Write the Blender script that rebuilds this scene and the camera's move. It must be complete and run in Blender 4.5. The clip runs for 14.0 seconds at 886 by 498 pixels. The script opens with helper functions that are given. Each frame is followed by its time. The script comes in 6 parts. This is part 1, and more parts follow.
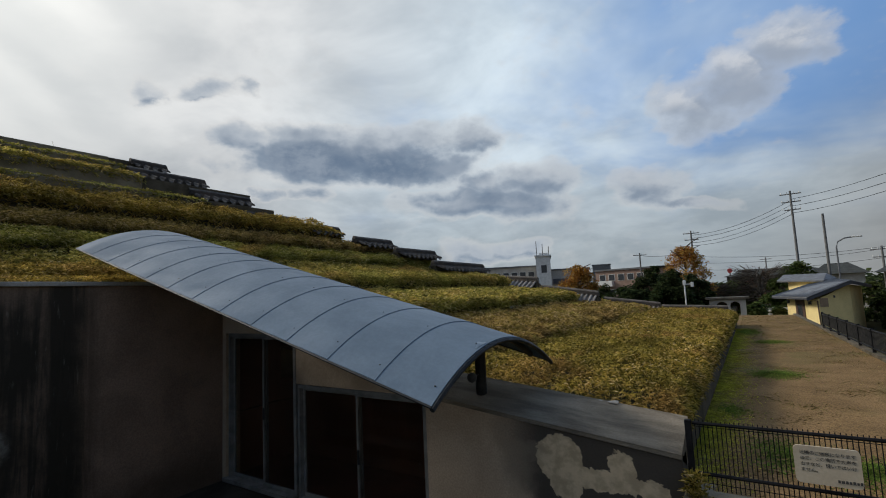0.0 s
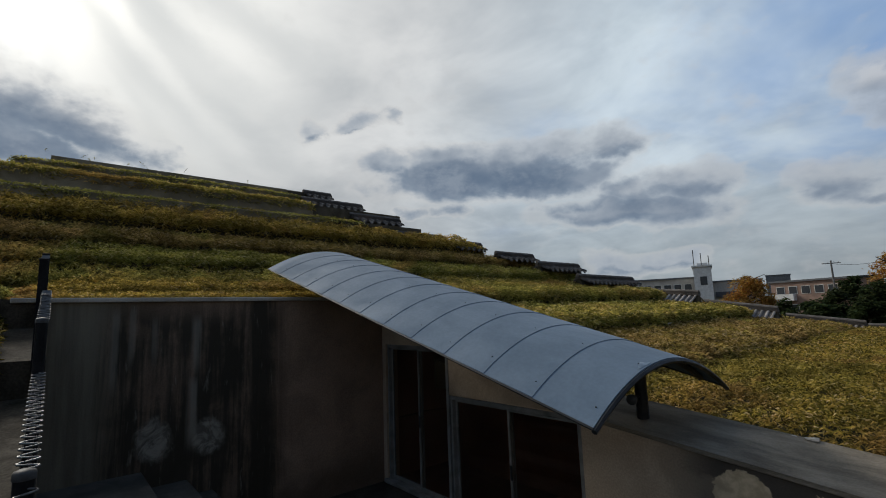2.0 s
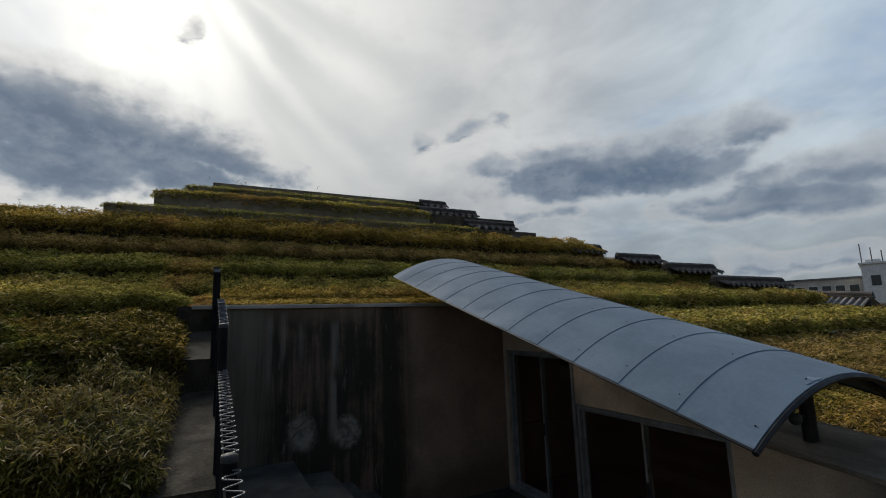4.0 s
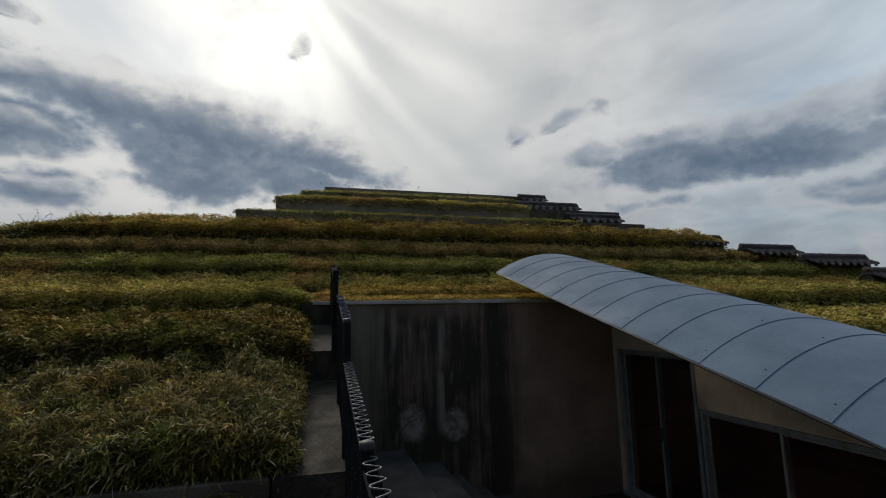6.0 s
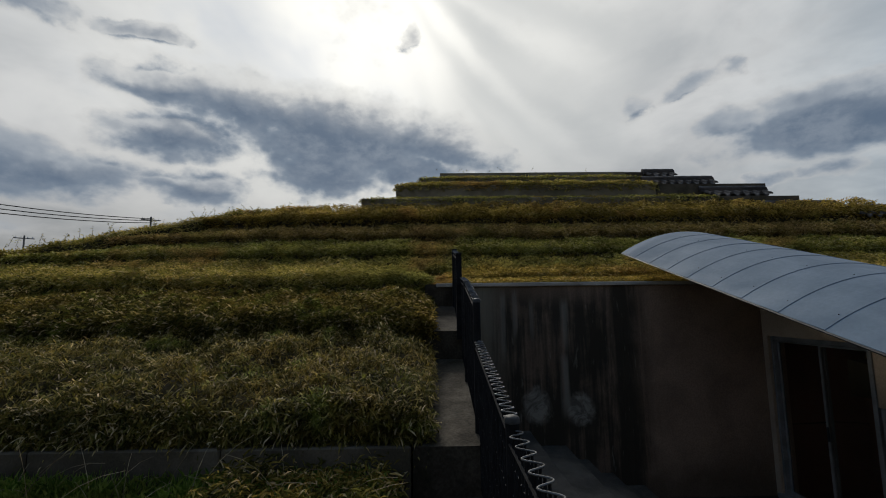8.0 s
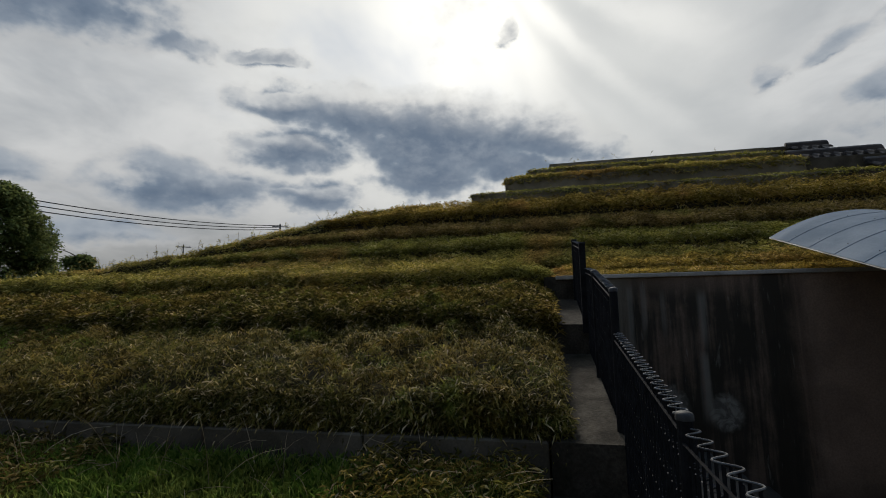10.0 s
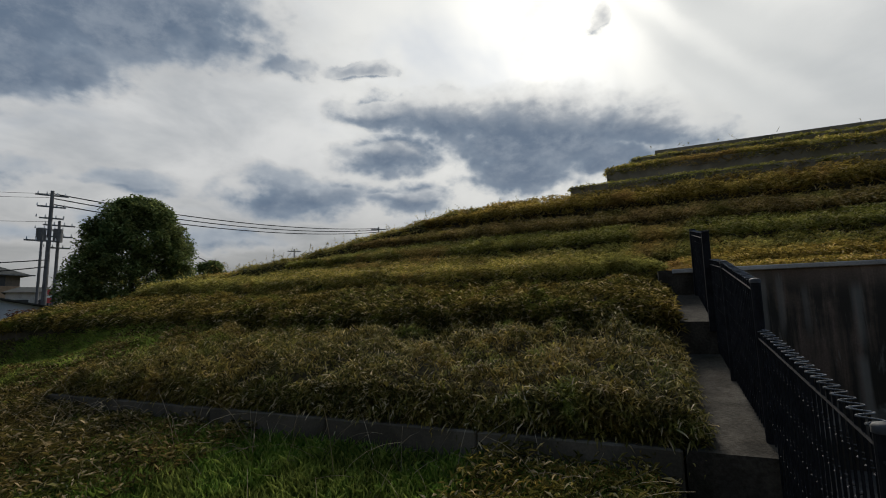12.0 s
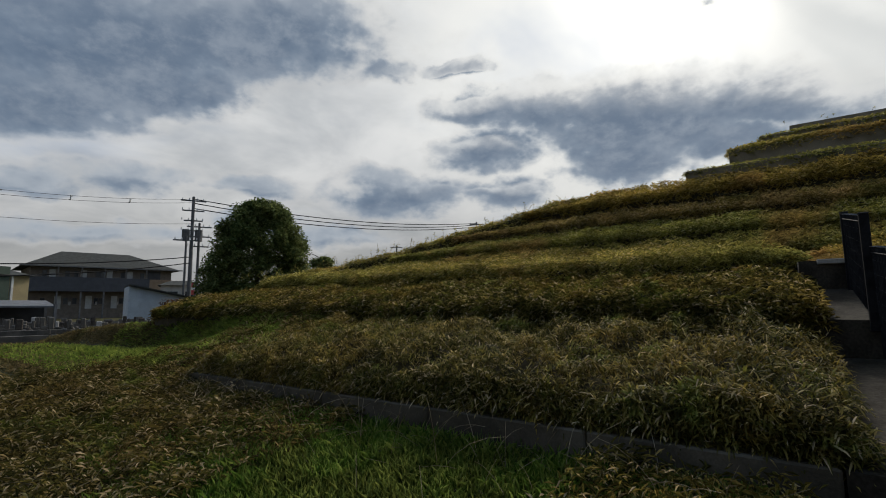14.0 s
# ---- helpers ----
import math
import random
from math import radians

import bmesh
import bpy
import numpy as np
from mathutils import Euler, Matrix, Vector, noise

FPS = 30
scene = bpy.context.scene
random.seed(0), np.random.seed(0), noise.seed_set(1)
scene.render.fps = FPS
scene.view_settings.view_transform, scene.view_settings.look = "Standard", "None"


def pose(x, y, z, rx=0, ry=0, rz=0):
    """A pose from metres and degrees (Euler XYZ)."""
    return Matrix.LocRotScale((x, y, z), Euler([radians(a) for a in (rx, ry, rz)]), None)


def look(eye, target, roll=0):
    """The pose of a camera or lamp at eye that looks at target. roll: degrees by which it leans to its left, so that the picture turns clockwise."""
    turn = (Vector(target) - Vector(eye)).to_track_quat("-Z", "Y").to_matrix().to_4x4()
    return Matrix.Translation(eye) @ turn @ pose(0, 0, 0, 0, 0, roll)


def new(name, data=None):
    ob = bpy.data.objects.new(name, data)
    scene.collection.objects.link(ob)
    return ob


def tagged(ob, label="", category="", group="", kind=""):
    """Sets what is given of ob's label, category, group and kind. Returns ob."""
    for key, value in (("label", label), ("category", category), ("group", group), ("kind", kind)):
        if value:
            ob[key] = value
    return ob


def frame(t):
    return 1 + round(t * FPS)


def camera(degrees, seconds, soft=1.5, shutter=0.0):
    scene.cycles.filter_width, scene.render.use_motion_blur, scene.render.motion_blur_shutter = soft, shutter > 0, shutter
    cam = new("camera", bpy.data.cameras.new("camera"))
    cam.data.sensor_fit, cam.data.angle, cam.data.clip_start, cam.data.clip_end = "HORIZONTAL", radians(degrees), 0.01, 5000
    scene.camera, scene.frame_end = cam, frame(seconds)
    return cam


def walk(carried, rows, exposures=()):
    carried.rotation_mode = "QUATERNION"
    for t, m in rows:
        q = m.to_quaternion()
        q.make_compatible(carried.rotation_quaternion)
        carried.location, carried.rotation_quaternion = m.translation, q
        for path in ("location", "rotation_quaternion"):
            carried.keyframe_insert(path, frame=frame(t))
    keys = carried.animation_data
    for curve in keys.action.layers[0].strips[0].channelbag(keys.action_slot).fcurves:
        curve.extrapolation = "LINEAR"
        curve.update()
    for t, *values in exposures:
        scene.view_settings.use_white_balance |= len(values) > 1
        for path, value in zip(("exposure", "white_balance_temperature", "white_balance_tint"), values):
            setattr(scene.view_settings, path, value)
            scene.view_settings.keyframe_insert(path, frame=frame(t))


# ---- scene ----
cam = camera(86.7, 14.0, soft=1.0)
PATH = [
    (0, (-0.373, 0.007, 1.398), (-1.461, 1.673, 1.597), -2.6),
    (0.5, (-0.382, -0.022, 1.406), (-1.597, 1.551, 1.623), -2.5),
    (1, (-0.395, -0.058, 1.413), (-1.719, 1.422, 1.652), -2.2),
    (1.5, (-0.407, -0.09, 1.419), (-1.83, 1.291, 1.68), -2.0),
    (2, (-0.421, -0.108, 1.422), (-1.936, 1.166, 1.702), -2.1),
    (2.5, (-0.431, -0.148, 1.434), (-2.029, 1.018, 1.726), -2.2),
    (3, (-0.443, -0.171, 1.439), (-2.112, 0.89, 1.742), -2.2),
    (5.5, (-0.474, -0.308, 1.451), (-2.353, 0.301, 1.762), -1.2),
    (6, (-0.485, -0.326, 1.454), (-2.398, 0.171, 1.761), -1.2),
    (6.5, (-0.489, -0.351, 1.453), (-2.428, 0.032, 1.753), -1.3),
    (7, (-0.482, -0.377, 1.447), (-2.443, -0.112, 1.733), -1.1),
    (7.5, (-0.483, -0.408, 1.436), (-2.46, -0.262, 1.7), -0.8),
    (8, (-0.501, -0.441, 1.428), (-2.485, -0.413, 1.676), -0.7),
    (10.5, (-0.59, -0.66, 1.375), (-2.506, -1.177, 1.619), -1.1),
    (11, (-0.597, -0.692, 1.373), (-2.485, -1.306, 1.618), -1.2),
    (11.5, (-0.608, -0.727, 1.368), (-2.466, -1.424, 1.618), -1.4),
    (12, (-0.635, -0.76, 1.358), (-2.456, -1.549, 1.604), -1.3),
    (12.5, (-0.64, -0.797, 1.344), (-2.418, -1.681, 1.585), -1.0),
    (13, (-0.659, -0.825, 1.331), (-2.384, -1.81, 1.565), -0.8),
    (13.5, (-0.701, -0.826, 1.326), (-2.375, -1.897, 1.557), -0.6),
    (14, (-0.718, -0.829, 1.33), (-2.336, -1.981, 1.561), -0.6),
]
walk(cam, [(t, look(eye, target, roll)) for t, eye, target, roll in PATH],
     [(0.0, 0.0), (1.5, -0.11), (3.0, -0.25), (5.5, -0.32), (8.0, -0.35), (10.5, -0.3), (12.5, -0.22), (14.0, -0.15)])

# ---- light ----
def node(nt, kind, **kw):
    n = nt.nodes.new(kind)
    for k, v in kw.items():
        if k == "op":
            n.operation = v
        elif k == "blend":
            n.blend_type = v
        elif k == "dtype":
            n.data_type = v
    return n


def link(nt, a, b):
    nt.links.new(a, b)


def calc(nt, op, a, b=None, c=None):
    """A math node on sockets or numbers; its output."""
    n = nt.nodes.new("ShaderNodeMath")
    n.operation = op
    for k, v in enumerate((a, b, c)):
        if v is None:
            continue
        if isinstance(v, (int, float)):
            n.inputs[k].default_value = v
        else:
            nt.links.new(v, n.inputs[k])
    return n.outputs[0]


def mix(nt, f, a, b, blend="MIX"):
    """A colour mix of sockets or colours; its output."""
    n = nt.nodes.new("ShaderNodeMix")
    n.data_type, n.blend_type = "RGBA", blend
    for k, v in ((0, f), (6, a), (7, b)):
        if isinstance(v, (int, float)):
            n.inputs[k].default_value = v
        elif isinstance(v, tuple):
            n.inputs[k].default_value = (*v, 1) if len(v) == 3 else v
        else:
            nt.links.new(v, n.inputs[k])
    return n.outputs[2]


def ramp(nt, x, lo, hi, a=0.0, b=1.0, smooth=True):
    n = nt.nodes.new("ShaderNodeMapRange")
    n.interpolation_type = "SMOOTHSTEP" if smooth else "LINEAR"
    nt.links.new(x, n.inputs[0])
    for k, v in ((1, lo), (2, hi), (3, a), (4, b)):
        n.inputs[k].default_value = v
    return n.outputs[0]


def noisy(nt, vec, scale, detail=4.0, rough=0.55, warp=0.0):
    n = nt.nodes.new("ShaderNodeTexNoise")
    n.inputs["Scale"].default_value, n.inputs["Detail"].default_value = scale, detail
    n.inputs["Roughness"].default_value, n.inputs["Distortion"].default_value = rough, warp
    if vec is not None:
        nt.links.new(vec, n.inputs["Vector"])
    return n.outputs["Fac"]


SUN_AZ, SUN_EL = -98.0, 33.5
# clouds: azimuth from +y towards +x, elevation, half width, half height, tilt, depth of grey
CLOUDS_NORTH = [
    (-43.7, 16.8, 14.0, 3.0, 0.0, 1.2), (-40.0, 15.4, 9.5, 2.0, 0.0, 1.1), (-57.0, 18.2, 3.6, 1.5, 0.09, 0.8), (-29.5, 18.8, 4.2, 1.6, -0.05, 0.75), (-49.0, 19.0, 5.0, 1.6, 0.0, 0.9), (-36.0, 18.8, 4.0, 1.6, 0.0, 0.8),
    (-27.6, 10.9, 9.0, 1.7, -0.05, 0.95), (-21.0, 13.2, 4.0, 1.9, -0.1, 0.8), (-27.0, 13.0, 3.4, 1.4, -0.1, 0.6), (-9.3, 11.2, 3.9, 2.2, -0.13, 0.8),
    (-66.1, 22.4, 1.5, 1.3, 0.18, 0.75), (-60.1, 23.1, 3.0, 0.9, 0.1, 0.8), (-56.0, 23.8, 1.3, 0.8, 0.1, 0.65),
    (-4.1, 18.5, 3.6, 2.6, -0.1, 0.9), (0.4, 20.4, 3.6, 2.9, -0.15, 1.1), (5.0, 22.4, 3.2, 2.1, -0.2, 0.9),
    (-30.0, 5.3, 3.8, 1.1, -0.05, 0.75), (-24.0, 5.2, 3.2, 1.0, -0.05, 0.75), (-53.6, 12.4, 1.6, 0.7, 0.0, 0.6), (-49.2, 12.5, 2.6, 0.8, 0.0, 0.65), (-3.9, 8.5, 3.0, 0.6, -0.13, 0.65),
]
CLOUDS_WEST = [
    (-101.5, 20.2, 13.0, 4.5, -0.05, 1.25), (-89.5, 19.2, 8.5, 2.7, -0.16, 1.0), (-112.0, 22.2, 8.0, 3.0, -0.05, 1.05), (-119.5, 23.2, 6.5, 2.1, 0.0, 0.95), (-104.0, 16.2, 7.5, 3.0, 0.0, 1.1), (-93.0, 16.6, 7.5, 2.2, -0.1, 0.95), (-119.0, 18.5, 7.2, 2.4, 0.05, 1.05), (-125.0, 18.7, 2.6, 1.0, 0.0, 0.8),
    (-122.9, 27.7, 3.5, 0.9, 0.1, 0.85), (-131.0, 13.1, 7.8, 2.6, 0.02, 1.0), (-133.5, 14.6, 3.6, 1.8, 0.0, 0.85), (-116.6, 13.1, 4.2, 1.9, 0.0, 0.9), (-92.9, 31.3, 1.2, 0.9, 0.0, 0.75),
]
CLOUDS_SOUTH = [
    (-164.0, 25.0, 16.0, 6.5, 0.25, 1.2), (-150.5, 29.0, 16.0, 4.6, 0.17, 1.2), (-141.0, 28.6, 7.5, 2.8, 0.1, 0.9), (-167.0, 18.2, 8.0, 2.8, 0.2, 1.05), (-155.5, 22.6, 7.0, 3.0, 0.18, 1.05), (-133.0, 27.0, 4.0, 1.0, 0.15, 0.6),
    (-147.7, 13.2, 4.6, 1.2, 0.05, 0.7), (-159.7, 12.8, 5.6, 1.6, 0.1, 0.8), (-168.0, 11.6, 3.6, 1.2, 0.1, 0.7), (-162.0, 7.6, 8.0, 1.1, 0.05, 0.6), (-139.0, 7.9, 7.0, 1.3, 0.0, 0.75), (-148.0, 9.5, 5.0, 1.3, 0.0, 0.75),
]


def build_world():
    w = bpy.data.worlds.new("sky")
    scene.world = w
    w.use_nodes = True
    nt = w.node_tree
    nt.nodes.clear()
    tc = nt.nodes.new("ShaderNodeTexCoord").outputs["Generated"]
    sep = nt.nodes.new("ShaderNodeSeparateXYZ")
    link(nt, tc, sep.inputs[0])
    X, Y, Z = sep.outputs
    az = calc(nt, "MULTIPLY", calc(nt, "ARCTAN2", X, Y), 57.29578)
    el = calc(nt, "MULTIPLY", calc(nt, "ARCSINE", Z), 57.29578)
    # cloud plane coordinates, stretched towards the horizon
    flat = nt.nodes.new("ShaderNodeCombineXYZ")
    link(nt, calc(nt, "MULTIPLY", az, 0.05), flat.inputs[0])
    link(nt, calc(nt, "MULTIPLY", el, 0.075), flat.inputs[1])
    fv = flat.outputs[0]
    dome = nt.nodes.new("ShaderNodeCombineXYZ")
    dz = calc(nt, "ADD", calc(nt, "MAXIMUM", Z, 0.0), 0.22)
    link(nt, calc(nt, "DIVIDE", X, dz), dome.inputs[0])
    link(nt, calc(nt, "DIVIDE", Y, dz), dome.inputs[1])
    rough = noisy(nt, fv, 1.7, 6.0, 0.58, 0.15)
    fine = noisy(nt, fv, 5.5, 6.0, 0.62, 0.1)
    wob = calc(nt, "SUBTRACT", noisy(nt, fv, 3.4, 5.0, 0.55), 0.5)
    wob2 = calc(nt, "SUBTRACT", noisy(nt, fv, 2.6, 5.0, 0.55, 0.2), 0.5)
    azw = calc(nt, "ADD", az, calc(nt, "MULTIPLY", wob, 8.0))
    elw = calc(nt, "ADD", el, calc(nt, "MULTIPLY", wob2, 4.5))
    total = above = None
    for a, e, ha, he, tilt, deep in CLOUDS_NORTH + CLOUDS_WEST + CLOUDS_SOUTH:
        da = calc(nt, "SUBTRACT", azw, a)
        de = calc(nt, "SUBTRACT", calc(nt, "SUBTRACT", elw, e), calc(nt, "MULTIPLY", da, tilt))
        qa = calc(nt, "POWER", calc(nt, "ABSOLUTE", calc(nt, "DIVIDE", da, ha)), 2.0)
        # the same body seen a little higher up, to tell its lit head from its base
        both = []
        for shift in (0.0, 1.8):
            d = calc(nt, "DIVIDE", calc(nt, "ADD", de, shift), he) if shift else calc(nt, "DIVIDE", de, he)
            q = calc(nt, "ADD", qa, calc(nt, "POWER", calc(nt, "ABSOLUTE", d), 2.0))
            both.append(calc(nt, "MULTIPLY", calc(nt, "MAXIMUM", calc(nt, "SUBTRACT", 1.42, q), -1.5), deep))
        total = both[0] if total is None else calc(nt, "SMOOTH_MAX", total, both[0], 0.25)
        above = both[1] if above is None else calc(nt, "SMOOTH_MAX", above, both[1], 0.25)
    wild = calc(nt, "ADD", calc(nt, "MULTIPLY", calc(nt, "SUBTRACT", rough, 0.47), 2.0),
                calc(nt, "MULTIPLY", calc(nt, "SUBTRACT", fine, 0.5), 1.3))
    # round heads along the edges
    cells = nt.nodes.new("ShaderNodeTexVoronoi")
    cells.feature = "SMOOTH_F1"
    cells.inputs["Scale"].default_value = 8.0
    cells.inputs["Detail"].default_value = 2.0
    link(nt, fv, cells.inputs["Vector"])
    puff = calc(nt, "MULTIPLY", calc(nt, "SUBTRACT", 0.6, cells.outputs["Distance"]), 0.75)
    dens = calc(nt, "ADD", calc(nt, "ADD", total, wild), puff)
    lit = ramp(nt, calc(nt, "ADD", calc(nt, "SUBTRACT", total, above), calc(nt, "MULTIPLY", wild, -0.45)), 0.15, 1.15)
    cloud = ramp(nt, dens, -0.2, 0.95)
    # the veil: pale high cloud, thin towards the right hand and behind
    sky = nt.nodes.new("ShaderNodeTexSky")
    sky.sky_type, sky.sun_disc = "NISHITA", False
    sky.sun_elevation, sky.sun_rotation = radians(SUN_EL), radians(SUN_AZ)
    blue = mix(nt, 1.0, sky.outputs[0], (0.075, 0.075, 0.075), "MULTIPLY")
    blue = mix(nt, 0.85, blue, (0.22, 0.37, 0.64))
    veil = noisy(nt, dome.outputs[0], 1.1, 5.0, 0.55, 0.25)
    clear = calc(nt, "MULTIPLY", ramp(nt, az, -34.0, 6.0), ramp(nt, el, 3.0, 22.0))
    thick = ramp(nt, calc(nt, "SUBTRACT", veil, calc(nt, "MULTIPLY", clear, 0.42)), 0.02, 0.48)
    sunv = nt.nodes.new("ShaderNodeVectorMath")
    sunv.operation = "DOT_PRODUCT"
    link(nt, tc, sunv.inputs[0])
    sa, se = radians(SUN_AZ), radians(SUN_EL)
    sunv.inputs[1].default_value = (math.sin(sa) * math.cos(se), math.cos(sa) * math.cos(se), math.sin(se))
    near = sunv.outputs["Value"]
    halo = ramp(nt, near, 0.80, 0.995)
    core = ramp(nt, near, 0.968, 1.0)
    white = mix(nt, ramp(nt, noisy(nt, dome.outputs[0], 2.0, 5.0, 0.55, 0.3), 0.28, 0.70), (0.49, 0.52, 0.55), (0.81, 0.82, 0.82))
    white = mix(nt, halo, white, (1.06, 1.06, 1.02))
    white = mix(nt, core, white, (1.4, 1.38, 1.3))
    base = mix(nt, thick, blue, white)
    # soft grey rays fanning out below the sun
    turn = calc(nt, "ARCTAN2", calc(nt, "SUBTRACT", el, SUN_EL + 8.0), calc(nt, "SUBTRACT", az, SUN_AZ))
    fan = nt.nodes.new("ShaderNodeCombineXYZ")
    link(nt, calc(nt, "ADD", calc(nt, "MULTIPLY", turn, 6.5), calc(nt, "MULTIPLY", wob, 0.7)), fan.inputs[0])
    link(nt, calc(nt, "MULTIPLY", el, 0.05), fan.inputs[1])
    shade = calc(nt, "MULTIPLY", ramp(nt, noisy(nt, fan.outputs[0], 0.8, 0.8, 0.5, 0.0), 0.30, 0.78),
                 calc(nt, "MULTIPLY", ramp(nt, az, -96.0, -84.0), ramp(nt, az, -58.0, -36.0, 1.0, 0.0)))
    base = mix(nt, calc(nt, "MULTIPLY", shade, 0.55), base, (0.42, 0.46, 0.49))
    haze = ramp(nt, el, 0.0, 14.0, 0.65, 0.0)
    base = mix(nt, haze, base, (0.465, 0.46, 0.44))
    base = mix(nt, 1.0, base, ramp(nt, el, 3.0, 22.0, 0.74, 1.0), "MULTIPLY")
    # cooler away from the sun
    cool = calc(nt, "MULTIPLY", calc(nt, "MULTIPLY", ramp(nt, near, 0.85, 0.45), ramp(nt, near, -0.45, -0.05)), ramp(nt, az, -95.0, -60.0))
    base = mix(nt, cool, base, mix(nt, 1.0, base, (0.88, 1.0, 1.10), "MULTIPLY"))
    # grey bodies, paler at their heads and where they thin out
    body = mix(nt, ramp(nt, dens, 0.1, 1.5), (0.275, 0.345, 0.435), (0.106, 0.163, 0.252))
    body = mix(nt, ramp(nt, calc(nt, "ADD", fine, calc(nt, "MULTIPLY", rough, 0.6)), 0.66, 1.05, 0.0, 0.6), body, (0.33, 0.385, 0.46))
    body = mix(nt, calc(nt, "MULTIPLY", lit, ramp(nt, dens, 1.9, 0.5, 0.2, 0.95)), body, mix(nt, halo, (0.43, 0.48, 0.54), (0.86, 0.86, 0.84)))
    cloud = mix(nt, clear, cloud, ramp(nt, dens, -0.5, 1.5, 0.0, 0.85))
    body = mix(nt, calc(nt, "MULTIPLY", clear, 0.85), body, mix(nt, calc(nt, "MULTIPLY", lit, ramp(nt, fine, 0.3, 0.62)), (0.36, 0.41, 0.49), (0.74, 0.75, 0.77)))
    rim = calc(nt, "MULTIPLY", ramp(nt, dens, -0.8, 0.1), 0.45)
    base = mix(nt, rim, base, mix(nt, halo, (0.60, 0.61, 0.62), (0.86, 0.86, 0.83)))
    out = mix(nt, calc(nt, "MULTIPLY", cloud, 0.93), base, body)
    # the half of the sky away from the sun is dimmer
    back = ramp(nt, near, -0.75, 0.35, 0.62, 1.0)
    dull = mix(nt, ramp(nt, near, -0.55, 0.0, 0.85, 0.0), out, (0.36, 0.355, 0.34))
    out = mix(nt, 1.0, dull, back, "MULTIPLY")
    bg = nt.nodes.new("ShaderNodeBackground")
    link(nt, out, bg.inputs[0])
    bg.inputs[1].default_value = 1.0
    link(nt, bg.outputs[0], nt.nodes.new("ShaderNodeOutputWorld").inputs[0])


build_world()
sun = new("sun", bpy.data.lights.new("sun", "SUN"))
sun.data.energy, sun.data.angle, sun.data.color = 2.8, radians(12), (1.0, 0.94, 0.84)
sun.matrix_world = look((0, 0, 60), (-60 * math.sin(radians(SUN_AZ)) * math.cos(radians(SUN_EL)), -60 * math.cos(radians(SUN_AZ)) * math.cos(radians(SUN_EL)), 60 - 60 * math.sin(radians(SUN_EL))))


# ---- materials ----
def material(name, colours, scale=6.0, rough=0.8, metal=0.0, bump=0.3, fine=60.0, spread=(0.35, 0.65), random_by="", speckle=0.25, stretch=None, bump_scale=None):
    """A material of two or three colours mixed by coarse and fine noise, with relief."""
    m = bpy.data.materials.new(name)
    m.use_nodes = True
    nt = m.node_tree
    p = nt.nodes["Principled BSDF"]
    co = nt.nodes.new("ShaderNodeTexCoord").outputs["Object"]
    if random_by == "object":
        co2 = nt.nodes.new("ShaderNodeVectorMath")
        co2.operation = "ADD"
        link(nt, co, co2.inputs[0])
        info = nt.nodes.new("ShaderNodeObjectInfo").outputs["Location"]
        link(nt, info, co2.inputs[1])
        co = co2.outputs[0]
    if stretch:
        mp = nt.nodes.new("ShaderNodeMapping")
        mp.inputs["Scale"].default_value = stretch
        link(nt, co, mp.inputs[0])
        co = mp.outputs[0]
    big = noisy(nt, co, scale, 6.0, 0.6, 0.4)
    small = noisy(nt, co, fine, 4.0, 0.6)
    c = mix(nt, ramp(nt, big, *spread), colours[0], colours[1])
    if len(colours) > 2:
        c = mix(nt, ramp(nt, noisy(nt, co, scale * 0.37, 5.0, 0.6, 0.6), 0.5, 0.72), c, colours[2])
    if random_by:
        r = nt.nodes.new("ShaderNodeNewGeometry").outputs["Random Per Island"] if random_by == "island" else nt.nodes.new("ShaderNodeObjectInfo").outputs["Random"]
        c = mix(nt, 1.0, c, ramp(nt, r, 0, 1, 0.72, 1.22, False), "MULTIPLY")
    c = mix(nt, speckle, c, ramp(nt, small, 0.3, 0.7, 0.45, 1.5), "MULTIPLY")
    link(nt, c, p.inputs["Base Color"])
    p.inputs["Metallic"].default_value = metal
    link(nt, ramp(nt, big, 0.3, 0.7, max(0.03, rough - 0.1), min(1, rough + 0.1)), p.inputs["Roughness"])
    if bump:
        b = nt.nodes.new("ShaderNodeBump")
        b.inputs["Strength"].default_value, b.inputs["Distance"].default_value = bump, 0.01
        link(nt, calc(nt, "ADD", small, big), b.inputs["Height"])
        link(nt, b.outputs[0], p.inputs["Normal"])
    return m


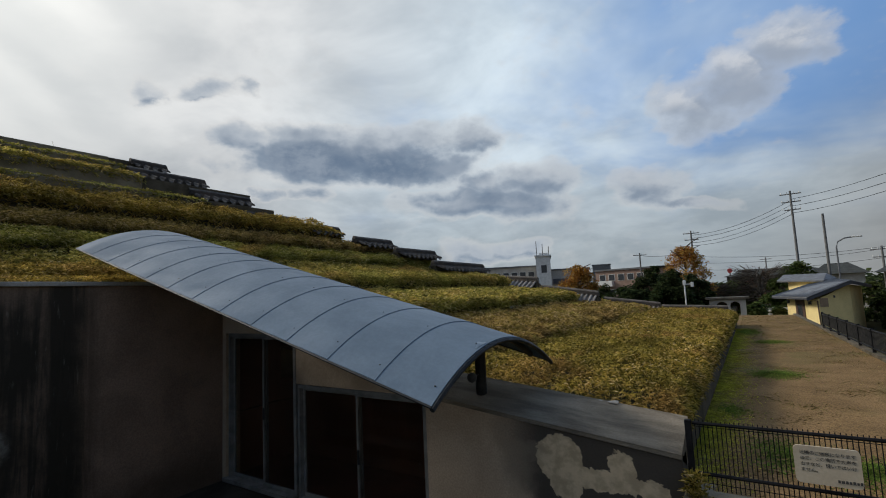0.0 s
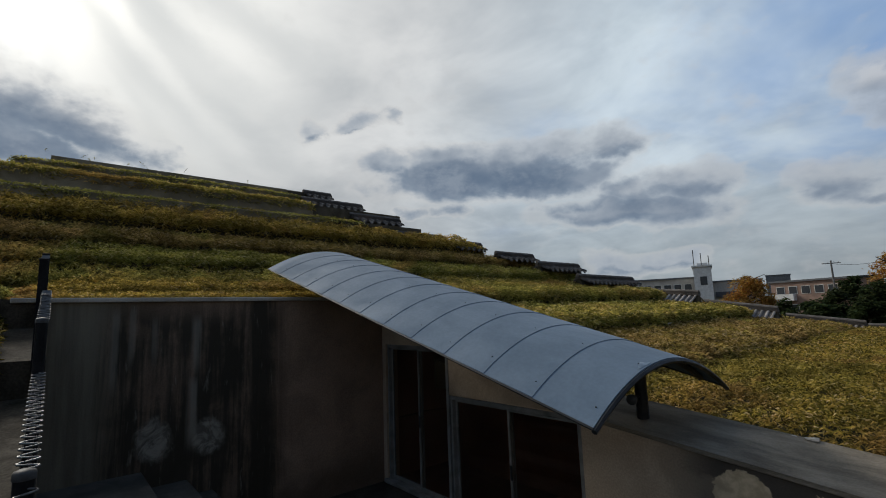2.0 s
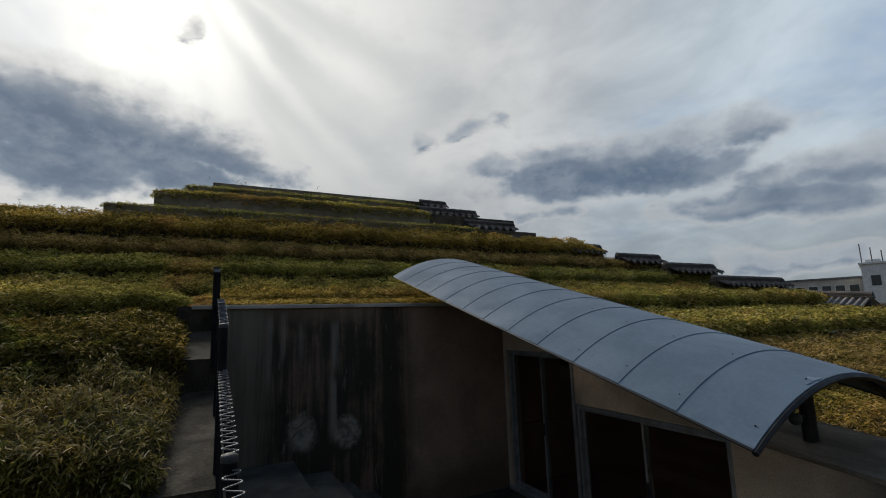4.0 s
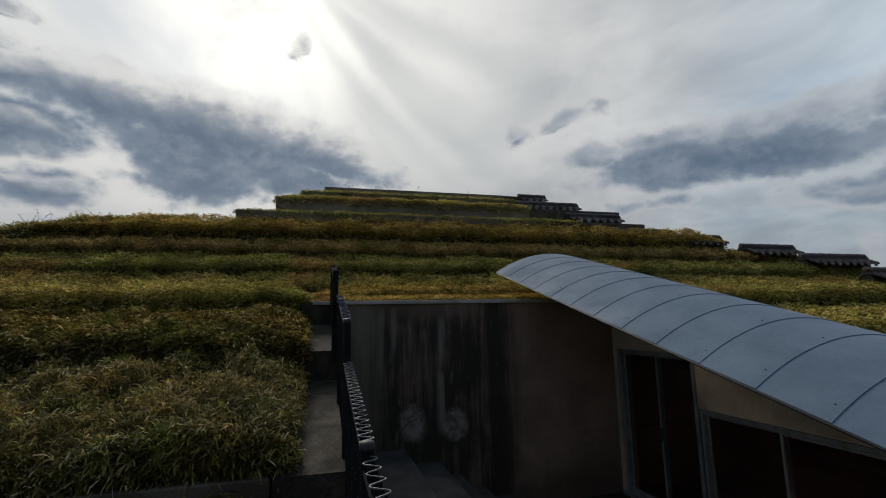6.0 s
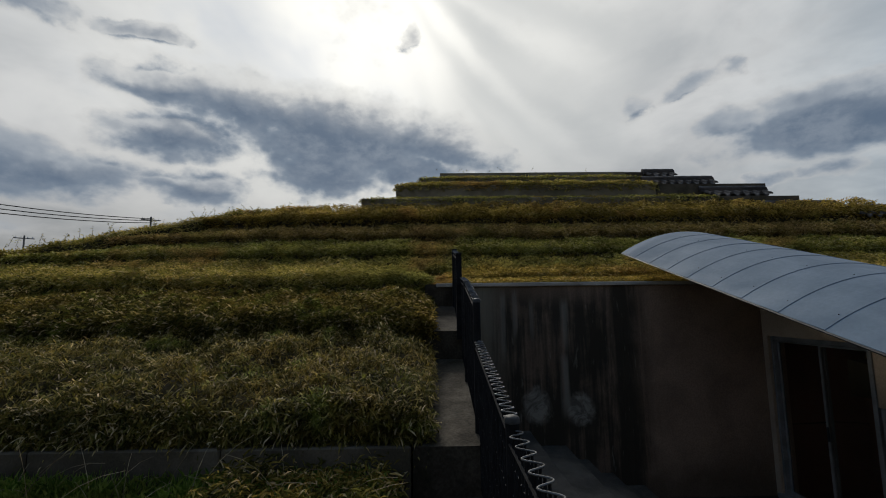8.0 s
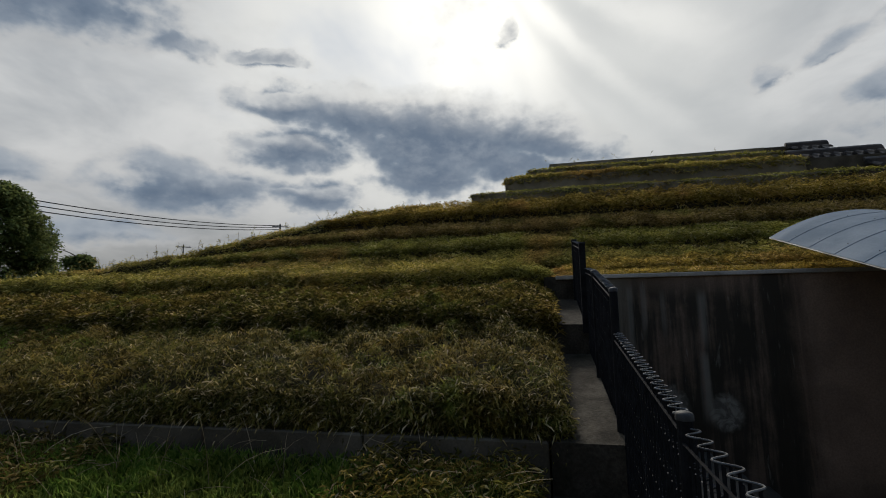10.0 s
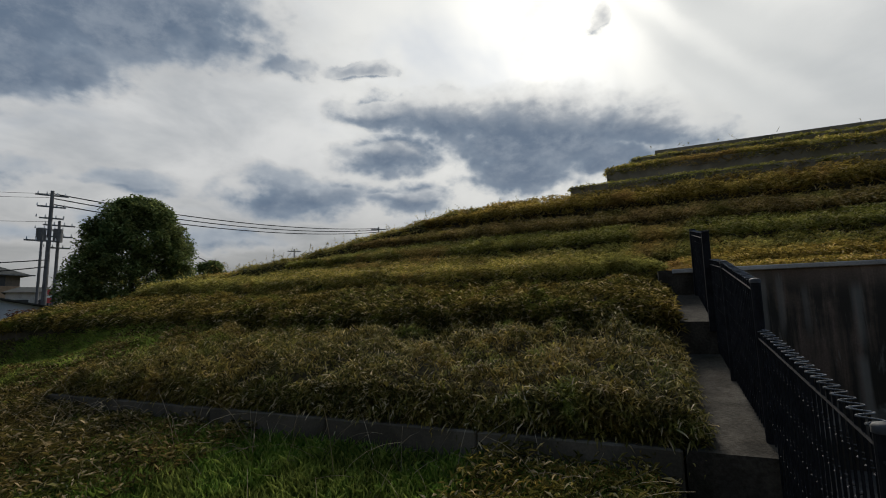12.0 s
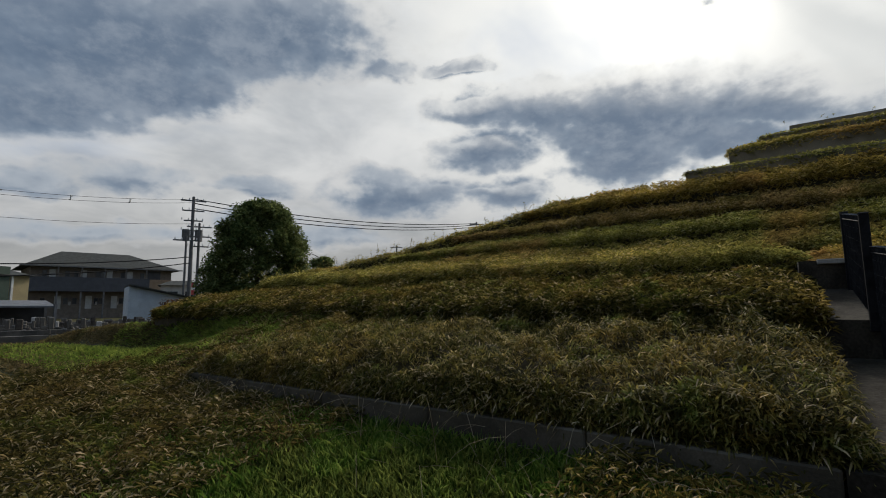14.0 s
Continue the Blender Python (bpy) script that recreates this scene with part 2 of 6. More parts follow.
def leafy(name, tones, patch, patch_scale=0.35, rough=0.75, other=None):
    """Leaves: a tone for each leaf, drifting from patch to patch, letting some light through."""
    m = bpy.data.materials.new(name)
    m.use_nodes = True
    nt = m.node_tree
    p = nt.nodes["Principled BSDF"]
    geo = nt.nodes.new("ShaderNodeNewGeometry")
    r = geo.outputs["Random Per Island"]
    pos = geo.outputs["Position"]
    cr = nt.nodes.new("ShaderNodeValToRGB")
    link(nt, r, cr.inputs[0])
    cr.color_ramp.interpolation = "LINEAR"
    for k, (at, col) in enumerate(tones):
        e = cr.color_ramp.elements[k] if k < 2 else cr.color_ramp.elements.new(at)
        e.position, e.color = at, (*col, 1)
    c = mix(nt, ramp(nt, noisy(nt, pos, patch_scale, 5.0, 0.6, 0.5), 0.42, 0.66, 0.0, 0.7), cr.outputs[0], mix(nt, 1.0, patch, ramp(nt, r, 0, 1, 0.35, 1.75, False), "MULTIPLY"))
    if other:
        c = mix(nt, ramp(nt, noisy(nt, pos, patch_scale * 1.7, 4.0, 0.6, 0.8), 0.52, 0.68, 0.0, 0.7), c, mix(nt, 1.0, other, ramp(nt, r, 0, 1, 0.55, 1.7, False), "MULTIPLY"))
    c = mix(nt, 1.0, c, ramp(nt, noisy(nt, pos, patch_scale * 5, 3.0), 0.3, 0.7, 0.62, 1.32), "MULTIPLY")
    link(nt, c, p.inputs["Base Color"])
    p.inputs["Roughness"].default_value = rough
    p.inputs["Specular IOR Level"].default_value = 0.06
    tr = nt.nodes.new("ShaderNodeBsdfTranslucent")
    link(nt, c, tr.inputs[0])
    ms = nt.nodes.new("ShaderNodeMixShader")
    ms.inputs[0].default_value = 0.42
    link(nt, p.outputs[0], ms.inputs[1])
    link(nt, tr.outputs[0], ms.inputs[2])
    link(nt, ms.outputs[0], nt.nodes["Material Output"].inputs[0])
    return m


def where(nt):
    """Sockets of the world place: the vector, then x, y, z."""
    pos = nt.nodes.new("ShaderNodeNewGeometry").outputs["Position"]
    sep = nt.nodes.new("ShaderNodeSeparateXYZ")
    link(nt, pos, sep.inputs[0])
    return (pos, *sep.outputs)


def patch_field(nt, u, v, spots, pos, warp=0.25, scale=5.0):
    """How deep a point lies inside a set of ragged ovals (u, v, half width, half height); above 0 inside."""
    w1 = calc(nt, "MULTIPLY", calc(nt, "SUBTRACT", noisy(nt, pos, scale, 6.0, 0.6, 0.4), 0.5), warp)
    w2 = calc(nt, "MULTIPLY", calc(nt, "SUBTRACT", noisy(nt, pos, scale * 1.3, 6.0, 0.6, 0.9), 0.5), warp)
    uu, vv = calc(nt, "ADD", u, w1), calc(nt, "ADD", v, w2)
    out = None
    for cu, cv, ru, rv in spots:
        q = calc(nt, "ADD", calc(nt, "POWER", calc(nt, "ABSOLUTE", calc(nt, "DIVIDE", calc(nt, "SUBTRACT", uu, cu), ru)), 2.0),
                 calc(nt, "POWER", calc(nt, "ABSOLUTE", calc(nt, "DIVIDE", calc(nt, "SUBTRACT", vv, cv), rv)), 2.0))
        f = calc(nt, "SUBTRACT", 1.0, q)
        out = f if out is None else calc(nt, "MAXIMUM", out, f)
    return out


def stained_wall(name, base, dark, pale):
    """Cast concrete: a broad black weather stain that runs down from the coping, pale runs and lime blooms in it."""
    m = material(name, [base, tuple(v * 0.78 for v in base)], 1.6, 0.9, bump=0.25, fine=45)
    nt = m.node_tree
    p = nt.nodes["Principled BSDF"]
    old = p.inputs["Base Color"].links[0].from_socket
    pos, x, y, z = where(nt)
    st = nt.nodes.new("ShaderNodeMapping")
    st.inputs["Scale"].default_value = (1, 5.0, 0.32)
    link(nt, pos, st.inputs[0])
    streak = noisy(nt, st.outputs[0], 1.7, 7.0, 0.65, 0.3)
    soft = noisy(nt, pos, 1.3, 5.0, 0.6, 0.4)
    ys = calc(nt, "ADD", y, calc(nt, "MULTIPLY", calc(nt, "SUBTRACT", streak, 0.5), 0.7))
    # the grey-green weathered end by the steps
    c = mix(nt, ramp(nt, y, 0.9, 0.3, 0.0, 0.85), old, mix(nt, ramp(nt, streak, 0.35, 0.65), (0.105, 0.102, 0.078), (0.17, 0.16, 0.12)))
    broad = calc(nt, "MULTIPLY", ramp(nt, ys, 0.32, 0.62), ramp(nt, ys, 2.45, 2.85, 1.0, 0.0))
    thick = ramp(nt, calc(nt, "ADD", streak, calc(nt, "MULTIPLY", soft, 0.7)), 0.60, 0.92, 0.42, 1.0)
    f = calc(nt, "MULTIPLY", broad, calc(nt, "MULTIPLY", thick, ramp(nt, z, 1.78, 1.35, 0.55, 1.0)))
    trunk = calc(nt, "MULTIPLY", ramp(nt, ys, 1.95, 2.25), ramp(nt, ys, 2.42, 2.62, 1.0, 0.0))
    f = calc(nt, "MAXIMUM", f, calc(nt, "MULTIPLY", trunk, 0.97))
    foot = calc(nt, "MULTIPLY", ramp(nt, calc(nt, "ADD", z, calc(nt, "MULTIPLY", soft, 0.7)), -0.25, -0.9), 0.6)
    f = calc(nt, "MAXIMUM", f, foot)
    c = mix(nt, calc(nt, "MULTIPLY", f, 0.96), c, dark)
    # pale flecks and two long runs
    fleck = nt.nodes.new("ShaderNodeMapping")
    fleck.inputs["Scale"].default_value = (1, 7.0, 1.1)
    link(nt, pos, fleck.inputs[0])
    runs = calc(nt, "MULTIPLY", broad, ramp(nt, noisy(nt, fleck.outputs[0], 2.2, 5.0, 0.6), 0.61, 0.72, 0.0, 0.42))
    for y0, hw, z0, z1, amount in ((1.48, 0.075, 1.5, 0.75, 0.5), (1.46, 0.085, 0.68, -0.2, 0.6), (0.55, 0.06, 1.6, 0.6, 0.4), (0.72, 0.05, 1.65, 0.9, 0.35), (0.98, 0.045, 1.5, 0.9, 0.3)):
        away = calc(nt, "ABSOLUTE", calc(nt, "SUBTRACT", calc(nt, "ADD", y, calc(nt, "MULTIPLY", calc(nt, "SUBTRACT", streak, 0.5), 0.14)), y0))
        r = calc(nt, "MULTIPLY", ramp(nt, away, hw, hw * 0.3), calc(nt, "MULTIPLY", ramp(nt, z, z0 + 0.1, z0 - 0.1), ramp(nt, z, z1 - 0.1, z1 + 0.25)))
        runs = calc(nt, "MAXIMUM", runs, calc(nt, "MULTIPLY", r, amount))
    c = mix(nt, runs, c, pale)
    bloom = ramp(nt, patch_field(nt, y, z, ((1.02, -0.02, 0.25, 0.30), (1.66, -0.08, 0.24, 0.27)), pos, 0.2, 4.0), -0.05, 0.7)
    swirl = ramp(nt, noisy(nt, pos, 3.6, 5.0, 0.62, 2.6), 0.38, 0.60, 0.3, 1.0)
    c = mix(nt, calc(nt, "MULTIPLY", calc(nt, "MULTIPLY", bloom, swirl), 0.85), c, (0.30, 0.28, 0.235))
    link(nt, c, p.inputs["Base Color"])
    return m


CONCRETE = material("concrete", [(0.26, 0.22, 0.15), (0.17, 0.142, 0.092), (0.10, 0.093, 0.045)], 1.6, 0.9, bump=0.4, fine=70)
COPING = material("coping concrete", [(0.24, 0.20, 0.148), (0.12, 0.10, 0.074), (0.05, 0.042, 0.03)], 1.2, 0.9, bump=0.45, fine=60, stretch=(0.7, 4.0, 4.0), speckle=0.4)
KERB = material("mossy concrete", [(0.112, 0.094, 0.066), (0.066, 0.055, 0.038), (0.036, 0.034, 0.017)], 2.2, 0.9, bump=0.5, fine=60)
BACKWALL = stained_wall("weathered concrete wall", (0.275, 0.19, 0.135), (0.030, 0.027, 0.0195), (0.25, 0.235, 0.195))
PALECOP = material("pale worn coping", [(0.42, 0.39, 0.33), (0.30, 0.275, 0.235), (0.18, 0.165, 0.14)], 1.5, 0.9, bump=0.3, fine=50)
PLASTER = material("brown render", [(0.50, 0.385, 0.265), (0.40, 0.30, 0.205), (0.29, 0.22, 0.15)], 1.1, 0.9, bump=0.3, fine=50)


def algae(m):
    """Black algae under the sloping coping of the court wall, and the ragged patch where it has flaked off with the paint."""
    nt = m.node_tree
    p = nt.nodes["Principled BSDF"]
    old = p.inputs["Base Color"].links[0].from_socket
    pos, x, y, z = where(nt)
    down = calc(nt, "SUBTRACT", calc(nt, "MULTIPLY", calc(nt, "ADD", x, 1.0), -0.094), calc(nt, "ADD", z, 0.09))
    down = calc(nt, "ADD", down, calc(nt, "MULTIPLY", calc(nt, "SUBTRACT", noisy(nt, pos, 2.2, 6.0, 0.6, 0.5), 0.5), 0.7))
    reach = ramp(nt, x, -2.9, -1.9, 0.10, 1.3, False)
    f = calc(nt, "MULTIPLY", ramp(nt, calc(nt, "SUBTRACT", down, reach), -0.2, 0.12, 1.0, 0.0), ramp(nt, x, -2.95, -2.2))
    c = mix(nt, calc(nt, "MULTIPLY", f, 0.93), old, (0.044, 0.039, 0.033))
    bare = patch_field(nt, x, z, ((-2.08, -0.20, 0.24, 0.23), (-1.50, -0.20, 0.13, 0.15), (-1.72, -0.34, 0.46, 0.10), (-1.25, -0.36, 0.15, 0.08), (-2.02, -0.45, 0.16, 0.12)), pos, 0.16, 6.0)
    worn = mix(nt, ramp(nt, noisy(nt, pos, 9.0, 5.0, 0.6), 0.35, 0.65), (0.62, 0.485, 0.31), (0.42, 0.325, 0.205))
    c = mix(nt, ramp(nt, bare, 0.0, 0.12), c, worn)
    haze = patch_field(nt, x, z, ((-2.45, -0.16, 0.28, 0.12), (-2.5, -0.4, 0.2, 0.25)), pos, 0.3, 3.0)
    c = mix(nt, ramp(nt, haze, -0.3, 0.9, 0.0, 0.4), c, (0.30, 0.235, 0.165))
    link(nt, c, p.inputs["Base Color"])


algae(PLASTER)
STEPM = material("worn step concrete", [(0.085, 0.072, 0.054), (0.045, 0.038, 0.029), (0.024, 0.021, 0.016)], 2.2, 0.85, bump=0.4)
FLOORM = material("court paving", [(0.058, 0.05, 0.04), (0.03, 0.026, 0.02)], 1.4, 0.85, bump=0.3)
ZINC = material("zinc sheet", [(0.115, 0.162, 0.212), (0.098, 0.14, 0.186), (0.15, 0.20, 0.25)], 1.7, 0.85, metal=0.1, bump=0.05, fine=30, speckle=0.1)
ZINCEDGE = material("zinc edge", [(0.07, 0.078, 0.085), (0.05, 0.055, 0.062)], 2.0, 0.6, metal=0.3, bump=0.05)
DARKMETAL = material("dark metal", [(0.03, 0.032, 0.035), (0.018, 0.02, 0.022)], 5.0, 0.45, metal=0.3, bump=0.05)
FENCE = material("black coated wire", [(0.016, 0.016, 0.017), (0.009, 0.009, 0.010)], 8.0, 0.6, metal=0.0, bump=0.05)
GALV = material("worn wire", [(0.12, 0.118, 0.113), (0.03, 0.03, 0.03)], 16.0, 0.45, metal=0.4, bump=0.05)
ALU = material("aluminium frame", [(0.25, 0.245, 0.228), (0.17, 0.166, 0.155)], 4.0, 0.55, metal=0.2, bump=0.05)
TILE = material("grey roof tile", [(0.07, 0.058, 0.048), (0.04, 0.034, 0.029), (0.10, 0.075, 0.058)], 3.0, 0.8, bump=0.3, random_by="object")
SOIL = material("soil under the leaves", [(0.035, 0.03, 0.015), (0.055, 0.045, 0.02), (0.02, 0.02, 0.01)], 3.0, 1.0, bump=0.8, fine=30)
LAWN = material("dry turf", [(0.205, 0.128, 0.058), (0.15, 0.094, 0.042), (0.135, 0.105, 0.04)], 1.6, 1.0, bump=0.9, fine=55, speckle=0.85)
EARTH = material("rough grass ground", [(0.045, 0.045, 0.016), (0.065, 0.052, 0.022), (0.035, 0.045, 0.012)], 0.5, 1.0, bump=0.8, fine=20, speckle=0.5)
LEAF = leafy("bamboo grass leaves", [(0.0, (0.07, 0.058, 0.015)), (1.0, (0.78, 0.61, 0.34)), (0.35, (0.24, 0.195, 0.038)), (0.62, (0.48, 0.35, 0.07)), (0.86, (0.64, 0.45, 0.12))], (0.32, 0.26, 0.055), other=(0.42, 0.25, 0.085))
LEAFUP = leafy("olive bamboo grass leaves", [(0.0, (0.13, 0.12, 0.03)), (1.0, (0.78, 0.64, 0.36)), (0.35, (0.32, 0.28, 0.06)), (0.62, (0.50, 0.40, 0.09)), (0.86, (0.66, 0.50, 0.15))], (0.36, 0.34, 0.08), 0.3, other=(0.50, 0.31, 0.10))
LEAFGOLD = leafy("golden bamboo grass leaves", [(0.0, (0.13, 0.095, 0.025)), (1.0, (0.80, 0.61, 0.32)), (0.35, (0.35, 0.255, 0.052)), (0.62, (0.52, 0.375, 0.075)), (0.86, (0.66, 0.47, 0.13))], (0.40, 0.29, 0.065), 0.4, other=(0.46, 0.27, 0.09))
LEAFGREEN = leafy("green terrace grass", [(0.0, (0.12, 0.12, 0.026)), (1.0, (0.66, 0.56, 0.28)), (0.4, (0.29, 0.28, 0.055)), (0.7, (0.43, 0.38, 0.085))], (0.36, 0.33, 0.07), 0.3, other=(0.44, 0.28, 0.09))
# darker copy of the leaf tones: shade of the near beds put into the colours
LEAFDARK = leafy("bamboo grass leaves toned for shade", [(0.0, (0.034, 0.034, 0.010)), (1.0, (0.58, 0.46, 0.265)), (0.36, (0.088, 0.082, 0.018)), (0.68, (0.19, 0.157, 0.035)), (0.9, (0.31, 0.24, 0.078))], (0.25, 0.17, 0.037), 0.9, other=(0.13, 0.16, 0.025))
LEAFBROWN = leafy("browned bamboo grass leaves", [(0.0, (0.14, 0.105, 0.034)), (1.0, (0.64, 0.48, 0.27)), (0.4, (0.32, 0.235, 0.06)), (0.7, (0.48, 0.35, 0.10))], (0.36, 0.235, 0.09), 0.45, other=(0.30, 0.27, 0.06))
STRAWLEAF = leafy("straw-pale dead leaves", [(0.0, (0.26, 0.195, 0.095)), (1.0, (0.66, 0.53, 0.33)), (0.5, (0.44, 0.34, 0.19))], (0.38, 0.26, 0.13), 0.9)
MOSS = leafy("moss and short grass", [(0.0, (0.26, 0.27, 0.03)), (1.0, (0.66, 0.62, 0.09)), (0.5, (0.47, 0.45, 0.05))], (0.40, 0.32, 0.08), 1.2)
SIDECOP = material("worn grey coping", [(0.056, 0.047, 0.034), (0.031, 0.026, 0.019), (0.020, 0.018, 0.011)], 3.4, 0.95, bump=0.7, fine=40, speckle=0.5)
SCRUBLEAF = leafy("weedy leaves", [(0.0, (0.034, 0.034, 0.011)), (1.0, (0.52, 0.40, 0.23)), (0.45, (0.095, 0.085, 0.02)), (0.78, (0.20, 0.15, 0.045))], (0.155, 0.105, 0.032), 0.8, other=(0.10, 0.13, 0.02))
GRASS = leafy("green grass blades", [(0.0, (0.065, 0.13, 0.02)), (1.0, (0.27, 0.33, 0.075)), (0.5, (0.135, 0.225, 0.035))], (0.19, 0.20, 0.05), 0.9)
MOSSGREEN = leafy("short green grass", [(0.0, (0.13, 0.20, 0.035)), (1.0, (0.36, 0.40, 0.085)), (0.5, (0.23, 0.31, 0.055))], (0.20, 0.20, 0.05), 0.9)
TURFBLADE = leafy("dry turf blades", [(0.0, (0.16, 0.115, 0.05)), (1.0, (0.36, 0.26, 0.13)), (0.5, (0.25, 0.18, 0.085))], (0.20, 0.17, 0.06), 0.8)
STRAW = leafy("bleached straw", [(0.0, (0.22, 0.18, 0.11)), (1.0, (0.5, 0.42, 0.29)), (0.5, (0.36, 0.30, 0.19))], (0.28, 0.22, 0.14), 0.7)
DRY = leafy("dry grass blades", [(0.0, (0.10, 0.085, 0.035)), (1.0, (0.27, 0.2, 0.10)), (0.5, (0.17, 0.13, 0.055))], (0.09, 0.10, 0.03), 0.7)

for m, s in ((FENCE, 0.05), (DARKMETAL, 0.2), (EARTH, 0.1), (SIDECOP, 0.1), (KERB, 0.2), (COPING, 0.2), (PLASTER, 0.2), (FLOORM, 0.2), (BACKWALL, 0.2), (SOIL, 0.1), (LAWN, 0.1)):
    m.node_tree.nodes["Principled BSDF"].inputs["Specular IOR Level"].default_value = s


def glassy(name, tint, rough=0.03):
    m = bpy.data.materials.new(name)
    m.use_nodes = True
    p = m.node_tree.nodes["Principled BSDF"]
    p.inputs["Base Color"].default_value = (*tint, 1)
    p.inputs["Roughness"].default_value = rough
    p.inputs["Transmission Weight"].default_value = 1.0
    p.inputs["IOR"].default_value = 1.45
    return m


GLASS = glassy("dark window glass", (0.85, 0.8, 0.74))


# ---- helpers for shapes ----
def finish(name, bm, mat, parent=None, label="", smooth=False, loc=None):
    me = bpy.data.meshes.new(name)
    bm.to_mesh(me)
    bm.free()
    if smooth:
        for f in me.polygons:
            f.use_smooth = True
    me.materials.append(mat)
    ob = new(name, me)
    if loc is not None:
        ob.location = loc
    if parent is not None:
        ob.parent = parent
    if label:
        ob["label"] = label
    return ob


def part(name, bm, mat, parent, label="", smooth=False):
    return finish(name, bm, mat, parent, label, smooth)


def thing(name, label, category, at=(0, 0, 0), group="", kind="", turn=0.0):
    e = new(name)
    e.matrix_basis = pose(*at, 0, 0, turn)
    return tagged(e, label, category, group, kind)


def box(bm, x0, x1, y0, y1, z0, z1, bevel=0.0):
    r = bmesh.ops.create_cube(bm, size=1.0)
    vs = r["verts"]
    for v in vs:
        v.co = Vector((x0 + (v.co.x + 0.5) * (x1 - x0), y0 + (v.co.y + 0.5) * (y1 - y0), z0 + (v.co.z + 0.5) * (z1 - z0)))
    if bevel:
        es = {e for v in vs for e in v.link_edges}
        bmesh.ops.bevel(bm, geom=list(es), offset=bevel, segments=1, affect="EDGES")
    return bm


def boxed(*a, bevel=0.0):
    return box(bmesh.new(), *a, bevel=bevel)


def tube(bm, pts, r, sides=8, cap=True, r1=None):
    """A round bar along points, tapering from r to r1."""
    pts = [Vector(p) for p in pts]
    r1 = r if r1 is None else r1
    rings = []
    for k, p in enumerate(pts):
        d = (pts[min(k + 1, len(pts) - 1)] - pts[max(k - 1, 0)]).normalized()
        up = Vector((0, 0, 1)) if abs(d.z) < 0.9 else Vector((1, 0, 0))
        u = d.cross(up).normalized()
        v = d.cross(u)
        rr = r + (r1 - r) * k / max(1, len(pts) - 1)
        rings.append([bm.verts.new(p + rr * (math.cos(2 * math.pi * s / sides) * u + math.sin(2 * math.pi * s / sides) * v)) for s in range(sides)])
    for a, b in zip(rings, rings[1:]):
        for s in range(sides):
            bm.faces.new((a[s], a[(s + 1) % sides], b[(s + 1) % sides], b[s]))
    if cap:
        bm.faces.new(rings[0][::-1])
        bm.faces.new(rings[-1])
    return bm


def prism(bm, outline, axis, a, b):
    """Extrudes a closed outline along an axis from a to b. outline: pairs in the two other axes, in order."""
    def at(p, t):
        return {"x": (t, p[0], p[1]), "y": (p[0], t, p[1]), "z": (p[0], p[1], t)}[axis]
    A = [bm.verts.new(at(p, a)) for p in outline]
    B = [bm.verts.new(at(p, b)) for p in outline]
    n = len(outline)
    for k in range(n):
        bm.faces.new((A[k], A[(k + 1) % n], B[(k + 1) % n], B[k]))
    bm.faces.new(A[::-1])
    bm.faces.new(B)
    bmesh.ops.recalc_face_normals(bm, faces=bm.faces)
    return bm


def from_arrays(name, verts, faces, mat, parent=None, smooth=False):
    """A mesh from numpy arrays of vertices and triangles or quads."""
    me = bpy.data.meshes.new(name)
    n, k = faces.shape
    me.vertices.add(len(verts))
    me.vertices.foreach_set("co", verts.astype(np.float32).ravel())
    me.loops.add(n * k)
    me.loops.foreach_set("vertex_index", faces.astype(np.int32).ravel())
    me.polygons.add(n)
    me.polygons.foreach_set("loop_start", np.arange(0, n * k, k, dtype=np.int32))
    me.update(calc_edges=True)
    me.materials.append(mat)
    if smooth:
        me.polygons.foreach_set("use_smooth", np.ones(n, dtype=bool))
    ob = new(name, me)
    if parent is not None:
        ob.parent = parent
    return ob


def lumps(x, y, seed=0.0):
    """Smooth uneven heights between about -1 and 1, on arrays."""
    return (np.sin(1.7 * x + 2.3 * np.sin(0.9 * y + seed)) * 0.4 + np.sin(2.9 * y + 1.3 * np.sin(1.9 * x + seed * 2)) * 0.35
            + np.sin(5.3 * x + 3.1 * y + seed) * 0.15 + np.sin(4.1 * y - 6.7 * x + 2 * seed) * 0.12)


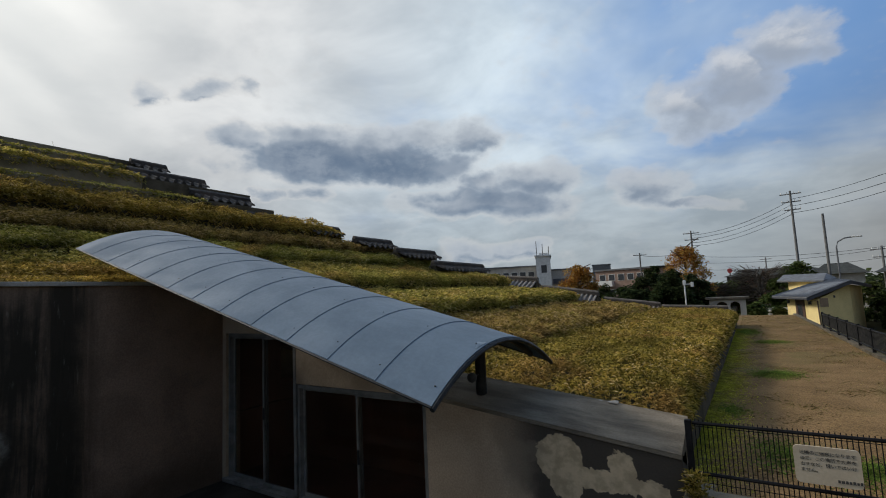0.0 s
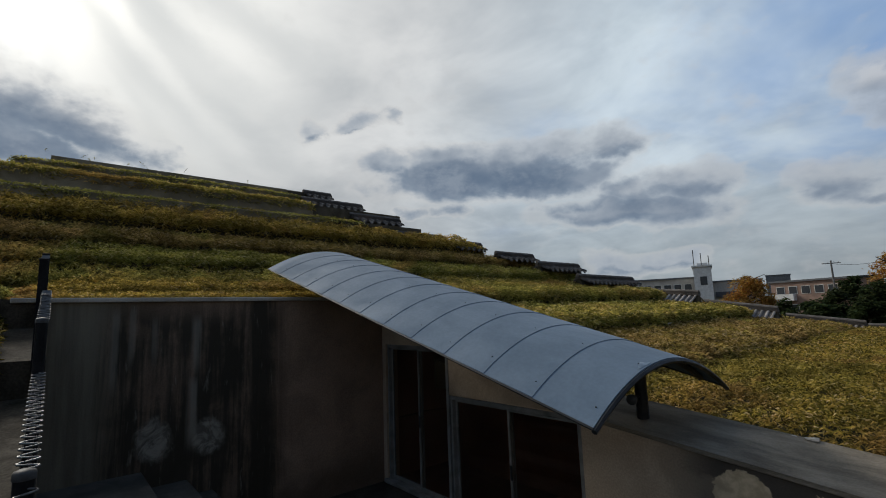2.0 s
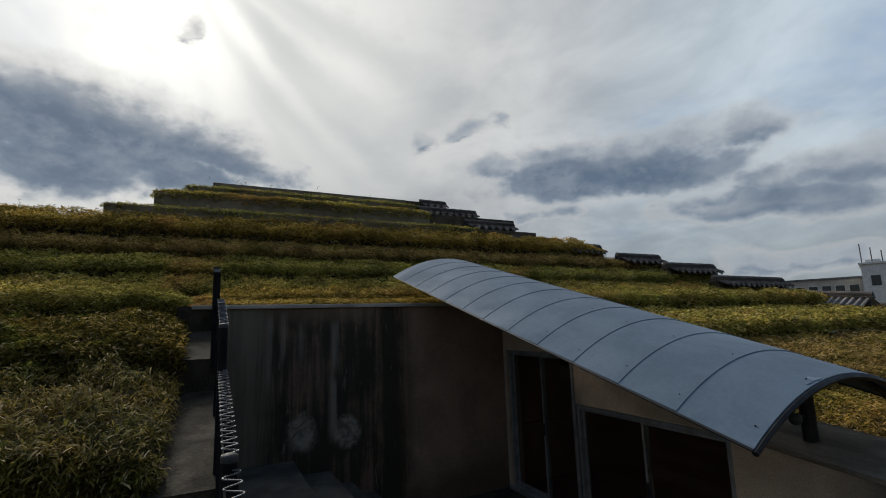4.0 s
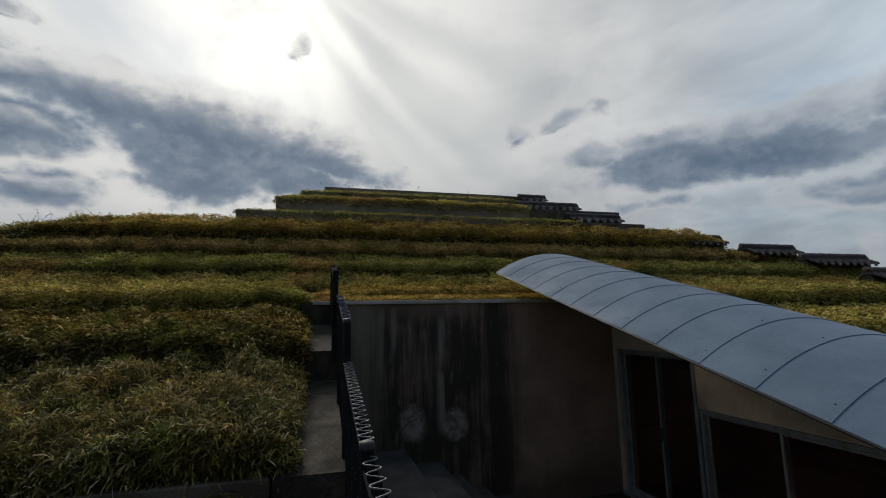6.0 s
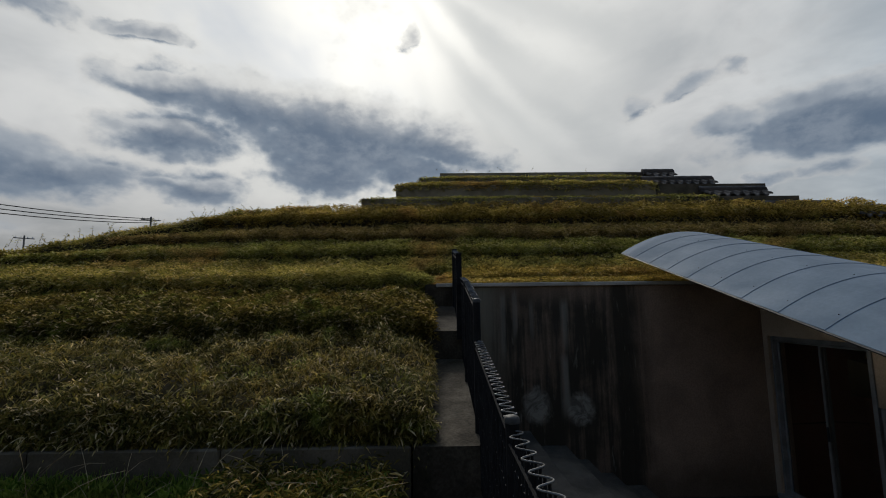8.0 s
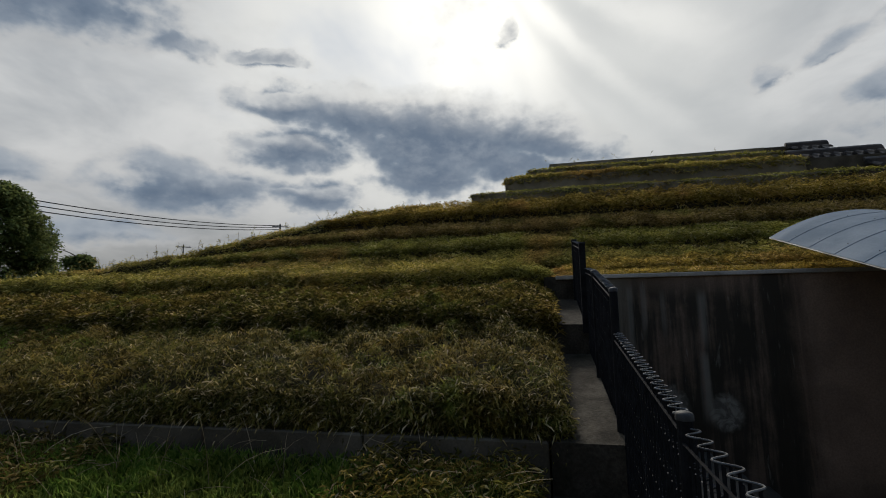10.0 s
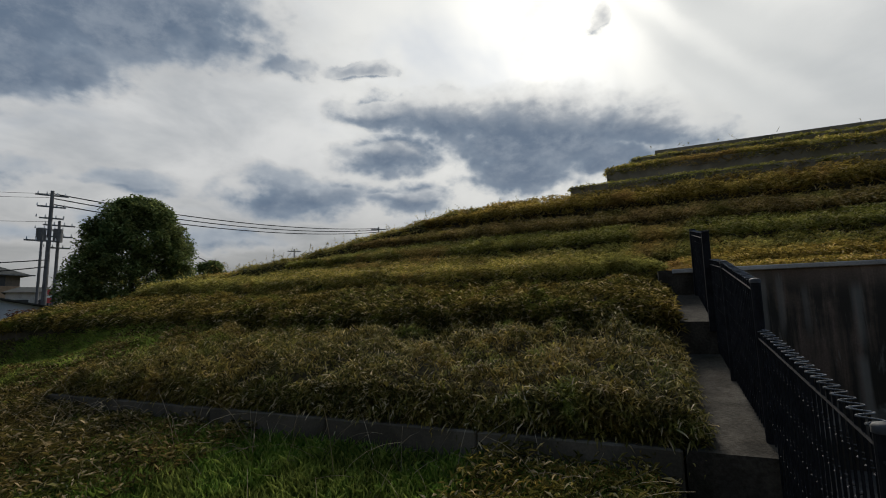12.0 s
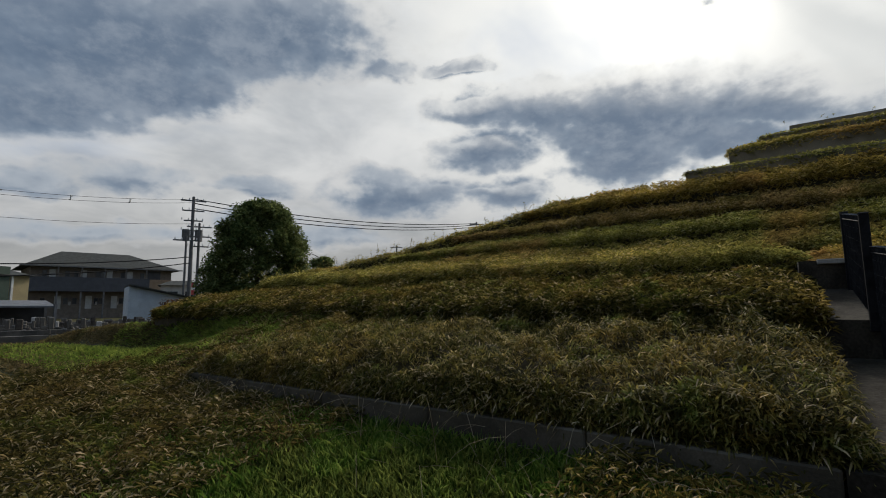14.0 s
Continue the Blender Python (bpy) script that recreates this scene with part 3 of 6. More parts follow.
def blades(rng, px, py, pz, length, width, pitch_lo, pitch_hi, droop, fine=False):
    """Pointed leaves, four vertices and two triangles each, folded along the middle. All arguments are arrays or numbers."""
    n = len(px)
    az = rng.uniform(0, 2 * np.pi, n)
    pit = np.radians(rng.uniform(pitch_lo, pitch_hi, n))
    L = length * rng.uniform(0.6, 1.3, n)
    W = width * rng.uniform(0.7, 1.3, n)
    dx, dy = np.cos(az), np.sin(az)
    tx, ty = -dy, dx
    fwd = np.cos(pit)
    up = np.sin(pit)
    base = np.stack([px, py, pz], 1)
    mid = base + np.stack([dx * fwd, dy * fwd, up], 1) * (L * 0.5)[:, None]
    tip = mid + np.stack([dx * fwd, dy * fwd, up - droop], 1) * (L * 0.5)[:, None]
    side = np.stack([tx, ty, rng.uniform(-0.5, 0.5, n)], 1) * (W * 0.5)[:, None]
    if fine:
        low = base + (mid - base) * 0.55
        end = mid + (tip - mid) * 0.55 + np.stack([0 * az, 0 * az, 0.04 * L], 1)
        V = np.stack([base, low + side, end + side * 0.8, tip, end - side * 0.8, low - side], 1).reshape(-1, 3)
        i = np.arange(n)[:, None] * 6
        F = np.concatenate([i + np.array([[0, 1, 5]]), i + np.array([[1, 2, 4]]), i + np.array([[1, 4, 5]]), i + np.array([[2, 3, 4]])], 0)
        return V, F
    V = np.stack([base, mid + side, tip, mid - side], 1).reshape(-1, 3)
    i = np.arange(n)[:, None] * 4
    F = np.concatenate([i + np.array([[0, 1, 2]]), i + np.array([[0, 2, 3]])], 0)
    return V, F


# ---- the ground ----
COURT_X0, COURT_X1, COURT_Y0, COURT_Y1, FLOOR_Z = -7.65, -1.0, -0.1, 4.48, -1.34


def ramp01(v, a, b):
    t = np.clip((np.asarray(v, float) - a) / (b - a), 0, 1)
    return t * t * (3 - 2 * t)


def ground_z(x, y):
    """The lie of the land: a bank on one side, a level turf path on the other, lower ground far off."""
    x, y = np.asarray(x, float), np.asarray(y, float)
    bank = 0.2 - 0.115 * (np.clip(x, -4.2, 3.0) + 3.94) + 0.40 * np.clip(-4.2 - x, 0, 2.1) * (1 - 0.85 * ramp01(-y, 8.0, 11.5) * (1 - ramp01(-x, 5.6, 6.35)))
    bank = bank + 0.25 * ramp01(-y, 5, 12) * ramp01(x, -6, -2.5)
    bank = bank - 0.3 * ramp01(-y, 9.5, 13.5) * ramp01(-x, 4.5, 6.5)
    bank = bank + (-0.55 - bank) * ramp01(-y, 15, 30)
    path = np.full_like(bank, -0.35)
    path = path + (-2.4 + 0.35) * np.maximum(ramp01(y, 29.5, 33), ramp01(x + 0.031 * (y - 4.5), 2.05, 3.05) * ramp01(y, -2, 2))
    path = path + (-1.2) * ramp01(-x, 18, 30)
    k = ramp01(y, -0.9, -0.3)
    z = bank * (1 - k) + path * k
    return z + (-2.4 - z) * ramp01(np.hypot(x, y), 45, 90) * ramp01(y, -30, 20)


def build_ground():
    def lines(lo, hi, fixed, step):
        v = sorted(set(np.round(np.concatenate([np.arange(lo, hi + 0.01, step), fixed, -np.geomspace(abs(lo) + 3, 1500, 14), np.geomspace(hi + 3, 1500, 14)]), 3)))
        return np.array(v)
    xs = lines(-24, 12, [COURT_X0, COURT_X1, -3.5], 0.5)
    ys = lines(-34, 36, [COURT_Y0, COURT_Y1, 6.1], 0.5)
    X, Y = np.meshgrid(xs, ys, indexing="ij")
    Z = ground_z(X, Y) + 0.025 * lumps(X * 1.3, Y * 1.3) * (np.hypot(X, Y) > 1.5) * (1 - ramp01(Y, 3.0, 4.0) * (X > -1.6) * (X < 3)) - 0.03 * ramp01(Y, 4.0, 5.0) * (X > -1.6) * (X < 3)
    V = np.stack([X, Y, Z], -1).reshape(-1, 3)
    F, nx, ny = [], len(xs), len(ys)
    for i in range(nx - 1):
        for j in range(ny - 1):
            cx, cy = (xs[i] + xs[i + 1]) / 2, (ys[j] + ys[j + 1]) / 2
            if COURT_X0 < cx < COURT_X1 and COURT_Y0 < cy < COURT_Y1 or COURT_X0 < cx < -3.5 and COURT_Y1 < cy < 6.1:
                continue
            F.append((i * ny + j, (i + 1) * ny + j, (i + 1) * ny + j + 1, i * ny + j + 1))
    g = from_arrays("ground", V, np.array(F), EARTH, smooth=True)
    return tagged(g, "rough grassy ground that reaches the horizon", "ground", kind="structure")


build_ground()


def build_lawn():
    """The strip of dry turf between the planted kerb and the railing."""
    xs, ys = np.linspace(0, 1, 14), np.linspace(4.5, 29.5, 60)
    X, Y = np.meshgrid(xs, ys, indexing="ij")
    X = -1.25 + X * (1.95 - 0.031 * (Y - 4.5) + 1.25)
    Z = -0.335 + 0.012 * lumps(X * 2, Y * 2, 3.0)
    V = np.stack([X, Y, Z], -1).reshape(-1, 3)
    i, j = np.meshgrid(np.arange(13), np.arange(59), indexing="ij")
    a = (i * 60 + j).ravel()
    F = np.stack([a, a + 60, a + 61, a + 1], 1)
    tagged(from_arrays("turf_path", V, F, LAWN, smooth=True), "strip of dry brown turf with green patches", "ground", kind="structure")
    bm = prism(bmesh.new(), [(0, -2.4), (0.14, -2.4), (0.14, -0.27), (0, -0.27)], "y", 4.5, 29.6)
    for v in bm.verts:
        v.co.x += 1.95 - 0.031 * (v.co.y - 4.5)
    tagged(finish("edging_wall", bm, KERB), "low concrete edge along the turf", "kerb", kind="structure")


build_lawn()

# ---- the terraced hill ----
# front edge x, top z, fall of the planting, ends in y
EDGES = [
    (-3.94, 0.464, 0.147, -7.3, 20.3), (-6.28, 1.15, 0.147, -13.8, 18.5), (-8.41, 1.83, 0.1, -12.6, 16.9),
    (-9.2, 2.05, 0.15, -11.3, 16.5), (-10.0, 2.52, 0.15, -9.1, 14.3), (-10.8, 2.99, 0.15, -7.6, 12.8), (-11.6, 3.55, 0.2, -6.0, 11.0),
    (-12.3, 4.22, 0.1, -2.35, 9.0), (-13.2, 4.79, 0.1, -1.54, 8.8), (-14.2, 5.29, 0.1, -0.93, 7.9), (-15.2, 5.73, 0.0, -0.3, 7.25),
]


def build_terraces():
    hill = tagged(new("terrace_hill"), "stepped hillside building of planted concrete terraces", "terraces", kind="structure")
    for k, (x, z, fall, ya, yb) in enumerate(EDGES):
        nx, nz = (EDGES[k + 1][0], EDGES[k + 1][1]) if k + 1 < len(EDGES) else (x - 3.0, z)
        spans = [(ya, -0.63), (COURT_Y1 + 0.02, yb)] if k < 2 else [(ya, yb)]
        for a, b in spans:
            # the retaining wall
            deep = 0.12 if k < 2 and a > 0 else 1.3
            if k < 3 and b < 0:
                n = int((b - a) / 1.15)
                for q in range(n):
                    y0, y1 = a + (b - a) * q / n, a + (b - a) * (q + 1) / n
                    lean = 0.006 * math.sin(7.0 * q + k)
                    part("kerb_block", boxed(x - 0.2 + lean, x + lean, y0 + 0.004, y1 - 0.004, z - deep, z + 0.5 * lean, bevel=0.012), KERB, hill)
            else:
                part("retaining_wall", boxed(x - 0.2, x, a, b if k < 7 else 5.7, z - deep, z, bevel=0.012), KERB if k < 7 else CONCRETE, hill)
                if k >= 7:
                    part("retaining_wall", boxed(x - 0.2, x - 0.004, 5.7, b, z - deep, z - 0.01, bevel=0.012), KERB, hill)
            # the earth behind it
            bm = prism(bmesh.new(), [(x - 0.2, z - 0.03), (nx, z - 0.03 + fall * (x - 0.2 - nx)), (nx, z - 1.2 * deep), (x - 0.2, z - deep)], "y", a + 0.05, b - 0.05)
            part("bank", bm, SOIL, hill)
    part("retaining_wall", boxed(-1.25, -1.05, 5.0, 22.3, -1.2, 0.1, bevel=0.012), KERB, hill)
    part("bank", prism(bmesh.new(), [(-1.25, 0.12), (-3.94, 0.27), (-3.94, 0.2), (-1.25, -0.5)], "y", 5.0, 22.2), SOIL, hill)
    return hill


HILL = build_terraces()


# ---- planting: leaves in great number over a dark mat ----
def planting(name, x0, x1, z0, fall, ya, yb, height, density, leaf, mat, seed, label, over=0.14, taper=0.25, fine=False, lump=1.0, face=0.8, round_off=0.16, near_end=0.25, straw=0.0):
    rng = np.random.default_rng(seed)

    def top(x, y):
        d = x0 - x
        edge = 1 - np.exp(-np.clip(d + 0.16, 0, 9) / round_off)
        ends = (1 - np.exp(-np.clip(y - ya + 0.1, 0, 9) / taper)) * (1 - np.exp(-np.clip(yb - y + 0.1, 0, 9) / near_end))
        h = height * edge * ends * (1 + lump * 0.20 * lumps(x * 1.5, y * 1.5, seed) + lump * 0.20 * lumps(x * 3.7, y * 3.7, seed + 5))
        return z0 + np.clip(d, 0, 9) * fall + h - 0.25 * np.clip(-d, 0, 1)
    nx, ny = max(4, int((x0 - x1) / 0.13)), max(4, int((yb - ya) / 0.16))
    xs, ys = np.linspace(x0 + over * 0.55, x1, nx), np.linspace(ya, yb, ny)
    X, Y = np.meshgrid(xs, ys, indexing="ij")
    Z = np.maximum(top(X, Y) - 0.12 - 0.05 * rng.random(X.shape), z0 - 0.02)
    Z[0] = z0 - 0.12
    V = np.stack([X + 0.03 * rng.standard_normal(X.shape), Y, Z], -1).reshape(-1, 3)
    i, j = np.meshgrid(np.arange(nx - 1), np.arange(ny - 1), indexing="ij")
    a = (i * ny + j).ravel()
    F = np.stack([a, a + 1, a + ny + 1, a + ny], 1)
    ob = tagged(new(name), label, "ground cover", kind="stuff")
    from_arrays("leaf_mat", V, F, SOIL, ob, smooth=True)
    n = int(density * (x0 - x1 + over) * (yb - ya))
    n //= 5
    px = rng.uniform(x1, x0 + over, n)
    py = rng.uniform(ya - 0.04, yb + 0.04, n)
    extra = int(0.25 * n)
    px[:extra] = rng.uniform(x0 - 0.12, x0 + over, extra)
    # five leaves to a stem
    px, py = (np.repeat(v, 5) + 0.014 * rng.standard_normal(5 * n) for v in (px, py))
    depth = np.repeat(rng.random(n) ** 1.5, 5) + 0.1 * rng.random(5 * n)
    t = top(px, py)
    pz = t - depth * np.minimum(0.2, height * 0.6) + 0.015
    # more leaves down the face that hangs over the edge
    k = int(face * density * height * (yb - ya))
    fy = rng.uniform(ya, yb, k)
    fx = x0 + over * rng.uniform(0.3, 1.1, k)
    up = rng.random(k)
    ft = np.maximum(top(np.full(k, x0 - 0.05), fy), z0 + 0.03)
    fz = z0 + 0.015 + (ft - z0) * up
    fx = fx - (0.05 + 0.5 * round_off) * up ** 2
    px, py, pz = np.concatenate([px, fx]), np.concatenate([py, fy]), np.concatenate([pz, fz])
    # fewer and longer leaves far from the path
    p = np.clip(8.0 / np.hypot(px + 0.5, py + 0.4), 0.42, 1.0)
    keep = rng.random(len(px)) < p
    px, py, pz, size = px[keep], py[keep], pz[keep], leaf / np.sqrt(p[keep])
    V, F = blades(rng, px, py, pz, size, size * (0.135 if fine else 0.15), -40, 62, 0.7, fine)
    from_arrays("leaf_blades", V, F, mat, ob)
    if straw:
        # dead straw-pale leaves among the rest, most of them down the face
        n = int(straw * len(px))
        pick = np.where(rng.random(n) < 0.45, rng.integers(0, len(px), n), rng.integers(len(px) - int(0.22 * len(px)), len(px), n))
        V, F = blades(rng, px[pick] + 0.012, py[pick], pz[pick] + 0.02, leaf * 0.95, leaf * 0.13, -35, 55, 0.7, fine)
        from_arrays("dry_leaf_blades", V, F, STRAWLEAF, ob)
    return ob


YG = "low yellow-green bamboo grass covering a terrace"
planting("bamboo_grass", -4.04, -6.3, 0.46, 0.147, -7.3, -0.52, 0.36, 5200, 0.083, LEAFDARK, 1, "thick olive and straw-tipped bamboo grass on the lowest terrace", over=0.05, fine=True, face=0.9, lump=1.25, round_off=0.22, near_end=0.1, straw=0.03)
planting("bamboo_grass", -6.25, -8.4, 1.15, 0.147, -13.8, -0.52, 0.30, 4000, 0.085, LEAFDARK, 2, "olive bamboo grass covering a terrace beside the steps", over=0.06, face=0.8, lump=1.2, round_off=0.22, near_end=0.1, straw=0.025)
planting("bamboo_grass", -1.14, -3.95, 0.10, 0.05, 5.05, 22.2, 0.27, 3600, 0.072, LEAF, 3, "bright yellow bamboo grass bed beside the turf path", over=0.10, face=1.4)
planting("bamboo_grass", -3.9, -6.3, 0.46, 0.12, 4.85, 20.1, 0.25, 3000, 0.092, LEAFBROWN, 4, "browned bamboo grass covering a low terrace")
planting("bamboo_grass", -6.25, -8.4, 1.15, 0.13, 4.85, 18.3, 0.22, 2700, 0.10, LEAFUP, 5, YG)
x, z, fall, ya, yb = EDGES[2]
part("bank", boxed(-8.42, COURT_X0 - 0.26, -0.6, COURT_Y1 + 0.3, 1.3, 1.775), SOIL, HILL)
planting("bamboo_grass", COURT_X0 - 0.30, -8.45, 1.765, 0.10, -0.45, COURT_Y1 + 0.25, 0.10, 3600, 0.07, LEAFGOLD, 50, "golden bamboo grass along the court coping", over=0.05)
planting("bamboo_grass", x - 0.02, EDGES[3][0] - 0.02, z, fall, ya, -0.5, 0.28, 3200, 0.078, LEAFUP, 51, YG, lump=0.8)
planting("bamboo_grass", x - 0.15, EDGES[3][0] - 0.02, z, fall, -0.5, 4.7, 0.26, 4200, 0.075, LEAFGOLD, 52, "golden bamboo grass on the terrace over the court", lump=0.9)
planting("bamboo_grass", x + 0.02, EDGES[3][0] - 0.02, z, fall, 4.7, yb, 0.27, 3000, 0.08, LEAFUP, 53, YG, over=0.18, lump=0.9)
for k, mat, hh, lb in ((3, LEAFUP, 0.30, YG), (4, LEAFGREEN, 0.30, "green grass and low weeds covering a terrace"), (5, LEAFBROWN, 0.30, "browned bamboo grass on a middle terrace"), (6, LEAFGOLD, 0.42, "rounded hedge of golden bamboo grass on a terrace")):
    x, z, fall, ya, yb = EDGES[k]
    planting("bamboo_grass", x - 0.03, EDGES[k + 1][0] - 0.02, z, fall, ya, yb, hh, 3400, 0.075, mat, 6 + k, lb, taper=1.7, lump=0.75, round_off=0.26)
for k, hh, dens in ((7, 0.08, 1800), (8, 0.19, 2600), (9, 0.10, 1900)):
    x, z, fall, ya, yb = EDGES[k]
    planting("bamboo_grass", x - 0.12, EDGES[k + 1][0] - 0.02, z - 0.03, fall, ya, min(yb - 0.2, 6.9 if k == 7 else 5.7), hh, dens, 0.075, LEAFGREEN if k != 8 else LEAFUP, 6 + k, "short olive grass on an upper concrete terrace", over=0.16, face=1.5)


def slope_planting(line, width, seed, label):
    """Rough growth on the ramp that joins the ends of the terraces: line of (x, y, z), width back from it."""
    rng = np.random.default_rng(seed)
    L = np.array(line)
    at = np.linspace(0, 1, len(L))
    ob = tagged(new("bank_growth"), label, "ground cover", kind="stuff")
    u, v = np.meshgrid(np.linspace(0, 1, 90), np.linspace(0, 1, 9), indexing="ij")

    def place(u, v):
        x, y, z = (np.interp(u, at, L[:, c]) for c in range(3))
        drop = 0.5 * np.clip((0.2 - v) / 0.2, 0, 1) ** 2
        return x - width * v, y - 0.15 * v, z - drop + 0.06 * lumps(x * 2, y * 2, seed) + 0.1 * v
    X, Y, Z = place(u, v)
    V = np.stack([X, Y, Z - 0.08], -1).reshape(-1, 3)
    i, j = np.meshgrid(np.arange(89), np.arange(8), indexing="ij")
    a = (i * 9 + j).ravel()
    from_arrays("leaf_mat", V, np.stack([a, a + 1, a + 10, a + 9], 1), SOIL, ob, smooth=True)
    n = 22000
    u, v = rng.random(n), rng.random(n) ** 1.4
    X, Y, Z = place(u, v)
    V, F = blades(rng, X, Y, Z - 0.1 * rng.random(n) + 0.02, 0.095, 0.014, -40, 65, 0.6)
    from_arrays("leaf_blades", V, F, LEAFUP, ob)


slope_planting([(-8.6, -13.0, 2.05), (-9.3, -11.0, 2.32), (-10.1, -8.9, 2.78), (-10.9, -7.2, 3.27), (-11.7, -5.3, 3.85), (-12.2, -3.2, 4.05)], 1.1, 61, "olive growth on the slope at the ends of the terraces")


# ---- the sunken court ----
def build_court():
    w = finish("wall_west", boxed(COURT_X0 - 0.25, COURT_X0, COURT_Y0, COURT_Y1, -1.6, 1.745), BACKWALL)
    tagged(w, "tall concrete court wall streaked with black stains", "wall", kind="structure")
    cap = finish("coping", boxed(COURT_X0 - 0.3, COURT_X0 + 0.03, -0.45, COURT_Y1 + 0.3, 1.735, 1.793, bevel=0.008), PALECOP)
    tagged(cap, "pale concrete coping along the court wall", "coping", kind="structure")
    # the wall with the doors, its top stepping with the terraces
    yw = COURT_Y1
    def slab(x0, x1, z0, z1):
        return boxed(x0, x1, yw, yw + 0.25, z0, z1)
    bm = bmesh.new()
    for x0, x1, z0, z1 in ((COURT_X0, -7.55, -1.6, 1.55), (-7.55, -5.86, 0.955, 1.5), (-5.86, -3.6, 0.26, 1.05), (-6.28, -5.86, 0.98, 1.12), (-3.63, -3.5, -1.6, 0.24)):
        box(bm, x0, x1, yw, yw + 0.25, z0, z1)
    prism(bm, [(-3.5, -1.6), (COURT_X1, -1.6), (COURT_X1, -0.045), (-3.5, 0.245)], "y", yw, yw + 0.25)
    tagged(finish("wall_north", bm, PLASTER), "brown rendered court wall with the sliding doors", "wall", kind="structure")
    # its sloping coping
    o = [(-1.0, -0.01, 0.17), (-3.55, 0.285, 0.46)]
    bm = bmesh.new()
    vs = []
    for x, zc, zg in o:
        vs.append([bm.verts.new(p) for p in ((x, yw - 0.02, zc - 0.04), (x, yw - 0.02, zc), (x, yw + 0.56, zg), (x, yw + 0.56, zg - 0.5))])
    for a, b in ((0, 1), (1, 2), (2, 3), (3, 0)):
        bm.faces.new((vs[0][a], vs[0][b], vs[1][b], vs[1][a]))
    bm.faces.new(vs[0][::-1])
    bm.faces.new(vs[1])
    bmesh.ops.recalc_face_normals(bm, faces=bm.faces)
    tagged(finish("coping", bm, COPING), "broad sloping concrete coping with grey wash marks", "coping", kind="structure")
    # the side under the wire fence: a stepped coping
    side = tagged(new("wall_south"), "stepped concrete side wall of the court", "wall", kind="structure")
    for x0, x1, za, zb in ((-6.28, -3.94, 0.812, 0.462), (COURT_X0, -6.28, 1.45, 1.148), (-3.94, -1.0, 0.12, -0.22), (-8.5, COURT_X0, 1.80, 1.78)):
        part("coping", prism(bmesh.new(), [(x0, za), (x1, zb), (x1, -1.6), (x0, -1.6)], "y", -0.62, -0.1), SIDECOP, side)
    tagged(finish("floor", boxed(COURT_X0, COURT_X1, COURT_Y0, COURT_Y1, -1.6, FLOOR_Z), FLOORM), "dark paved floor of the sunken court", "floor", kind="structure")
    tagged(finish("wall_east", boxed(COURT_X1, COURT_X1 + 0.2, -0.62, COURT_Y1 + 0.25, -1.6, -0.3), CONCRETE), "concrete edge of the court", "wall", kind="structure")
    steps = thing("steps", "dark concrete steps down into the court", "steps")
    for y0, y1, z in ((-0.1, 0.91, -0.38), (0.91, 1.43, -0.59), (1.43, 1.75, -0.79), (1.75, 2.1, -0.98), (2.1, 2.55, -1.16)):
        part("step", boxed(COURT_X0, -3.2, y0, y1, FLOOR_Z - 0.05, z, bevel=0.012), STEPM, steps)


build_court()


# ---- the metal canopy ----
def canopy_point(s, a):
    """s: 0 at the low end, 1 at the high end; a: -1 over the court, 1 over the planting."""
    x = -2.32 + s * (-8.5 + 2.32)
    half, rise = 1.16, 0.36
    y = 3.91 + half * a
    z = 0.64 + s * 1.69 + rise * (1 - a * a)
    return Vector((x, y, z))


def build_canopy():
    c = thing("canopy", "arched blue-grey sheet metal canopy with cross seams over the doors", "canopy")
    n, m = 12, 18
    for k in range(n):
        s0, s1 = k / n, (k + 1) / n
        bm = bmesh.new()
        rows = []
        for lift in (0.0, -0.012):
            for s, dz in ((s0, 0.006 if k else 0), (s1 + 0.006, 0.0)):
                rows.append([bm.verts.new(canopy_point(min(s, 1.0), -1 + 2 * j / m) + Vector((0, 0, lift + dz))) for j in range(m + 1)])
        for j in range(m):
            bm.faces.new((rows[0][j], rows[0][j + 1], rows[1][j + 1], rows[1][j]))
            bm.faces.new((rows[2][j + 1], rows[2][j], rows[3][j], rows[3][j + 1]))
            bm.faces.new((rows[0][j + 1], rows[0][j], rows[2][j], rows[2][j + 1]))
            bm.faces.new((rows[1][j], rows[1][j + 1], rows[3][j + 1], rows[3][j]))
        for e in (0, m):
            bm.faces.new((rows[0][e], rows[1][e], rows[3][e], rows[2][e]))
        bmesh.ops.recalc_face_normals(bm, faces=bm.faces)
        part("sheet", bm, ZINC, c, smooth=False)
    return c


CANOPY = build_canopy()


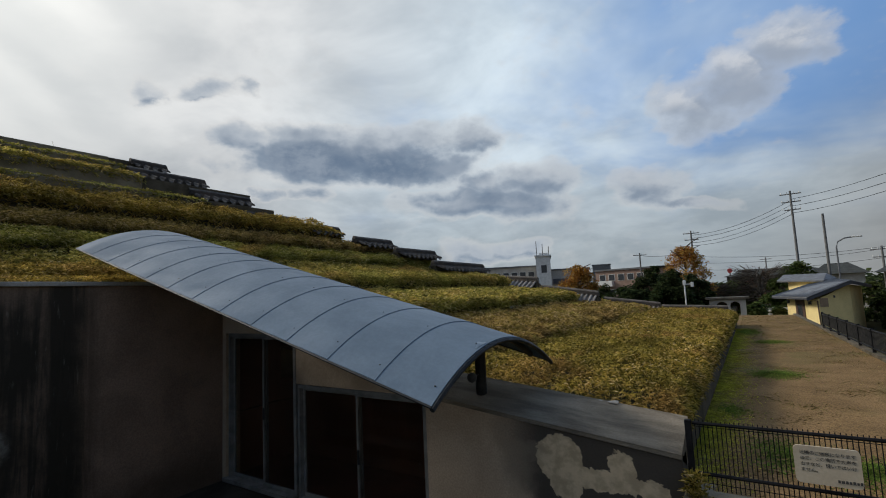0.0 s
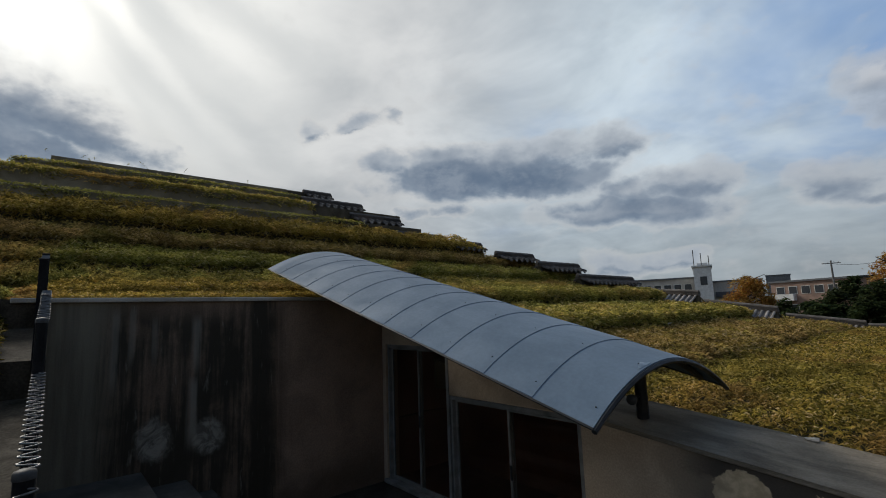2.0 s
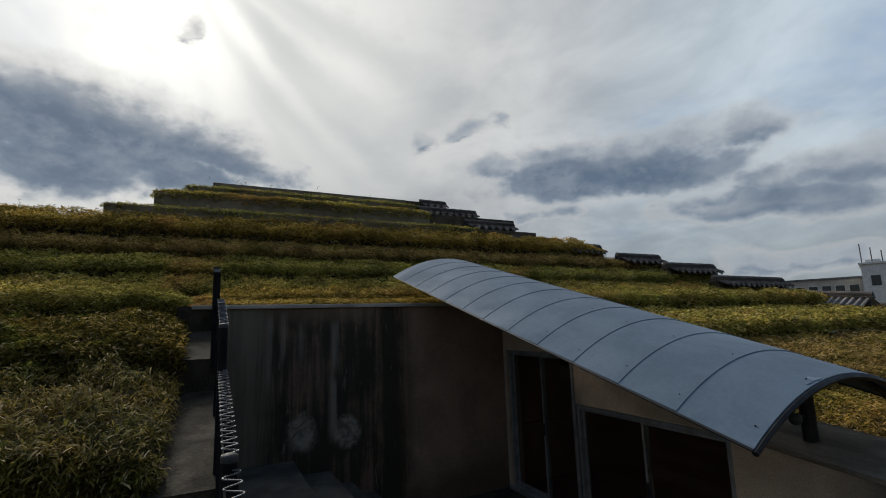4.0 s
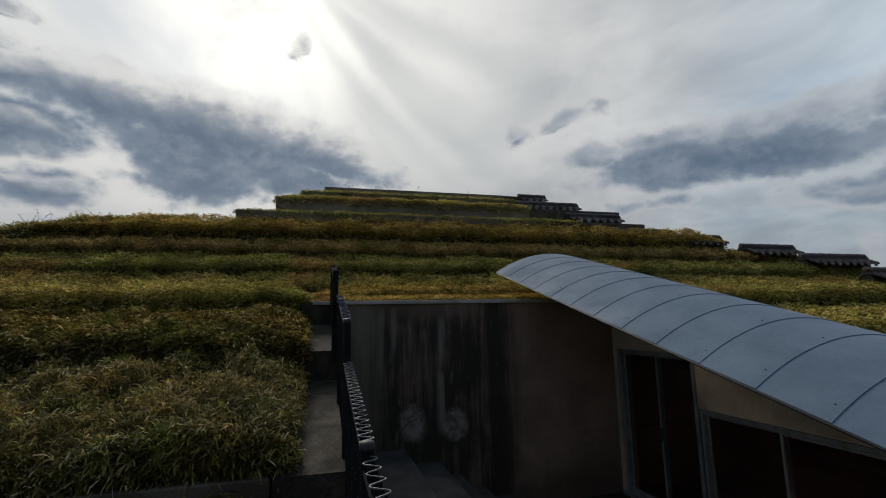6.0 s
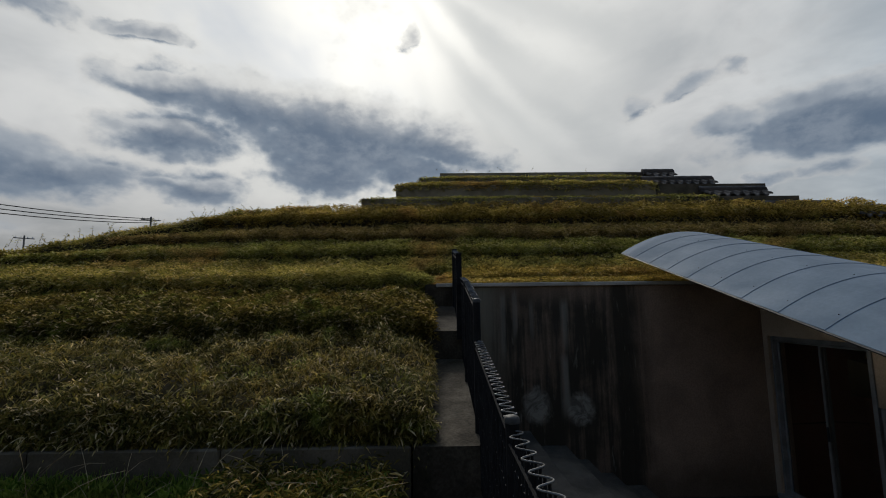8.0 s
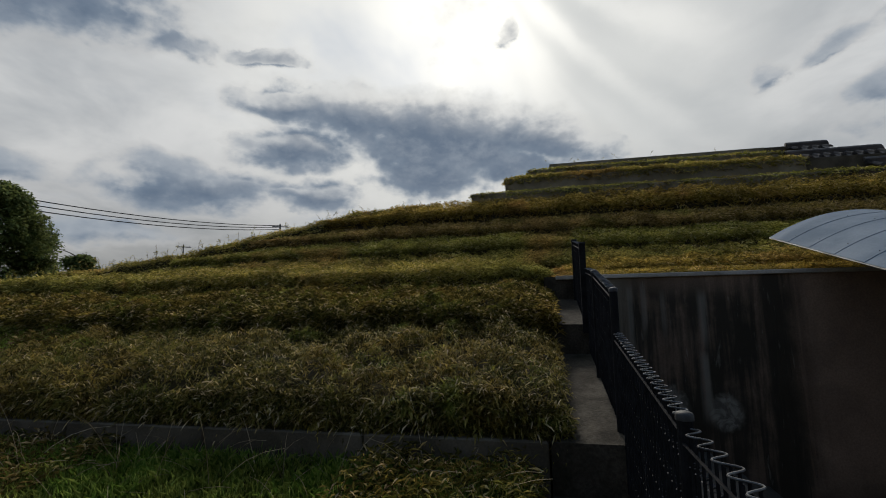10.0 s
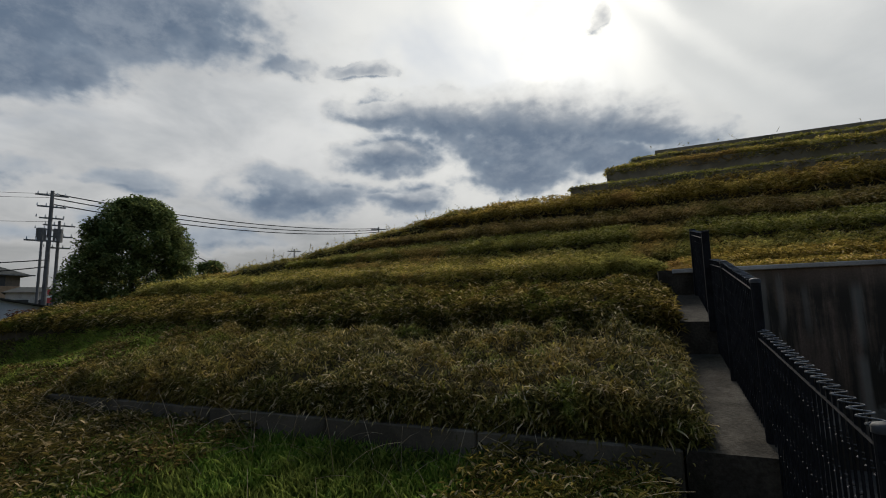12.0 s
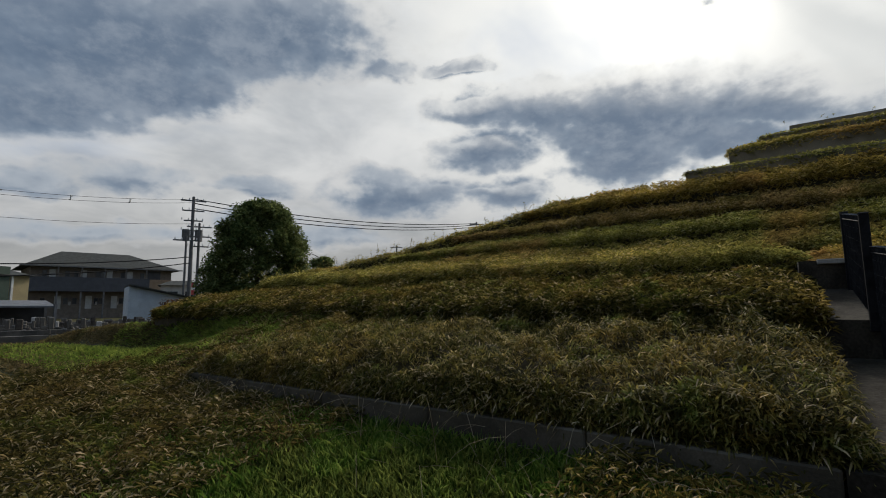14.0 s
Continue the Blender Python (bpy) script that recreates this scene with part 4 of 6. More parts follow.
# ---- doors of the court ----
def sliding_doors(x0, x1, mid, z0, z1, label):
    d = thing("sliding_door", label, "door", group="sliding doors of the court")
    y = COURT_Y1 + 0.05
    f = part("frame", boxed(x0, x0 + 0.038, y - 0.03, y + 0.09, z0, z1, bevel=0.004), ALU, d)
    part("frame", boxed(x1 - 0.038, x1, y - 0.03, y + 0.09, z0, z1, bevel=0.004), ALU, d)
    part("head", boxed(x0 + 0.038, x1 - 0.038, y - 0.03, y + 0.09, z1 - 0.05, z1, bevel=0.004), ALU, d)
    part("sill", boxed(x0 - 0.06, x1 + 0.06, y - 0.10, y + 0.09, z0 - 0.06, z0, bevel=0.004), ALU, d)
    for k, (a, b, dy) in enumerate(((x0 + 0.042, mid + 0.022, 0.045), (mid - 0.022, x1 - 0.042, 0.0))):
        leaf = part("leaf", boxed(a, a + 0.032, y + dy - 0.015, y + dy + 0.02, z0 + 0.005, z1 - 0.055, bevel=0.003), ALU, d)
        part("stile", boxed(b - 0.032, b, y + dy - 0.015, y + dy + 0.02, z0 + 0.005, z1 - 0.055, bevel=0.003), ALU, leaf)
        part("rail", boxed(a + 0.032, b - 0.032, y + dy - 0.015, y + dy + 0.02, z0 + 0.005, z0 + 0.06, bevel=0.003), ALU, leaf)
        part("rail", boxed(a + 0.032, b - 0.032, y + dy - 0.015, y + dy + 0.02, z1 - 0.085, z1 - 0.055, bevel=0.003), ALU, leaf)
        g = part("pane", boxed(a + 0.028, b - 0.028, y + dy, y + dy + 0.006, z0 + 0.055, z1 - 0.08), GLASS, leaf, "dark glass pane")
        g.visible_shadow = False
    part("handle", boxed(mid + 0.0, mid + 0.025, y - 0.035, y - 0.014, (z0 + z1) / 2 - 0.16, (z0 + z1) / 2 + 0.02, bevel=0.004), DARKMETAL, d, "black pull handle")
    return d


sliding_doors(-7.52, -5.90, -6.65, -1.27, 0.95, "tall aluminium sliding glass doors, shut, with dark panes")
sliding_doors(-5.86, -3.63, -4.74, -1.27, 0.25, "wide aluminium sliding glass doors, shut, with dark panes")
INSIDE = material("dim brown interior", [(0.20, 0.085, 0.045), (0.13, 0.06, 0.034)], 1.0, 0.9, bump=0.1)


def build_inside():
    r = tagged(new("room"), "dim brown room behind the court doors", "room", kind="structure")
    y0, y1 = COURT_Y1 + 0.25, COURT_Y1 + 1.5
    part("wall", boxed(-7.7, -5.8, y1, y1 + 0.1, -1.4, 1.05), INSIDE, r)
    part("wall", boxed(-5.8, -3.5, y1, y1 + 0.1, -1.4, 0.28), INSIDE, r)
    part("wall", boxed(-7.8, -7.7, y0, y1, -1.4, 1.05), INSIDE, r)
    part("wall", boxed(-3.62, -3.5, y0, y1, -1.4, 0.18), INSIDE, r)
    part("floor", boxed(-7.7, -3.6, y0 - 0.25, y1, -1.4, -1.335), INSIDE, r)
    part("ceiling", boxed(-7.7, -5.8, y0, y1, 0.96, 1.0), INSIDE, r)
    part("ceiling", boxed(-5.8, -3.94, y0, y1, 0.27, 0.32), INSIDE, r)
    part("ceiling", boxed(-3.94, -3.5, y0, y1, 0.16, 0.19), INSIDE, r)
    part("wall", boxed(-5.86, -5.8, y0, y1, 0.3, 1.05), INSIDE, r)


build_inside()


# ---- panel over the wide doors ----
PANELM = material("tan render panel", [(0.40, 0.30, 0.20), (0.31, 0.23, 0.15)], 2.0, 0.9, bump=0.2)
tagged(finish("wall_panel", boxed(-5.84, -3.62, COURT_Y1 - 0.006, COURT_Y1 + 0.02, 0.275, 1.04), PANELM), "tan rendered panel over the wide doors", "wall", kind="structure")

# ---- canopy details and pipe ----
# edge over the court: darker than its twin, its shade is in the colour
bm = bmesh.new()
tube(bm, [canopy_point(k / 12, -1) + Vector((0, 0.0, -0.012)) for k in range(13)], 0.012, 6)
part("edge_bead", bm, DARKMETAL, CANOPY, "folded edge with its shade put into a dark colour")
bm = bmesh.new()
tube(bm, [canopy_point(k / 12, 1) + Vector((0, 0, -0.012)) for k in range(13)], 0.012, 6)
part("edge_bead", bm, ZINCEDGE, CANOPY)
bm = bmesh.new()
tube(bm, [canopy_point(0, -1 + 2 * k / 20) + Vector((0.004, 0, -0.03)) for k in range(21)], 0.022, 6)
part("end_trim", bm, DARKMETAL, CANOPY, "dark end trim")
for s in (0.03, 0.5, 0.97):
    bm = bmesh.new()
    tube(bm, [canopy_point(s, -0.9 + 1.8 * k / 16) + Vector((0, 0, -0.05)) for k in range(17)], 0.03, 6)
    part("rib", bm, DARKMETAL, CANOPY, "dark supporting rib")
rng = random.Random(4)
for k in range(12):
    for a in (-0.86, -0.3, 0.3, 0.86):
        p = canopy_point((k + 0.12) / 12, a + rng.uniform(-0.03, 0.03))
        bm = bmesh.new()
        bmesh.ops.create_icosphere(bm, subdivisions=1, radius=0.0075, matrix=Matrix.Translation(p + Vector((0, 0, 0.004))))
        part("screw", bm, DARKMETAL, CANOPY)
# highlight at the bend of the sheet, painted as a small pale patch
BENDLIGHT = material("zinc bend highlight", [(0.26, 0.31, 0.35), (0.12, 0.165, 0.21)], 9.0, 0.5, metal=0.4, bump=0.1)
bm = bmesh.new()
rim = []
for k in range(18):
    q = 2 * math.pi * k / 18
    r = 1 + 0.3 * math.sin(3 * q + 1) + 0.2 * rng.uniform(-1, 1)
    rim.append(bm.verts.new(canopy_point(0.006 + 0.0045 * r * math.cos(q), -0.31 + 0.06 * r * math.sin(q)) + Vector((0, 0, 0.003))))
hub = bm.verts.new(canopy_point(0.006, -0.31) + Vector((0, 0, 0.004)))
for k in range(18):
    bm.faces.new((hub, rim[k], rim[(k + 1) % 18]))
part("scuff", bm, BENDLIGHT, CANOPY, "highlight of the bent sheet, painted as a pale patch")
pipe = thing("drain_pipe", "short black pipe standing on the coping under the canopy", "pipe")
bm = bmesh.new()
tube(bm, [(-3.02, 4.72, 0.22), (-3.02, 4.72, 0.82)], 0.062, 14)
part("tube", bm, DARKMETAL, pipe)
bm = bmesh.new()
tube(bm, [(-3.02, 4.72, 0.22), (-3.02, 4.72, 0.26)], 0.075, 14)
part("collar", bm, DARKMETAL, pipe)
lamp = thing("floodlight", "small grey spotlight tucked under the canopy", "lamp")
bm = bmesh.new()
bmesh.ops.create_uvsphere(bm, u_segments=14, v_segments=8, radius=0.055, matrix=Matrix.Translation((-3.02, 4.52, 0.5)))
part("head", bm, ZINCEDGE, lamp, smooth=True)
bm = bmesh.new()
tube(bm, [(-3.02, 4.55, 0.5), (-3.02, 4.66, 0.52)], 0.015, 6)
part("arm", bm, DARKMETAL, lamp)


# ---- wire fence beside the steps ----
CROSSW = material("scuffed black wire", [(0.03, 0.03, 0.031), (0.012, 0.012, 0.013)], 20.0, 0.75, metal=0.0, bump=0.05)


CAPM = material("worn cap", [(0.03, 0.03, 0.03), (0.014, 0.014, 0.014)], 14.0, 0.65, metal=0.0, bump=0.05)


def wire_panel(parent, x0, x1, za, zb, base, y=-0.13, wave=0.075):
    """Upright wires in two layers held by waved cross wires; za and zb: top at x0 and x1."""
    n = int(abs(x1 - x0) / 0.032)
    for k in range(n + 1):
        bm = bmesh.new()
        t = k / n
        x, z = x0 + (x1 - x0) * t, za + (zb - za) * t
        yy = y + (0.014 if k % 2 else -0.014)
        tube(bm, [(x, yy, base(x) + 0.04), (x, yy, z)], 0.0052, 4, cap=False)
        part("upright_wire", bm, FENCE, parent)
    rows = max(3, int((za - base(x0)) / 0.11))
    bm = bmesh.new()
    for r in range(1, rows):
        m = n * 4
        pts = []
        for k in range(m + 1):
            t = k / m
            x, top = x0 + (x1 - x0) * t, za + (zb - za) * t
            b = base(x) + 0.05
            pts.append((x, y + 0.018 * math.sin(math.pi * 2 * k / 8), b + (top - b) * r / rows))
        tube(bm, pts, 0.003, 3, cap=False)
    tagged(part("cross_wire", bm, CROSSW, parent, "waved cross wires"), kind="stuff")
    bm = bmesh.new()
    m = n * 8
    pts = [(x0 + (x1 - x0) * k / m, y + 0.031 * math.sin(math.pi * 2 * (k / m) * abs(x1 - x0) / wave), za + (zb - za) * k / m + 0.004) for k in range(m + 1)]
    tube(bm, pts, 0.0036, 6)
    part("wave_wire", bm, GALV, parent, "shiny waved top wire")
    bm = bmesh.new()
    tube(bm, [(x0, y - 0.02, za - 0.05), (x1, y - 0.02, zb - 0.05)], 0.006, 5)
    part("top_wire", bm, FENCE, parent)


def side_top(x):
    if x > -3.94:
        return -0.22 + (-1.0 - x) * 0.116
    if x > -6.28:
        return 0.462 + (-3.94 - x) * 0.15
    if x > COURT_X0:
        return 1.148 + (-6.28 - x) * 0.22
    return 1.79


fence = thing("wire_fence", "black wire mesh fence with waved wires, stepping up beside the court", "fence")
for x, z in ((-1.3, 0.92), (-2.52, 0.97), (-4.16, 1.485), (-5.4, 1.70)):
    bm = bmesh.new()
    tube(bm, [(x, -0.135, side_top(x) - 0.1), (x, -0.135, z)], 0.029, 14)
    p = part("post", bm, FENCE, fence, smooth=False)
    bm = bmesh.new()
    rings = [[bm.verts.new((x + 0.0325 * math.cos(radians(e)) * math.cos(2 * math.pi * q / 14), -0.135 + 0.0325 * math.cos(radians(e)) * math.sin(2 * math.pi * q / 14), z - 0.02 * (e == -1) + 0.013 * math.sin(radians(max(e, 0))))) for q in range(14)] for e in (-1, 0, 30, 60, 82)]
    for lo, hi in zip(rings, rings[1:]):
        for q in range(14):
            bm.faces.new((lo[q], lo[(q + 1) % 14], hi[(q + 1) % 14], hi[q]))
    bm.faces.new(rings[-1])
    part("cap", bm, CAPM, p, "worn dark domed cap", smooth=True)
for x, z in ((-7.6, 2.295), (-6.24, 2.08)):
    p = part("post", boxed(x - 0.03, x + 0.03, -0.205, -0.135, 1.05, z, bevel=0.006), FENCE, fence)
    part("cap", boxed(x - 0.034, x + 0.034, -0.209, -0.131, z + 0.002, z + 0.016, bevel=0.005), CAPM, p, "worn dark flat cap")
wire_panel(fence, -7.56, -6.28, 2.28, 2.075, side_top, y=-0.17)
wire_panel(fence, -2.5, -1.3, 0.92, 0.90, side_top, wave=0.125)
wire_panel(fence, -4.13, -2.55, 1.17, 0.955, side_top)
wire_panel(fence, -5.38, -4.19, 1.69, 1.475, side_top)
wire_panel(fence, -6.2, -5.42, 1.785, 1.70, side_top)

# ---- low fence with the notice ----
low = thing("low_fence", "low black welded mesh fence across the turf path", "fence")
for x in (-0.93, 0.62, 2.12):
    part("post", boxed(x - 0.024, x + 0.024, 4.42, 4.468, -0.4, 0.29, bevel=0.004), FENCE, low)
for z in (0.268, -0.128):
    bm = bmesh.new()
    tube(bm, [(-0.9, 4.445, z), (2.12, 4.445, z)], 0.014, 6)
    part("rail", bm, FENCE, low)
for x0, x1 in ((-0.9, 0.59), (0.65, 2.09)):
    for k in range(int((x1 - x0) / 0.031)):
        x = x0 + 0.02 + k * 0.031
        bm = bmesh.new()
        tube(bm, [(x, 4.45, -0.25), (x, 4.45, 0.295)], 0.0035, 4, cap=False)
        part("upright_wire", bm, FENCE, low)
    for z in (0.24, -0.2):
        bm = bmesh.new()
        tube(bm, [(x0, 4.453, z), (x1, 4.453, z)], 0.003, 4, cap=False)
        part("cross_wire", bm, FENCE, low)
tagged(finish("fence_kerb", boxed(-0.98, 2.2, 4.36, 4.5, -0.6, -0.27, bevel=0.01), CONCRETE), "pale concrete kerb under the low fence", "kerb", kind="structure")
SIGNW = material("faded sign board", [(0.52, 0.435, 0.32), (0.46, 0.38, 0.275), (0.40, 0.33, 0.24)], 4.0, 0.6, bump=0.05, speckle=0.1)
INK = material("faded ink", [(0.05, 0.045, 0.04), (0.075, 0.07, 0.06)], 8.0, 0.8, bump=0)
notice = thing("notice_board", "cream notice board with faded rows of characters on the fence", "sign")
rad, w, h = 0.03, 0.19, 0.132
pts = []
for cx, cz, a0 in ((w - rad, h - rad, 0), (-w + rad, h - rad, 90), (-w + rad, -h + rad, 180), (w - rad, -h + rad, 270)):
    pts += [(-0.05 + cx + rad * math.cos(radians(a0 + t)), 0.06 + cz + rad * math.sin(radians(a0 + t))) for t in (0, 30, 60, 90)]
part("board", prism(bmesh.new(), pts, "y", 4.405, 4.42), SIGNW, notice)
for row, words in enumerate(("近隣のご迷惑になります", "ので、この場所で大声を", "出すなど、騒いではいけ", "ません。")):
    cu = bpy.data.curves.new("lettering", "FONT")
    cu.body, cu.size, cu.extrude = words, 0.029, 0.0008
    cu.materials.append(INK)
    o = new("lettering", cu)
    o.parent = notice
    o.matrix_basis = pose(-0.205, 4.4035, 0.135 - row * 0.04, 90, 0, 0)
rng = random.Random(11)
x = 0.0
while x < 0.125:
    wd = rng.uniform(0.012, 0.017)
    part("ink_bar", boxed(x, x + wd, 4.402, 4.405, -0.042, -0.024 + rng.uniform(-0.004, 0.004)), INK, notice)
    x += wd + 0.006


# ---- tiled wall tops ----
TILEPALE = material("pale roof tile", [(0.125, 0.112, 0.098), (0.07, 0.062, 0.055), (0.11, 0.08, 0.062)], 3.0, 0.85, bump=0.3, random_by="object")
TILEGREY = material("weathered grey roof tile", [(0.30, 0.275, 0.245), (0.19, 0.175, 0.155), (0.22, 0.17, 0.14)], 3.0, 0.85, bump=0.3, random_by="object")
RIDGE = material("ridge tile", [(0.13, 0.112, 0.095), (0.07, 0.06, 0.05)], 4.0, 0.75, bump=0.3)


def tile_mesh(r, run, drop, mat):
    """A half round cover tile running down the slope, closed by its end disc."""
    bm = bmesh.new()
    n = 7
    a = [[bm.verts.new((x, r * math.cos(math.pi * k / n), r * math.sin(math.pi * k / n) + z)) for k in range(n + 1)] for x, z in ((0.0, 0.10), (run, 0.10 - drop))]
    for k in range(n):
        bm.faces.new((a[0][k], a[0][k + 1], a[1][k + 1], a[1][k]))
    bm.faces.new(a[1])
    bmesh.ops.recalc_face_normals(bm, faces=bm.faces)
    me = bpy.data.meshes.new("tile")
    bm.to_mesh(me)
    bm.free()
    me.materials.append(mat)
    return me


def pan_mesh(half, run, drop, mat):
    """A hollow pan tile with a turned-down lip."""
    bm = bmesh.new()
    n = 5
    a = [[bm.verts.new((x, half * (2 * k / n - 1), z + 0.04 * ((2 * k / n - 1) ** 2))) for k in range(n + 1)] for x, z in ((0.0, 0.08), (run + 0.03, 0.07 - drop), (run + 0.03, 0.03 - drop))]
    for r in range(2):
        for k in range(n):
            bm.faces.new((a[r][k], a[r][k + 1], a[r + 1][k + 1], a[r + 1][k]))
    me = bpy.data.meshes.new("pan_tile")
    bm.to_mesh(me)
    bm.free()
    me.materials.append(mat)
    return me


STEEP = (tile_mesh(0.066, 0.34, 0.14, TILE), pan_mesh(0.066, 0.34, 0.14, TILEPALE), 0.235)
BROAD = (tile_mesh(0.042, 0.52, 0.24, TILEGREY), pan_mesh(0.05, 0.52, 0.24, TILEPALE), 0.165)


def tiled_top(x0, y0, z0, x1, y1, z1):
    """A tile-capped wall that closes the end of a terrace; its ridge falls from the first point to the second."""
    run = math.hypot(x1 - x0, y1 - y0)
    cover, pan, pitch = BROAD if y0 == y1 else STEEP
    t = thing("tiled_wall_top", "wall end capped with a dark ridge over rows of grey roof tiles", "tiled wall", (x0, y0, z0), group="stepped tiled wall tops", turn=math.degrees(math.atan2(y1 - y0, x1 - x0)) - 90)
    slope = (z1 - z0) / run
    for half, dz0, dz1 in ((0.085, -0.07, -0.035), (0.105, -0.115, -0.078), (0.125, -0.165, -0.123)):
        bm = bmesh.new()
        vs = [bm.verts.new((xx, yy, zz + dz)) for yy, zz in ((0, 0), (run, z1 - z0)) for xx, dz in ((-half, dz0), (half, dz0), (half, dz1), (-half, dz1))]
        for q in ((0, 1, 2, 3), (7, 6, 5, 4), (0, 4, 5, 1), (1, 5, 6, 2), (2, 6, 7, 3), (3, 7, 4, 0)):
            bm.faces.new([vs[i] for i in q])
        bmesh.ops.recalc_face_normals(bm, faces=bm.faces)
        part("ridge_course", bm, TILE, t)
    n = max(2, round(run / 0.33))
    for k in range(n):
        ya, yb = run * k / n, run * (k + 1) / n
        bm = bmesh.new()
        tube(bm, [(0, ya - 0.015, slope * ya - 0.026), (0, yb - 0.008, slope * yb - 0.034)], 0.06, 9)
        part("ridge_tile", bm, RIDGE, t)
    bm = prism(bmesh.new(), [(-0.16, -0.95), (0.16, -0.95), (0.16, -0.36), (0.05, -0.12), (-0.05, -0.12), (-0.16, -0.36)], "y", 0.02, run - 0.02)
    for v in bm.verts:
        v.co.z += slope * v.co.y
    part("wall", bm, KERB, t)
    n = max(2, int(run / pitch))
    for k in range(n):
        y = (k + 0.5) * run / n
        z = slope * y - 0.26
        for me, name, dy in ((cover, "tile", 0.0), (pan, "pan_tile", 0.5 * run / n)):
            if name == "pan_tile" and k == n - 1:
                continue
            for turn in (0, 180) if name == "tile" else (0,):
                o = new(name, me)
                o.parent = t
                o.matrix_basis = pose(0.06 if turn == 0 else -0.06, y + dy, z + slope * dy, 0, 0, turn)


# the ends of the terraces, from the top of the hill down
for row in ((-15.2, 6.25, 5.78, -15.2, 7.25, 5.78), (-14.2, 5.75, 5.26, -14.2, 7.9, 5.26), (-13.2, 6.9, 4.68, -13.2, 8.76, 4.68), (-12.3, 8.0, 4.05, -12.3, 9.9, 4.05),
            (-11.85, 9.7, 3.83, -11.85, 11.2, 3.83), (-11.05, 11.1, 3.44, -11.05, 12.95, 3.44), (-10.25, 12.2, 3.07, -10.25, 14.5, 3.07),
            (-9.42, 13.2, 2.60, -9.42, 16.7, 2.58), (-9.3, 17.0, 2.15, -7.2, 17.0, 1.94), (-7.67, 18.6, 1.65, -5.4, 18.6, 1.30), (-5.65, 20.4, 1.04, -3.5, 20.4, 0.74), (-3.75, 22.42, 0.57, -1.3, 22.42, 0.47)):
    tiled_top(*row)

# litter on the coping and against the bed
PAPER = material("white plastic scrap", [(0.42, 0.39, 0.34), (0.25, 0.22, 0.18)], 8.0, 0.6, bump=0.2)
for x, y, z, s in ((-1.66, 5.02, 0.245, 0.042), (-1.80, 5.03, 0.25, 0.022), (-2.12, 5.03, 0.285, 0.02)):
    bm = bmesh.new()
    bmesh.ops.create_icosphere(bm, subdivisions=2, radius=s)
    for v in bm.verts:
        v.co = Vector((v.co.x * 1.5, v.co.y * 0.8, v.co.z * 0.5)) * (1 + 0.5 * noise.noise(v.co * 40))
    tagged(finish("litter", bm, PAPER, loc=(x, y, z)), "crumpled white scrap lying on the coping", "litter", group="scraps of litter")


# ---- bank beside the hill: rough grass ----
def tufts(name, spots, density, leaf, width, mat, seed, label, lo=20, hi=85, droop=0.6, lift=0.0, category="grass", soft=""):
    """Grass over the ground inside rectangles (x0, x1, y0, y1), thinning unevenly."""
    rng = np.random.default_rng(seed)
    Vs, Fs, n0 = [], [], 0
    for x0, x1, y0, y1 in spots:
        n = int(density * abs(x1 - x0) * abs(y1 - y0))
        px, py = rng.uniform(x0, x1, n), rng.uniform(y0, y1, n)
        if soft == "x":
            px = x0 + (x1 - x0) * rng.beta(1.0, 4.8, n)
        elif soft == "xy":
            px, py = rng.normal((x0 + x1) / 2, (x1 - x0) / 4, n), rng.normal((y0 + y1) / 2, (y1 - y0) / 4, n)
        keep = rng.random(n) < 0.85 + 0.35 * lumps(px * 1.2, py * 1.2, seed)
        inside = (px > COURT_X0) & (px < COURT_X1 + 0.2) & (py > -0.62) & (py < COURT_Y1 + 0.3)
        keep &= ~inside
        px, py = px[keep], py[keep]
        pz = ground_z(px, py) + lift * (0.7 + 0.6 * np.abs(lumps(px * 2, py * 2, seed + 1))) * rng.random(len(px)) ** 0.5
        V, F = blades(rng, px, py, pz, leaf, width, lo, hi, droop)
        Vs.append(V)
        Fs.append(F + n0)
        n0 += len(V)
    ob = from_arrays(name, np.concatenate(Vs), np.concatenate(Fs), mat)
    return tagged(ob, label, category, kind="stuff")


tufts("grass", [(-3.9, -0.9, -4.6, -0.75), (-3.9, -2.2, -5.4, -4.6)], 4400, 0.18, 0.005, GRASS, 31, "lush green grass at the foot of the kerb", lo=50, hi=89, lift=0.05)
tufts("grass", [(-9.5, -3.2, -15.5, -9.0)], 900, 0.15, 0.010, MOSSGREEN, 32, "green grass on the bank past the kerb", lift=0.08)
tufts("grass", [(-6.3, -4.1, -12.5, -7.3)], 2200, 0.12, 0.009, MOSSGREEN, 43, "bright green grass on the slope past the kerb", lo=30, hi=85, lift=0.14)
tufts("scrub", [(-4.2, -0.8, -9.6, -4.0), (-6.4, -4.0, -9.6, -7.2)], 3400, 0.085, 0.0125, SCRUBLEAF, 33, "brownish low bamboo grass and weeds on the bank", lo=-20, hi=65, lift=0.2, category="ground cover")
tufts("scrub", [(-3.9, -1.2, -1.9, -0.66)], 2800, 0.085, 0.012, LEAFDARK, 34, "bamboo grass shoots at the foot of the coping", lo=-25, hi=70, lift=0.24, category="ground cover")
tufts("scrub", [(-3.9, -1.3, -2.0, -0.66)], 110, 0.08, 0.011, STRAWLEAF, 44, "straw-pale dead leaves at the foot of the coping", lo=-25, hi=60, lift=0.24, category="ground cover")
